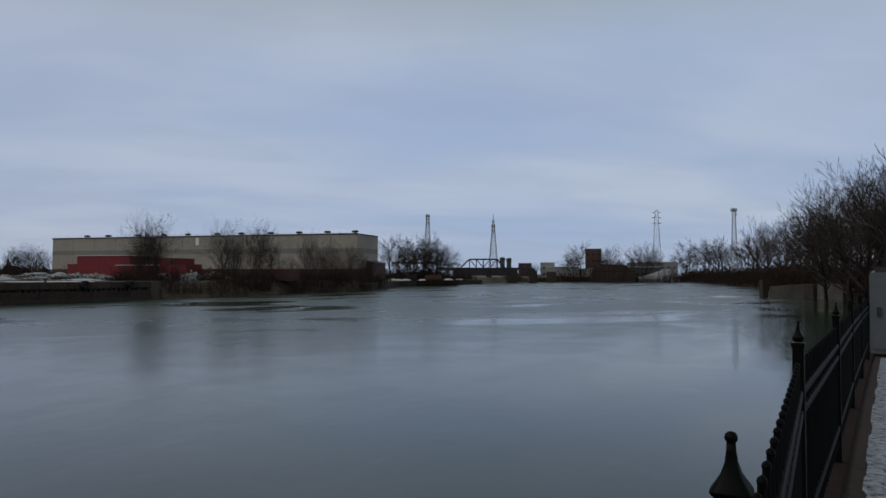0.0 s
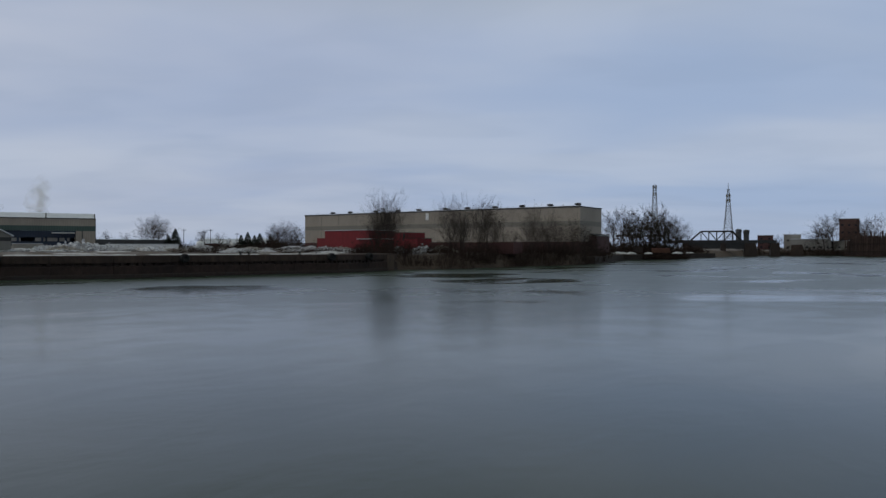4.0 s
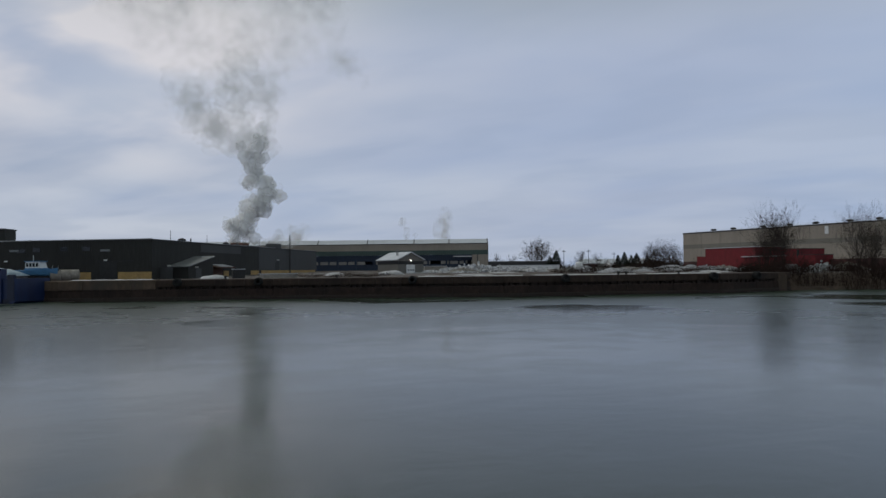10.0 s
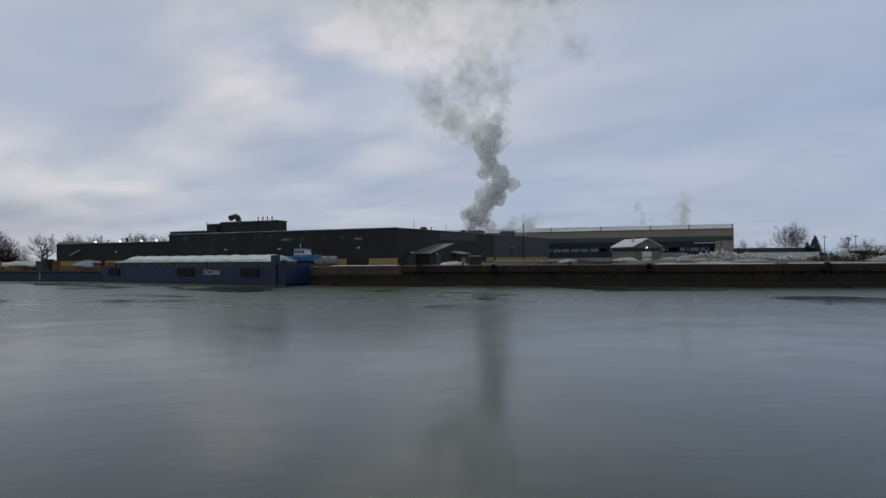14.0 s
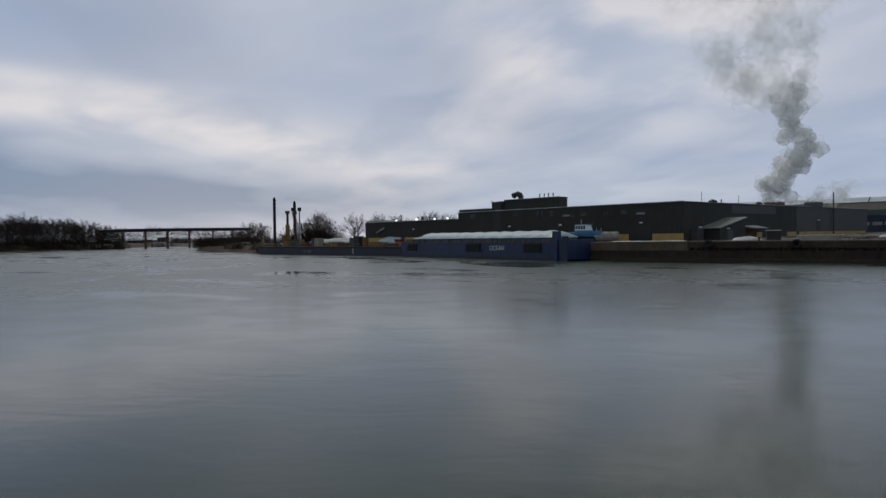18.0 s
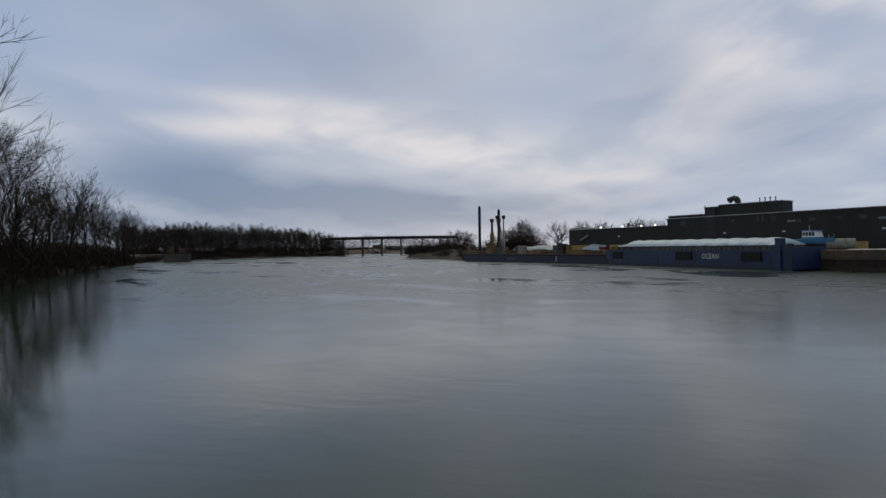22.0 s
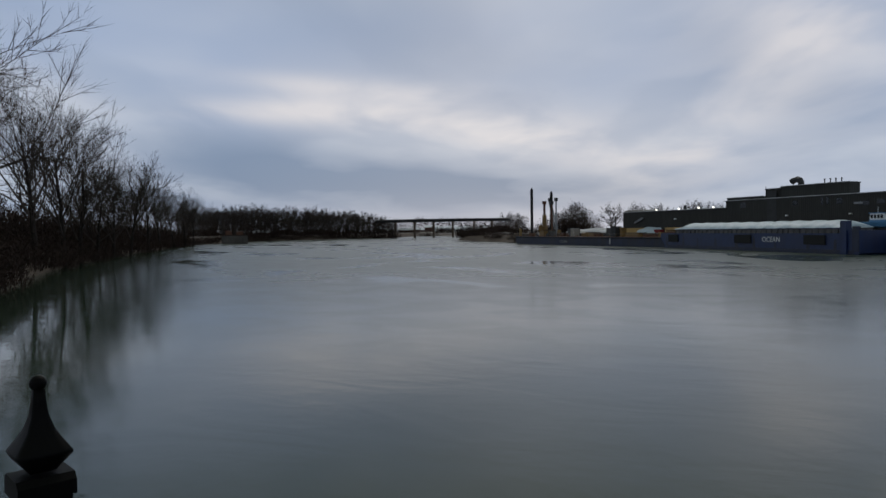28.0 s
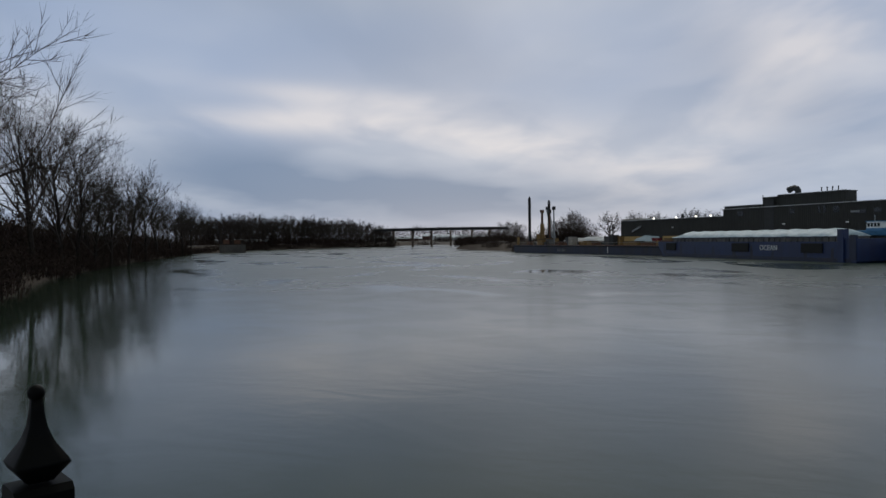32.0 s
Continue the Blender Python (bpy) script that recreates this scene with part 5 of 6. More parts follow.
# ---- barge details ----
def barge_details(b):
    part("boot_top", B(-2.2, 68.2, -0.06, 0.0, -1, 0.9), HULLDARK, b, "dark weathered waterline band")
    for x0, x1 in [(-1.2, 3.8), (29.9, 36.3), (54.4, 60.6)]:
        part("fender_panel", B(x0, x1, -0.35, 0, 1.9, 4.0), TYRE, b, "black rubber fender panel")
    part("bow_post", B(65.0, 66.6, -0.4, 1.0, -0.5, 7.0), HULL, b)
    part("bow_block", B(66.7, 69.7, -0.1, 8.8, 4.4, 5.0), HULL, b)
    # no hollow is cut; the recess's shade is the dark colour of this block
    part("ladder_recess", B(67.9, 69.6, -0.12, 0.4, 0.6, 5.8), HULLDARK, b, "dark proud block coloured as the shade in the ladder recess")
    part("stern_deck", B(-6, 1.2, 0.2, 8.8, 4.4, 4.75), RUST, b)
    for i in range(34):
        x = 1.7 + i * 1.87
        part("coaming_stay", Shape().prism([(0.25, 4.4), (0.55, 4.4), (0.55, 5.45), (0.42, 5.45)], x, x + 0.16, "x"), COAMING, b)
    for i in range(9):
        x = -3 + i * 8.1 + rnd.uniform(-1.5, 1.5)
        part("rust_streak", Shape().prism([(x, 0.8), (x + rnd.uniform(0.8, 2.4), 0.8), (x + rnd.uniform(0.6, 1.0), 3.2), (x + 0.2, rnd.uniform(2.4, 4.0))], -0.02, 0.0), HULLDARK, b, "dark stain down the hull")
    part("deck_rail", B(1.3, 64.9, 0.35, 0.5, 5.35, 5.5), HULL, b)
    c = bpy.data.curves.new("hull_lettering", "FONT")
    c.body, c.size, c.extrude, c.align_x = "OCEAN", 1.75, 0.02, "LEFT"
    c.space_character = 1.05
    tmp = new("hull_lettering", c)
    me = bpy.data.meshes.new_from_object(tmp)
    bpy.data.objects.remove(tmp)
    me.materials.append(WHITE)
    part("hull_lettering", me, None, b, "white painted letters OCEAN", at=pose(40.3, -0.08, 2.35, 90, 0, 0))


barge_details(BARGE)


def flat_details(b):
    part("rub_rail", B(0, 93, -0.2, 0, 2.6, 2.9), TYRE, b)
    part("deck", B(0.4, 92.6, 0.3, 13.7, 3.05, 3.22), RUST, b, "rust-brown deck")
    c = bpy.data.curves.new("hull_lettering", "FONT")
    c.body, c.size, c.extrude = "OCEAN", 1.5, 0.02
    tmp = new("hull_lettering", c)
    me = bpy.data.meshes.new_from_object(tmp)
    bpy.data.objects.remove(tmp)
    me.materials.append(GALV)
    part("hull_lettering", me, None, b, "faded painted letters OCEAN", at=pose(33.6, -0.06, 0.9, 90, 0, 0))
    part("draught_mark", B(64.6, 64.9, -0.06, 0, 0.6, 2.6), WHITE, b)
    for x, y, h in [(6.5, 4, 22.4), (10.5, 11, 20.9)]:
        s = part("spud", B(x - 0.42, x + 0.42, y - 0.42, y + 0.42, -1, h), TYRE, b, "tall black piling spud")
        part("spud_tip", Shape().lathe([(0.5, 0), (0.3, 0.6), (0.05, 1.0)], 8, 0.6, (x, y, h)), TYRE, s)
        part("spud_collar", B(x - 0.9, x + 0.9, y - 0.9, y + 0.9, 3.2, 4.6), RUST, s, "rusty spud guide")
    part("end_post", B(1.6, 2.5, 0.6, 1.4, 3.2, 6.4), YELPAINT, b, "yellow end post")
    for x, y, w, d, h, m, l in [(14, 3, 3.5, 3, 2.2, YELPAINT, "yellow winch house"), (19, 4, 2, 2.4, 2.2, COAMING, "grey deck cabin"), (11, 8, 5, 4, 2.6, YELPAINT, "yellow crane base"), (26, 5, 2.5, 2, 1.3, RUST, "rusty deck box"),
                                (30, 6, 4, 3, 2.9, GREYSIDING, "grey deck container"), (35, 4, 2.4, 2.4, 3.1, CONC_PALE, "pale deck hut"), (42, 6, 5, 3, 1.4, YELPAINT, "yellow deck frame"), (50, 4, 2, 2, 1.1, RUST, "rusty deck box"),
                                (56, 5, 4.5, 3, 2.9, GREYSIDING, "grey deck container"), (61.5, 3, 2.4, 2.4, 3.4, STEEL, "dark deck hut"), (65, 4, 1.0, 2, 3.0, YELPAINT, "yellow deck post"), (68, 4, 7, 3, 1.2, YELPAINT, "yellow deck frame"),
                                (77, 4, 9, 3, 1.0, RUST, "rusty deck load"), (87, 5, 3, 3, 2.0, YELPAINT, "yellow deck frame")]:
        k = part("deck_gear", B(x, x + w, y, y + d, 3.2, 3.2 + h), m, b, l)
        part("gear_lid", B(x - 0.1, x + w + 0.1, y - 0.1, y + d + 0.1, 3.2 + h, 3.35 + h), STEEL, k)
    for x, y, h, r, m in [(13.2, 9.5, 17.6, 0.32, RUST), (16.0, 9.8, 18.8, 0.26, GALV)]:
        g = part("lead_mast", Shape().tube([(x, y, 3.2), (x, y, h - 1.4)], [r * 1.4, r], 8), m, b, "slim piling lead")
        part("mast_head", B(x - 0.6, x + 0.6, y - 0.5, y + 0.5, h - 1.4, h), STEEL, g)
    for i in range(16):
        x, y, w = rnd.uniform(8, 88), rnd.uniform(1.2, 8), rnd.uniform(0.8, 3.0)
        m, l = rnd.choice([(YELPAINT, "yellow deck fitting"), (RUST, "rusty deck fitting"), (STEEL, "dark deck fitting")])
        part("deck_fitting", Shape().prism([(x, 3.2), (x + w, 3.2), (x + w * 0.9, 3.2 + rnd.uniform(0.5, 1.7)), (x + 0.1, 3.2 + rnd.uniform(0.5, 1.5))], y, y + rnd.uniform(0.6, 1.6)), m, b, l)
    for i in range(24):
        x = 3 + i * 3.8
        part("stanchion", Shape().tube([(x, 0.5, 3.2), (x, 0.5, 4.2)], 0.06, 5), YELPAINT, b)
    part("guard_wire", Shape().tube([(3, 0.5, 4.15), (91, 0.5, 4.15)], 0.03, 4), GALV, b)


flat_details(FLAT)


def lattice(bm, p0, p1, w0, w1, n, r, brace=True):
    """Four legs from p0 to p1, tied and crossed in n bays."""
    p0, p1 = Vector(p0), Vector(p1)
    d = (p1 - p0).normalized()
    u = d.cross(Vector((0.3, 1, 0.05))).normalized()
    w = d.cross(u)

    def corner(f, k):
        h = (w0 + (w1 - w0) * f) / 2
        return p0.lerp(p1, f) + u * h * (1, 1, -1, -1)[k] + w * h * (1, -1, -1, 1)[k]
    for k in range(4):
        bm.tube([corner(0, k), corner(1, k)], r, 4)
    for i in range(n):
        for k in range(4):
            bm.tube([corner(i / n, k), corner((i + 1) / n, (k + 1) % 4)], r * 0.6, 3)
            bm.tube([corner((i + 1) / n, k), corner((i + 1) / n, (k + 1) % 4)], r * 0.6, 3)
            if brace:
                bm.tube([corner((i + 1) / n, k), corner(i / n, (k + 1) % 4)], r * 0.6, 3)
    return bm


def deck_crane():
    c = thing("deck_crane", pose(-308.9, -29.6, 3.2), "yellow deck crane with a folded lattice jib", "crane")
    part("pedestal", Shape().lathe([(1.3, 0), (1.3, 4), (1.0, 4.4), (0.9, 9)], 12), YELPAINT, c)
    part("mast", Shape().tube([(0, 0, 8.8), (0, 0, 14.2)], 0.5, 8), RUST, c, "rust-brown mast")
    part("head", B(-1.0, 1.0, -0.8, 0.8, 13.6, 14.9), RUST, c)
    part("cab", B(-1.6, 1.6, -2.4, -0.9, 2.0, 4.6), YELPAINT, c)
    part("jib", lattice(Shape(), (-4, 5, 1), (-9, 1.5, 15.5), 1.3, 0.8, 10, 0.14), GALV, c, "grey lattice jib")
    part("jib_head", B(-9.9, -8.4, 0.8, 2.2, 15.2, 16.6), STEEL, c)


deck_crane()
for (x, y), h, r in [((-290.2, -1.0), 12.4, 0.4), ((-262.0, 13), 7.0, 0.12), ((-312, -6), 11.5, 0.3)]:
    solid("yard_mast", Shape().tube([(0, 0, 0), (0, 0, h - 4.3)], [r, r * 0.8], 8), STEEL, Matrix.Translation((x, y + 6, 4.3)), "dark steel mast in the quay yard", "mast", "yard masts")
x, y = -258.5, 14.0
solid("tarped_mound", mound(31, 8.5, 5, 2.6), TARP, Matrix.Translation((x, y, 4.4)) @ Matrix.Rotation(radians(30), 4, "Z"), "heap under a pale tarpaulin on the quay", "tarped heap", smooth=True)
solid("red_bin", Shape().prism([(-1.6, 0), (1.6, 0), (1.8, 1.1), (-1.8, 1.1)], 0, 1.6), RED, Matrix.Translation((-251.5, 13.5, 4.4)) @ Matrix.Rotation(radians(30), 4, "Z"), "open red waste bin beside the tarped heap", "bin")
for az, d, w, h in [(92.6, 292, 6, 1.0), (91.2, 288, 9, 1.4), (90.2, 284, 6, 1.0)]:
    x, y = polar(az, d)
    solid("snow_mound", mound(int(az), w, 3, h), SNOW, Matrix.Translation((x, y, 4.9)) @ Matrix.Rotation(radians(az), 4, "Z"), "low heap of old ploughed snow in the yard", "snow heap", "yard snow heaps", smooth=True)
for az, d, s in [(93.4, 352, 0.70), (92.8, 350, 0.74), (92.2, 352, 0.66), (93.9, 356, 0.58), (90.3, 350, 0.76), (99.2, 650, 0.75), (98.4, 640, 0.95), (97.8, 655, 1.0), (97.2, 660, 0.8), (88.2, 430, 0.92), (86.6, 440, 0.86), (85.9, 445, 0.7), (84.3, 440, 0.86), (83.6, 440, 0.82), (82.6, 440, 0.76)]:
    plant(ROUNDKIND[rnd.randrange(2)], *polar(az, d), s * 1.2, "bare round-crowned tree behind the quay yard", "yard trees")
for i in range(10):
    bush(*polar(92.2 + i * 0.28, 352 + rnd.uniform(-4, 4)), rnd.uniform(1.5, 2.2), 1.3)
    bush(*polar(97.5 + i * 0.3, 600 + rnd.uniform(-10, 20)), rnd.uniform(1.8, 2.6), 1.2)


# ---- highway bridge downstream ----
def highway_bridge():
    b = thing("highway_bridge", pose(-609, -196, 0, 0, 0, 102.0), "low concrete highway bridge on slender paired piers", "bridge")
    n = 5
    for i in range(n):
        x0, x1 = -12 + i * 24, -12 + (i + 1) * 24
        z0, z1 = 16.4 - ((x0 - 66) / 90) ** 2 * 0.8, 16.4 - ((x1 - 66) / 90) ** 2 * 0.8
        part("deck_span", Shape().prism([(x0, z0 - 1.0), (x1, z1 - 1.0), (x1, z1), (x0, z0)], -6, 6), STEEL, b)
        part("girder", Shape().prism([(x0, z0 - 2.3), (x1, z1 - 2.3), (x1, z1 - 1.0), (x0, z0 - 1.0)], -4, 4), STEEL, b, "dark steel girder")
        for y in (-6.15, 6.0):
            part("parapet", Shape().prism([(x0, z0), (x1, z1), (x1, z1 + 0.35), (x0, z0 + 0.35)], y, y + 0.15), CONC_PALE, b)
    for x in (6, 23, 40, 57, 76, 92):
        p = part("pier_cap", B(x - 1.2, x + 1.2, -5.0, 5.0, 12.9, 13.9), CONC, b)
        for y in (-4, 4):
            part("column", Shape().tube([(x, y, -2), (x, y, 13.0)], 0.8, 10), CONC, p)


highway_bridge()


def house(x, y, z, turn, w, d, h, wall, label, roof=None):
    t = thing("house", Matrix.Translation((x, y, z)) @ Matrix.Rotation(radians(turn), 4, "Z"), label, "house", "riverside houses")
    part("wall", Shape().prism([(-d / 2, 0), (d / 2, 0), (d / 2, h), (0, h + d * 0.32), (-d / 2, h)], -w / 2, w / 2, "x"), wall, t)
    for s in (-1, 1):
        part("roof_slope", Shape().prism([(0, h + d * 0.33), (s * (d / 2 + 0.5), h - 0.15), (s * (d / 2 + 0.5), h + 0.15), (0, h + d * 0.33 + 0.3)], -w / 2 - 0.4, w / 2 + 0.4, "x"), roof or ROOFSNOW, t, "snow-covered roof")
    for i in range(max(2, int(w / 4))):
        for s in (-1, 1):
            k = part("window", B(-w / 2 + 1.2 + i * 3.6, -w / 2 + 2.6 + i * 3.6, s * (d / 2) - 0.06, s * (d / 2) + 0.06, 1.0, 2.5), GLASSDARK, t)
            part("frame", B(-w / 2 + 1.05 + i * 3.6, -w / 2 + 2.75 + i * 3.6, s * (d / 2) - 0.09, s * (d / 2) + 0.09, 0.82, 1.0), WHITE, k)
    return t


for i in range(16):
    az = 99 + i * 0.62 + rnd.uniform(-0.2, 0.2)
    x, y = polar(az, rnd.uniform(850, 960))
    house(x, y, 2.2 + rnd.uniform(0, 3.5), az + rnd.uniform(-30, 30), rnd.uniform(8, 15), rnd.uniform(7, 9), rnd.uniform(3, 5.5), rnd.choice([OFFWHITE, WHITE, GREYSIDING, BROWNBRICK]), "small house with snowy roof on the far shore")
for i in range(20):
    bush(*polar(96.5 + i * 0.62 + rnd.uniform(-0.3, 0.3), rnd.uniform(790, 840)), rnd.uniform(1.2, 2.0), 1.4)
for i in range(26):
    az = 98 + i * 0.42
    plant(WOODKIND[rnd.randrange(3)], *polar(az, rnd.uniform(960, 1080)), rnd.uniform(0.7, 1.0), "bare tree among the far shore houses", "far shore trees")
for az, d, m, l in [(113.0, 765, RED, "small red boathouse on the wooded shore"), (112.2, 770, WHITE, "small white house on the wooded shore"), (118.4, 560, OFFWHITE, "pale shed with snowy roof on the wooded shore"), (119.4, 540, GREYSIDING, "grey shed with snowy roof on the wooded shore"), (120.6, 520, WHITE, "white shed with snowy roof on the wooded shore"), (117.6, 575, REDBRICK, "small red shed with snowy roof on the shore")]:
    x, y = polar(az, d)
    house(x, y, 3.0, az + 10, 9, 6, 3.0, m, l)


def ruined_pier():
    r = thing("ruined_pier", pose(-365, -209, 0, 0, 0, 119.5), "old concrete bridge pier standing in the river", "pier")
    part("pier_body", Shape().prism([(-7.2, -2), (7.2, -2), (7.0, 4.6), (-7.0, 4.6)], -2.5, 2.5), RUINWALL, r)
    part("pier_cap", B(-7.4, 7.4, -2.7, 2.7, 4.6, 5.1), CAPDARK, r)
    for x, w, h, m in [(-6, 1.0, 8.2, DARKWOOD), (-3.4, 3.4, 2.4, RUST), (0.2, 1.2, 6.0, DARKWOOD), (2.6, 3.6, 2.0, RUST), (5.6, 1.0, 5.2, DARKWOOD)]:
        part("pier_stub", B(x - w / 2, x + w / 2, -1, 1, 5.1, 5.1 + h), m, r, "rusted remains on top")
    part("pole", Shape().tube([(-6.4, 0, 5.1), (-8.6, 0, 17.5)], 0.2, 6), STEEL, r)


ruined_pier()


# ---- upstream: railway bridge, towers, town ----
def rail_bridge():
    b = thing("rail_bridge", pose(41.4, 518.4, 0, 0, 0, -6.6), "dark steel railway truss bridge on stone piers", "bridge")
    part("deck", B(0, 70, -3, 3, 9.0, 11.0), STEEL, b, "dark deck girder")
    for s in (-2.8, 2.8):
        pts = [(16.5, 11), (23, 17), (43, 17), (48.5, 11)]
        for (x0, z0), (x1, z1) in zip(pts, pts[1:]):
            part("chord", Shape().tube([(x0, s, z0), (x1, s, z1)], 0.5, 4), STEEL, b)
        for i in range(5):
            x = 23 + i * 5
            part("vertical", Shape().tube([(x, s, 11), (x, s, 17)], 0.28, 4), STEEL, b)
            if i < 4:
                part("diagonal", Shape().tube([(x, s, 17 if i < 2 else 11), (x + 5, s, 11 if i < 2 else 17)], 0.25, 4), STEEL, b)
    # added dark box below the deck, in place of the dark shore behind it
    part("lower_chord", B(14, 52, -2.6, 2.6, 5.2, 9.0), STEEL, b, "dark box standing in for trees and shore behind the truss")
    part("approach_span", B(-34, 0, -2.2, 2.2, 13.6, 15.0), STEEL, b, "thin approach span among the trees")
    for x in (-30, -20, -10, -1):
        part("trestle_leg", Shape().tube([(x, 0, 0), (x, 0, 13.8)], 0.5, 6), STEEL, b)
    for i in range(14):
        part("guard_post", Shape().tube([(1 + i * 1.1, -2.9, 11), (1 + i * 1.1, -2.9, 13.2)], 0.12, 4), STEEL, b)
    part("guard_rail", B(0, 16.5, -3.0, -2.8, 13.1, 13.5), STEEL, b)
    for x, w in [(13, 3.5), (37, 3), (54, 7), (69, 5)]:
        part("pier", Shape().prism([(x - w / 2 - 0.6, -2), (x + w / 2 + 0.6, -2), (x + w / 2, 9), (x - w / 2, 9)], -4, 4), DARKWOOD, b, "dark stained pier")


rail_bridge()


def tower(name, x, y, z0, top, w0, w1, bays, label, extras):
    t = thing(name, pose(x, y, z0), label, "tower")
    part("lattice", lattice(Shape(), (0, 0, 0), (0, 0, top - z0), w0, w1, bays, {"power_pylon": 0.11, "cell_tower": 0.10}.get(name, 0.17)), PYLON if name == "power_pylon" else GALV, t)
    for kind, z, w in extras:
        z -= z0
        if kind == "arm":
            for s in (-1, 1):
                part("cross_arm", Shape().prism([(s * w1 / 2, z), (s * w, z + 0.25), (s * w1 / 2, z + 1.2)], -0.2, 0.2), PYLON, t)
        elif kind == "panel":
            for k in range(6):
                a = k * math.pi / 3
                part("antenna_panel", Shape().tube([(w * math.cos(a), w * math.sin(a), z), (w * math.cos(a), w * math.sin(a), z + 2.4)], 0.2 if name == "cell_tower" else 0.32, 5), OFFWHITE, t)
        elif kind == "ring":
            part("platform", Shape().lathe([(w, 0), (w, 0.35), (w * 0.4, 0.4)], 10, 0, (0, 0, z)), GALV, t)
        elif kind == "mast":
            part("top_mast", Shape().tube([(0, 0, z), (0, 0, z + w)], 0.22, 5), GALV, t)
        elif kind == "dish":
            part("dish", Shape().lathe([(w, 0), (w * 0.8, 0.4), (w * 0.2, 0.6)], 12, 0, (1.0, -0.8, z)), OFFWHITE, t)
    return t


tower("radio_tower", 39.1, 598.7, 5, 56.5, 6.5, 1.9, 12, "tall grey lattice radio mast with antenna clusters", [("panel", 53.6, 1.4), ("ring", 52, 1.8), ("panel", 48, 1.3), ("ring", 40, 1.4)])
tower("radio_tower", 101.8, 642, 5, 55, 9.0, 1.2, 14, "tapering grey lattice communications tower", [("mast", 55, 6.0), ("ring", 55, 1.3), ("ring", 51, 1.6), ("panel", 48.5, 1.5), ("panel", 44.5, 1.6)])
tower("power_pylon", 258.5, 650.5, 5, 66.5, 9.5, 2.4, 13, "grey lattice power pylon with stacked cross-arms", [("arm", 64, 5), ("arm", 59, 6), ("arm", 54, 5.5), ("mast", 66, 1.4)])
tower("cell_tower", 205.7, 400.2, 4.5, 45, 3.6, 1.5, 18, "slim lattice mobile-phone tower with panel antennas", [("panel", 42.6, 1.7), ("ring", 43.6, 1.9), ("dish", 41, 0.9), ("dish", 22, 0.6)])


def block(name, x, y, z0, turn, w, d, h, wall, label, storeys=1, category="building", roof=None):
    t = thing(name, Matrix.Translation((x, y, z0)) @ Matrix.Rotation(radians(turn), 4, "Z"), label, category)
    part("wall", B(-w / 2, w / 2, 0, d, 0, h), wall, t)
    part("roof", B(-w / 2 - 0.2, w / 2 + 0.2, -0.2, d + 0.2, h, h + 0.35), roof or ROOFSNOW, t, "snow-dusted flat roof")
    n = max(2, int(w / 4.5))
    for k in range(storeys):
        for i in range(n):
            x0 = -w / 2 + (i + 0.5) * w / n
            z = 1.2 + k * (h - 1.0) / storeys
            part("window", B(x0 - 0.8, x0 + 0.8, -0.08, 0.05, z, z + 1.3), GLASSDARK, t)
    return t


block("brick_house", 120, 588, 4.5, -11, 11, 10, 10.8, DULLRED, "three-storey red brick building by the river", 3)
block("warehouse", 150, 581, 4.5, -14, 27, 14, 7.8, OFFWHITE, "low off-white riverside warehouse", 1)
block("warehouse", 141, 596, 4.5, -14, 12, 12, 11.5, OFFWHITE, "taller off-white block behind the warehouse", 2)
block("warehouse", 173, 585, 4.5, -16, 18, 14, 6.5, CONC_PALE, "long low grey riverside building", 1)
block("brick_tower_block", 185.7, 612, 4.5, -17, 13.8, 12, 24.0, BROWNBRICK, "square dark brown brick industrial block", 4)
block("long_building", 229, 585, 4.5, -21, 40, 14, 12.0, OFFWHITE, "long low building with a wide snow-white roof", 2)
block("grey_shop", 214, 566, 4.5, -20, 26, 10, 7.5, GREYSIDING, "low grey riverside workshop", 1)
block("town_house", 108, 620, 4.5, -10, 9, 9, 7, GREYSIDING, "small grey town building", 2)
for i, (dx, h) in enumerate([(0, 19.4), (5.2, 18.8)]):
    solid("silo", Shape().lathe([(1.9, 0), (1.9, h - 7.5), (2.2, h - 7.2), (2.2, h - 5.2), (0.6, h - 4.6)], 14), GREYSIDING, Matrix.Translation((94.6 + dx, 551.7, 4.8)), "grey-blue steel silo with a capped top", "silo", "silos", smooth=False)


def timber_dolphin():
    t = thing("bridge_protection", Matrix.Translation((*polar(-18.4, 560), 0)) @ Matrix.Rotation(radians(-18.4), 4, "Z"), "brown weathered timber fender pier of the old bridge", "pier")
    part("core", Shape().prism([(-17, -2), (16, -2), (15, 8), (9, 13.4), (-8, 14.2), (-16, 10)], 0.2, 7), OLDTIMBER, t)
    for i in range(34):
        x = -17 + i + rnd.uniform(-0.25, 0.25)
        h = float(np.interp(x, [-17, -9, 8, 16], [13.0, 17.0, 16.6, 10.0])) + rnd.uniform(-2.6, 0.8)
        part("timber_post", Shape().tube([(x, -0.25, -2), (x + rnd.uniform(-0.3, 0.3), -0.2, h)], 0.38, 6), OLDTIMBER, t)
    for z in (3.0, 8.2):
        part("waler", B(-17.2, 16.2, -0.9, -0.6, z, z + 0.6), DARKWOOD, t)


timber_dolphin()
solid("stone_pier", Shape().prism([(-3.9, -2), (3.9, -2), (3.6, 7.6), (3.2, 8.2), (-3.3, 8.0), (-3.6, 7.6)], -3, 3), CAPDARK, Matrix.Translation((*polar(-13.6, 560), 0)) @ Matrix.Rotation(radians(-13.6), 4, "Z"), "squat weathered stone pier in the river", "pier")
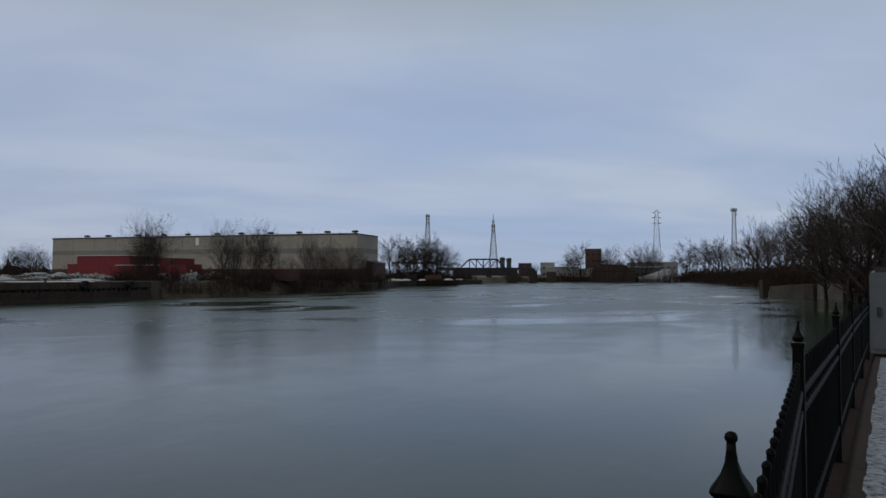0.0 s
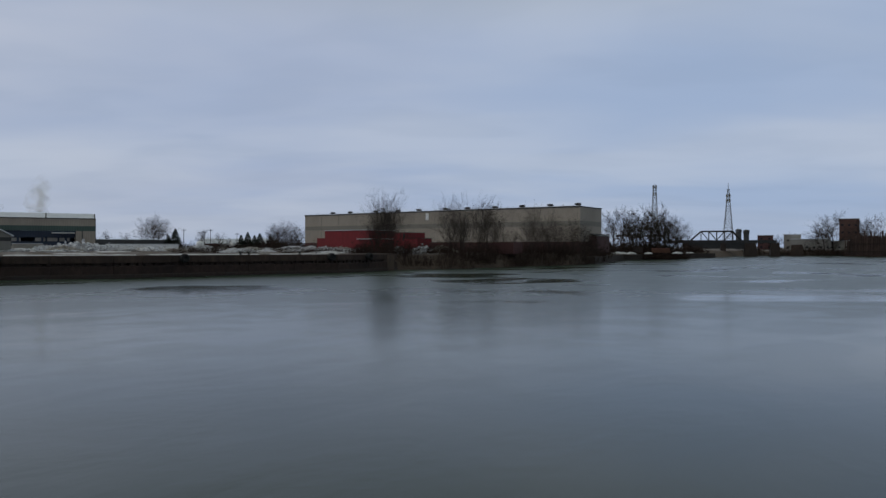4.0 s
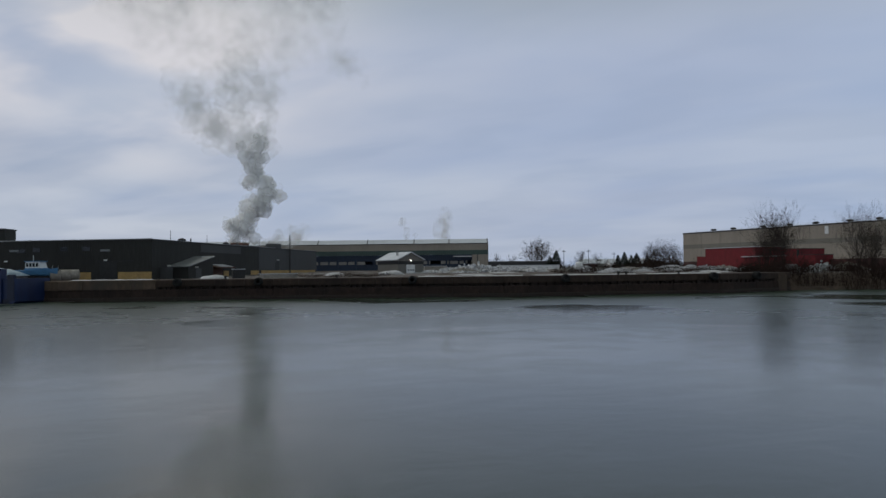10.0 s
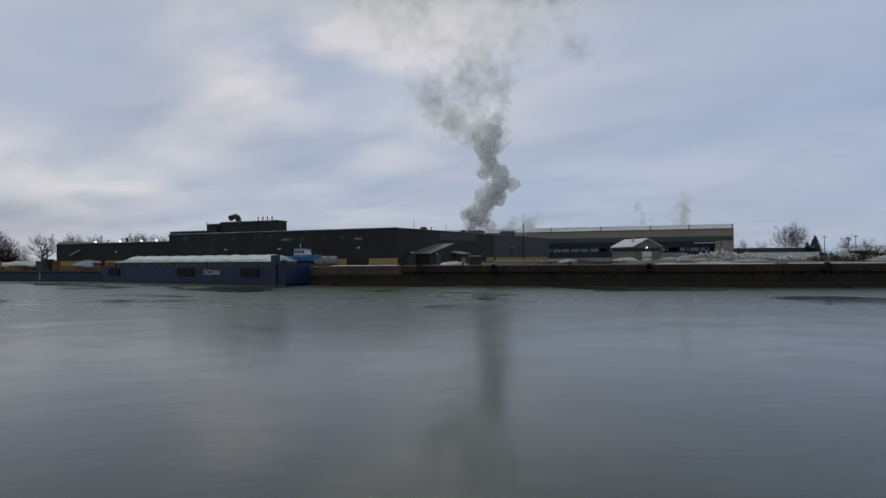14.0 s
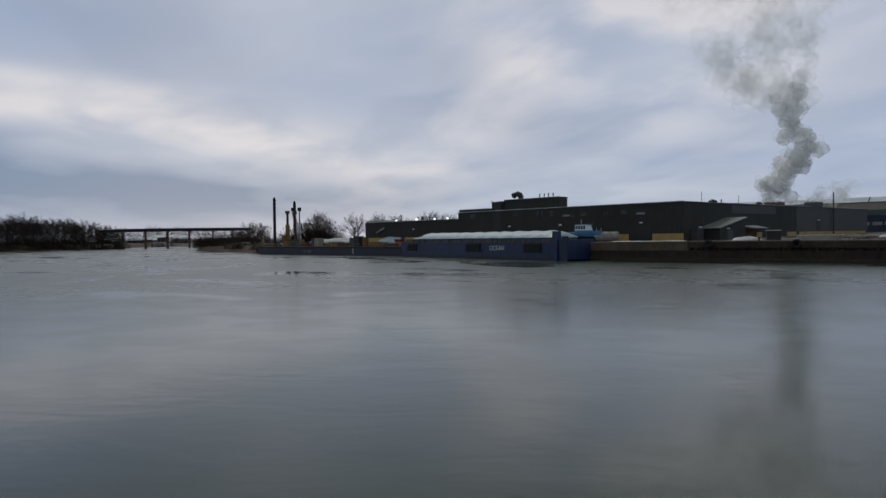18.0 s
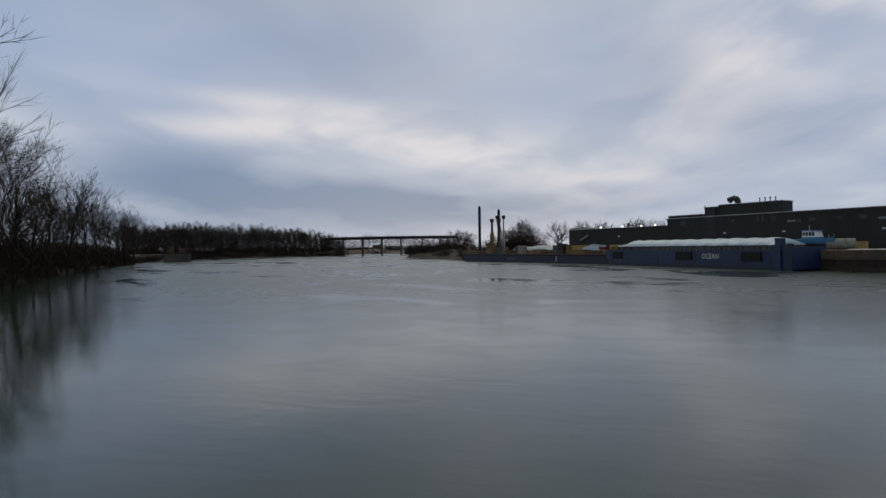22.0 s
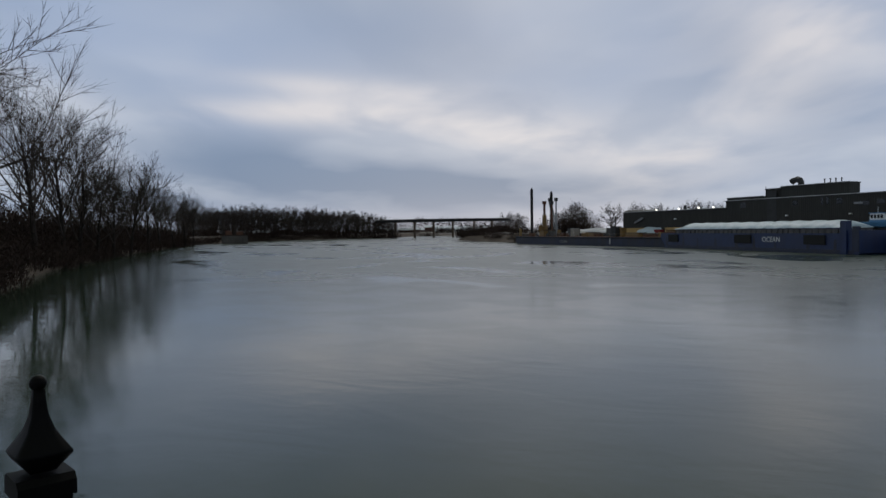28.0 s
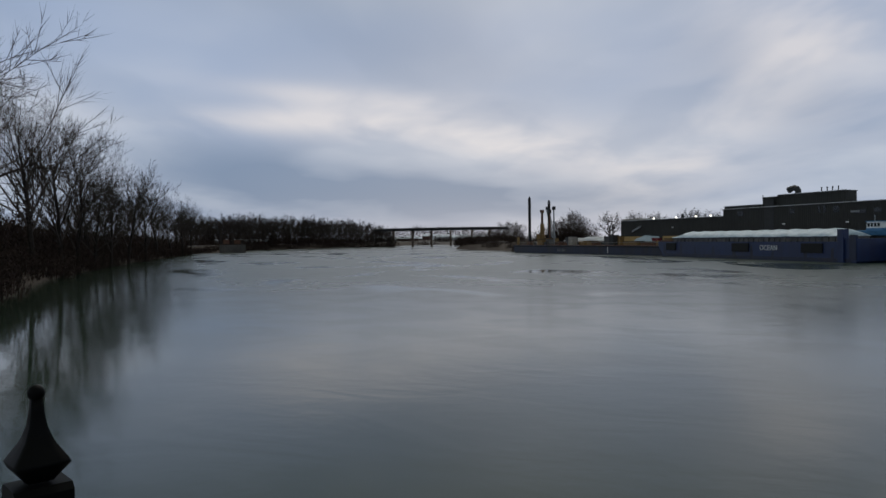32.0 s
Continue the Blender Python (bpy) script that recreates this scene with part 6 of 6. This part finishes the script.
solid("boat_ramp", Shape().prism([(-11, -2), (-11, 3.8), (-4, 5.6), (9, 10.2), (14, 10.4), (14, -2)], -2, 3), SNOW, Matrix.Translation((*polar(-21.3, 596), 0)) @ Matrix.Rotation(radians(-21.3), 4, "Z"), "snow-covered sloping ramp on the bank", "ramp")


def low_seawall():
    s = thing("seawall", Matrix(), "low dark timber seawall on the upstream point", "seawall", kind="structure")
    pts = [(-4, 262), (8, 345), (40, 410), (63, 446)]
    for (x0, y0), (x1, y1) in zip(pts, pts[1:]):
        L, a = math.hypot(x1 - x0, y1 - y0), math.atan2(y1 - y0, x1 - x0)
        part("seawall_face", B(0, L, -0.6, 4, -2, 2.6), DARKWOOD, s, at=Matrix.Translation((x0, y0, 0)) @ Matrix.Rotation(a, 4, "Z"))


low_seawall()
for az, d, w, h, m, l in [(-2.5, 345, 4.5, 2.6, DARKWOOD, "brown timber crate on the point"), (-4.2, 352, 8.5, 2.2, RUST, "rust-brown timber crate on the point")]:
    x, y = polar(az, d)
    c = thing("timber_crate", Matrix.Translation((x, y, 3.6)) @ Matrix.Rotation(radians(az), 4, "Z"), l, "crate", "crates on the point")
    for k in range(4):
        part("board", B(-w / 2, w / 2, 0, 0.1, k * h / 4, k * h / 4 + h / 4 - 0.08), m, c)
    part("crate_body", B(-w / 2 + 0.1, w / 2 - 0.1, 0.12, 3, 0, h - 0.1), m, c)
for az, d, w, h in [(-0.9, 330, 2.5, 0.7), (-1.4, 332, 1.6, 0.5), (-2.0, 340, 2.2, 0.5), (-3.3, 346, 1.8, 0.4), (-5.4, 370, 2.4, 0.5), (-6.3, 385, 2.0, 0.4)]:
    x, y = polar(az, d)
    solid("snow_mound", mound(int(d), w, 2, h), SNOW, Matrix.Translation((x, y, 3.4)), "low heap of old snow on the point", "snow heap", "point snow heaps", smooth=True)
# trees and scrub on the point and in front of the long shed
for az, d, s in [(-0.7, 372, 0.95), (-1.9, 376, 0.78), (-2.6, 380, 0.92), (-3.4, 384, 0.96), (-4.2, 386, 0.95), (-4.9, 390, 0.95), (-5.3, 394, 0.85), (-3.0, 400, 0.9), (-4.5, 410, 0.9), (-2.2, 392, 0.95), (-3.8, 396, 1.0), (-1.4, 380, 0.75)]:
    plant(FARKIND[rnd.randrange(4)], *polar(az, d), s * 1.04, "bare spreading tree on the upstream point", "trees on the point")
for az, d, s in [(17.9, 198, 1.02), (17.5, 199, 0.92), (17.2, 201, 0.98), (18.3, 200, 0.7), (12.0, 207, 0.98), (11.5, 209, 0.9), (11.0, 211, 0.75), (9.8, 218, 1.08), (9.4, 219, 1.12), (9.0, 221, 0.8), (7.6, 226, 0.7), (5.9, 233, 0.98), (5.4, 235, 0.85), (4.6, 240, 0.92), (4.1, 242, 0.8), (3.2, 245, 0.75), (2.4, 250, 0.95), (1.8, 252, 0.85), (1.2, 255, 0.7)]:
    for k in range(2):
        plant(FANKIND[rnd.randrange(3)], *polar(az + rnd.uniform(-0.45, 0.45), d + 4 + rnd.uniform(-3, 3)), s * rnd.uniform(0.6, 1.0), "many-stemmed bare tree in the far bank's brush", "trees before the shed")
for x, y in along([(-8, 250), (-40, 194), (-57, 176)], 3.6, -2.5, 2.0):
    bush(x, y, rnd.uniform(0.8, 1.3), 1.3)
for x, y in along([(-6, 258), (-42, 202), (-62, 182)], 5, -6.0, 2.5):
    bush(x, y, rnd.uniform(0.7, 1.2), 1.3)
for x, y in along([(-310, -36), (-430, -95), (-660, -105)], 6, -5, 3):
    bush(x, y, rnd.uniform(0.6, 1.0) if x > -400 else rnd.uniform(1.0, 1.6), 1.2)
for i in range(84):
    bush(*polar(rnd.uniform(19.5, 33), rnd.uniform(215, 340)), rnd.uniform(0.4, 0.8), 0.7)
for i in range(12):
    bush(*polar(rnd.uniform(33, 37), rnd.uniform(215, 280)), rnd.uniform(0.25, 0.4), 0.6)
for i in range(12):
    bush(*polar(rnd.uniform(18.6, 23.8), rnd.uniform(196, 232)), rnd.uniform(0.4, 0.7), 0.9)
for i in range(6):
    bush(*polar(rnd.uniform(15.5, 19.4), rnd.uniform(194, 206)), rnd.uniform(0.8, 1.2), 1.3)
for i in range(14):
    bush(*polar(rnd.uniform(23.6, 27), rnd.uniform(380, 430)), rnd.uniform(1.2, 1.7), 1.3)
for i in range(18):
    bush(*polar(rnd.uniform(-5.6, -0.4), rnd.uniform(366, 400)), rnd.uniform(1.2, 1.8), 1.2)
for x, y in along([(-70, 176), (-100, 150)], 9, -14.0, 4):
    bush(x, y, rnd.uniform(0.5, 0.9), 0.9)
for x, y in along([(62, 447), (6, 345), (-4, 262)], 6, -6.0, 2.5):
    bush(x, y, rnd.uniform(1.0, 1.6), 1.2)
for i in range(15):
    bush(*polar(20 + i * 0.9 + rnd.uniform(-.3, .3), rnd.uniform(290, 400)), rnd.uniform(0.8, 1.6), 0.9)
for i in range(12):
    bush(*polar(47 + i * 0.6, rnd.uniform(172, 200)), rnd.uniform(0.4, 0.6), 0.6)
for i in range(26):
    az = -10.5 - i * 0.5
    bush(*polar(az, rnd.uniform(560, 610)), rnd.uniform(1.4, 2.2), 1.0 if az > -18 else 1.6)
for az, d, s in [(-14.9, 640, 0.8), (-15.4, 596, 1.25), (-15.9, 604, 1.40), (-17.8, 606, 1.25), (-18.3, 598, 1.40), (-20.2, 610, 1.35), (-20.8, 604, 1.45), (-21.5, 620, 1.2), (-12.4, 640, 0.55), (-13.4, 650, 0.6),
                 (35.25, 520, 1.0), (34.9, 518, 0.95), (34.6, 522, 1.0), (26.2, 420, 0.62), (25.7, 420, 0.70), (25.2, 416, 0.70), (24.7, 425, 0.66), (24.2, 420, 0.58), (38.0, 560, 0.55), (36.8, 560, 0.5), (31.4, 380, 0.42), (30.2, 390, 0.40), (23.4, 400, 0.45)]:
    plant(FARKIND[rnd.randrange(4)], *polar(az, d), s, "bare tree beyond the industrial yards", "trees beyond the yards")


def conifer_mesh(seed):
    r = random.Random(seed)
    s = Shape()
    for i in range(600):
        f = r.random() ** 0.8
        a = r.uniform(0, 6.28)
        rad = 3.4 * (1 - f) ** 0.8 + 0.2
        base = Vector((0, 0, 0.8 + 9.2 * f))
        tip = base + Vector((math.cos(a) * rad, math.sin(a) * rad, -0.35 * rad + 0.3))
        side = Vector((-math.sin(a), math.cos(a), 0)) * (0.16 + 0.14 * (1 - f))
        mid = base.lerp(tip, 0.6) + Vector((0, 0, 0.15))
        k = len(s.v)
        s.v += [tuple(base), tuple(mid + side), tuple(tip), tuple(mid - side)]
        s.f += [(k, k + 1, k + 2), (k, k + 2, k + 3)]
    return s.mesh("foliage", NEEDLE)


CONIFER = [conifer_mesh(i) for i in range(2)]
for az, d, s in [(33.85, 418, 0.8), (33.35, 420, 1.1), (28.6, 418, 0.85), (28.1, 420, 0.98), (27.6, 424, 0.9), (27.2, 422, 0.95), (26.4, 430, 0.85)]:
    x, y = polar(az, d)
    t = thing("conifer", Matrix.Translation((x, y, 5.0)) @ Matrix.Rotation(rnd.uniform(0, 6), 4, "Z") @ Matrix.Diagonal((s * rnd.uniform(1.1, 1.5), s * 1.2, s * rnd.uniform(0.85, 1.0), 1)), "dark green conifer beyond the yard", "tree", "conifers")
    part("trunk", Shape().tube([(0, 0, -0.5), (0, 0, 9.5)], [0.25, 0.05], 6), BARK, t)
    part("foliage", CONIFER[rnd.randrange(2)], None, t)
for az, d, h in [(32.77, 430, 16.5), (31.3, 430, 15.5), (30.85, 430, 16.5), (28.9, 460, 15)]:
    x, y = polar(az, d)
    p = thing("utility_pole", Matrix.Translation((x, y, 5.0)) @ Matrix.Rotation(radians(az), 4, "Z"), "wooden utility pole with a cross-arm", "utility pole", "utility poles")
    part("pole", Shape().tube([(0, 0, -0.5), (0, 0, h - 5)], [0.2, 0.14], 7), BARK, p)
    part("cross_arm", B(-1.3, 1.3, -0.1, 0.1, h - 6, h - 5.75), BARK, p)
for i in range(7):
    az = 26.5 + i * 0.75
    x, y = polar(az, rnd.uniform(455, 500))
    house(x, y, 5.0, az + rnd.uniform(-20, 20), rnd.uniform(9, 13), 8, 3.4, rnd.choice([OFFWHITE, WHITE, BROWNBRICK]), "small house with snowy roof beyond the yard")
solid("storage_tank", Shape().lathe([(1.6, 0), (1.6, 2.2), (1.2, 2.9), (0.3, 3.1)], 14), WHITE, Matrix.Translation((*polar(31.6, 330), 5.5)), "small white storage tank among the rubble", "tank", smooth=True)


# ---- ruined concrete on the near bank upstream ----
def ruin():
    r = thing("ruined_quay", Matrix(), "ruined pale concrete quay walls with faded paint marks", "ruin")
    for (x0, y0, z0), (x1, y1, z1) in [((101.1, 178.4, 2.9), (108.1, 174.2, 3.6)), ((108.6, 169.6, 3.7), (109.6, 161.2, 3.9))]:
        L, a = math.hypot(x1 - x0, y1 - y0), math.atan2(y1 - y0, x1 - x0)
        m = Matrix.Translation((x0, y0, 0)) @ Matrix.Rotation(a, 4, "Z")
        w = part("wall", Shape().prism([(0, -2), (L, -2), (L, z1), (0, z0)], 0, 2.2), RUINWALL, r, at=m)
        for k in range(5):
            u = 0.4 + k * L / 6 + rnd.uniform(0, 0.4)
            part("paint_mark", Shape().prism([(u, 1.6), (u + 0.25, 1.5), (u + rnd.uniform(0.3, 0.8), 2.9), (u + rnd.uniform(0.1, 0.25), 3.0)], -0.03, 0.0), CONC, w, "faded pale paint stroke")
    part("post", B(99.4, 100.9, 178.6, 180.4, -2, 4.6), DARKWOOD, r, "dark timber mooring post")
    # the shaded gap between the walls is filled with a dark solid
    part("dark_bay", B(107.8, 109.4, 170.0, 174.0, -2, 3.6), DARKWOOD, r, "solid dark block giving the gap between the walls its shade")


ruin()
solid("ice_shelf", mound(77, 5, 9, 0.25), SNOW, Matrix.Translation((93, 186, 0.05)) @ Matrix.Rotation(radians(-30), 4, "Z"), "thin white ice shelf at the water's edge", "ice", smooth=True)


# ---- steam ----
def puff(s, c, r, seed, kind, idx, uv):
    """One billow: a lumpy ball of vapour or, high up, a few soft flecks."""
    q = random.Random(seed)
    off = Vector((seed, seed * 0.7, -seed))
    if kind < 2:
        rows, cols, k0 = 8, 12, len(s.v)
        for a in range(rows + 1):
            for b in range(cols):
                th, ph = math.pi * a / rows, 2 * math.pi * b / cols
                d = Vector((math.sin(th) * math.cos(ph), math.sin(th) * math.sin(ph), math.cos(th)))
                s.v.append(tuple(c + d * r * (1 + 0.45 * noise.noise(d * 1.5 + off) + 0.28 * noise.noise(d * 3.6 - off))))
        for a in range(rows):
            for b in range(cols):
                p0, p1 = k0 + a * cols + b, k0 + a * cols + (b + 1) % cols
                s.f.append((p0, p0 + cols, p1 + cols, p1))
                idx.append(kind)
                uv += [0.5] * 8
        return
    for i in range(6):
        d = Vector((q.gauss(0, 1), q.gauss(0, 1), q.gauss(0, 1))).normalized()
        at = c + d * r * q.random() ** 0.6
        u = Vector((q.gauss(0, 1), q.gauss(0, 1), q.gauss(0, 1))).normalized()
        v = u.cross(Vector((q.gauss(0, 1), q.gauss(0, 1), q.gauss(0, 1)))).normalized()
        h = (1.3 * r + 2.0) * q.uniform(0.7, 1.2)
        s.add([at + u * h, at + v * h, at - u * h, at - v * h], [(0, 1, 2, 3)])
        idx.append(kind)
        uv += [0.0, 0.0, 1.0, 0.0, 1.0, 1.0, 0.0, 1.0]


def plume(base, stations, label, seed):
    """Steam that rises through stations of (across, height, radius, thickness 0..2, count)."""
    r = random.Random(seed)
    s, idx, uv = Shape(), [], []
    for across, up, rad, kind, count in stations:
        for i in range(count + (5 if kind == 0 else 0)):                      # the last few of a thick station are its thin fringe
            k = 1 if i >= count else kind
            q = Vector((across + r.gauss(0, rad * 0.45), r.gauss(0, rad * 0.42), up + r.gauss(0, rad * 0.36)))
            puff(s, q, rad * (r.uniform(0.28, 0.60) if k == 0 else r.uniform(0.4, 0.75)), r.uniform(0, 99), k, idx, uv)
    me = s.mesh("steam_plume", STEAM[0], True)
    me.materials.append(STEAM[1])
    me.materials.append(STEAM[2])
    me.polygons.foreach_set("material_index", idx)
    me.uv_layers.new(name="fleck").data.foreach_set("uv", uv)
    return solid("steam_plume", me, None, base, label, "steam", "steam plumes", "stuff")


BASE = Matrix.Translation((*polar(57.3, 340), 18.0)) @ Matrix.Rotation(radians(57.3), 4, "Z")
MAIN = [(-8, 1, 4, 0, 12), (-7, 5, 5, 0, 13), (-4, 9, 5.5, 0, 13), (-10, 10, 3, 0, 6), (-1, 14, 6, 0, 13), (3, 19, 6.5, 0, 13), (6, 23, 5.5, 0, 12), (8, 26, 3.5, 0, 6), (2, 28, 5.5, 0, 11), (1, 33, 5, 0, 10), (2, 38, 5, 0, 9), (0, 43, 6, 0, 9),
        (3, 48, 5, 0, 6), (5, 54, 5, 1, 8), (6, 60, 5, 1, 7), (7, 66, 6, 1, 6), (6, 72, 6, 1, 5), (-4, 56, 7, 1, 9), (-8, 64, 8, 1, 8), (-6, 71, 8, 1, 6), (2, 79, 7, 1, 5), (-4, 86, 8, 1, 5), (-14, 78, 8, 1, 5), (4, 50, 7, 1, 7), (-5, 47, 7, 1, 12), (-15, 57, 7, 1, 8), (-24, 70, 8, 1, 6), (-11, 49, 8, 1, 9), (-17, 53, 9, 1, 9), (-22, 59, 9, 1, 8), (-27, 66, 12, 2, 8), (-18, 66, 11, 2, 7), (4, 73, 9, 2, 6), (10, 71, 6, 2, 5), (-6, 78, 14, 2, 9), (-14, 88, 14, 2, 6), (2, 91, 12, 2, 7), (13, 86, 8, 2, 6),
        (40, 89, 11, 2, 8), (46, 83, 6, 2, 5), (-30, 96, 18, 2, 9), (-4, 103, 16, 2, 6), (18, 103, 16, 2, 8), (-26, 112, 22, 2, 9), (2, 118, 22, 2, 10), (-50, 110, 20, 2, 7), (30, 112, 18, 2, 7)]
plume(BASE, MAIN, "tall billowing grey-white steam plume over the factory", 4)
plume(BASE, [(8, 0, 3.5, 1, 10), (11, 3, 3.5, 1, 12), (15, 1, 3, 1, 6), (19, 1, 2.5, 1, 4)], "low billow of steam beside the tall plume", 5)
plume(Matrix.Translation((*polar(54.0, 400), 20.0)) @ Matrix.Rotation(radians(54), 4, "Z"), [(0, 2, 4.5, 1, 14), (0, 6, 4.5, 1, 16), (0, 4, 3.0, 1, 8), (-2, 9, 3, 1, 5), (-8, 3, 3, 2, 4)], "small round puff of steam behind the hall", 6)
plume(Matrix.Translation((*polar(42.7, 420), 20.0)) @ Matrix.Rotation(radians(42.7), 4, "Z"), [(0, 1, 2.5, 1, 8), (2, 6, 4, 1, 16), (3, 11, 4, 1, 16), (2, 8, 3, 1, 8), (1, 15, 3, 1, 6), (4, 18, 4, 2, 8)], "small steam puff above the hall roof", 7)
plume(Matrix.Translation((*polar(45.4, 420), 20.0)) @ Matrix.Rotation(radians(45.4), 4, "Z"), [(2, 1, 2.5, 1, 5), (2, 5, 2.8, 1, 8), (0, 9, 2.5, 1, 7), (-2, 13, 2.5, 1, 6), (-2, 16, 2, 2, 4)], "thin steam wisp above the hall roof", 8)


# ---- look-out: kerb, path, cabinet ----
def strip(name, off0, off1, z0, z1, material, label, kind="structure", step=0.3, rough=0.02):
    """A strip of ground along the fence between two distances on its land side."""
    s = Shape()
    cols = max(2, int(abs(off1 - off0) / step) + 1)
    rows = []
    for i, ((x0, y0), (x1, y1)) in enumerate(zip(POSTS, POSTS[1:])):
        for k in range(8):
            rows.append((x0 + (x1 - x0) * k / 8, y0 + (y1 - y0) * k / 8, (y1 - y0), -(x1 - x0)))
    x0, y0 = POSTS[-1]
    for k in range(30):
        rows.append((x0 + k * 0.36, y0 + k * 0.48, rows[-1][2], rows[-1][3]))
    for x, y, nx, ny in rows:
        L = math.hypot(nx, ny)
        for j in range(cols):
            o = off0 + (off1 - off0) * j / (cols - 1)
            px, py = x + nx / L * o, y + ny / L * o
            s.v.append((px, py, z0 + (z1 - z0) * j / (cols - 1) + rough * noise.noise(Vector((px * 3, py * 3, z0)))))
    for i in range(len(rows) - 1):
        for j in range(cols - 1):
            q = i * cols + j
            s.f.append((q, q + 1, q + cols + 1, q + cols))
    return solid(name, s, material, Matrix(), label, name.replace("_", " "), kind=kind, smooth=True)


def kerb():
    k = thing("kerb", Matrix(), "low brown concrete kerb carrying the iron fence", "kerb", kind="structure")
    for (x0, y0), (x1, y1) in zip(POSTS, POSTS[1:] + [(16, 21.6)]):
        L, a = math.hypot(x1 - x0, y1 - y0), math.atan2(y1 - y0, x1 - x0)
        part("kerb_stone", Shape().prism([(0.12, -2), (0.12, 4.66), (0.10, 4.685), (-0.05, 4.685), (-0.065, 4.67), (-0.065, -2)], 0.01, L - 0.01, "x"), KERB, k, at=Matrix.Translation((x0, y0, 0)) @ Matrix.Rotation(a, 4, "Z"))


kerb()
strip("leaf_litter", 0.06, 0.20, 4.645, 4.625, LITTER, "strip of brown leaf litter beside the kerb", step=0.03)
strip("snowy_path", 0.155, 4.5, 4.632, 4.67, PATHSNOW, "gravel path under trodden patchy snow", step=0.12, rough=0.03)


def tufts():
    r = random.Random(9)
    s = Shape()
    for i in range(900):
        u, o = r.uniform(0, 15), r.uniform(0.08, 0.8)
        x, y = 0.435 + u * 0.61 + o * 0.79, 0.854 + u * 0.79 - o * 0.61
        h = r.uniform(0.03, 0.09)
        d = Vector((r.uniform(-1, 1), r.uniform(-1, 1), 1.0)) * h
        k = len(s.v)
        w = r.uniform(0.006, 0.018)
        s.v += [(x - w, y, 4.62), (x + w, y, 4.62), (x + d.x, y + d.y, 4.64 + d.z)]
        s.f.append((k, k + 1, k + 2))
    solid("dead_grass", s, LITTER, Matrix(), "dead grass blades and leaves poking through snow", "grass", kind="stuff")


tufts()


def cabinet():
    c = thing("utility_cabinet", pose(8.68, 11.38, 4.6, 0, 0, -36), "grey metal utility cabinet standing beside the fence", "cabinet")
    body = Shape().prism([(-0.38, 0.08), (0.38, 0.08), (0.38, 1.40), (0.35, 1.44), (-0.35, 1.44), (-0.38, 1.40)], -0.25, 0.25)
    part("body", body, CABINET, c)
    part("plinth", B(-0.42, 0.42, -0.29, 0.29, -0.2, 0.08), KERB, c, "brown concrete plinth")
    d = part("cabinet_door", B(-0.33, 0.33, -0.275, -0.25, 0.16, 1.34), CABINET, c)
    part("latch", B(-0.28, -0.22, -0.31, -0.275, 0.7, 0.86), STEEL, d, "dark latch")
    part("top_box", B(-0.30, -0.05, -0.24, 0.1, 1.44, 1.53), STEEL, c, "small dark box on top")
    part("roof_snow", Shape().prism([(-0.36, 1.44), (0.36, 1.44), (0.3, 1.475), (-0.3, 1.475)], -0.05, 0.24), SNOW, c)


cabinet()
p = thing("service_pole", pose(8.92, 11.75, 4.55), "white painted steel service pole behind the cabinet", "pole")
part("pole_tube", Shape().tube([(0, 0, 0), (0, 0, 2.1)], 0.045, 12), WHITE, p)
part("pole_cap", Shape().lathe([(0.05, 0), (0.05, 0.03), (0.02, 0.06)], 12, 0, (0, 0, 2.1)), WHITE, p)
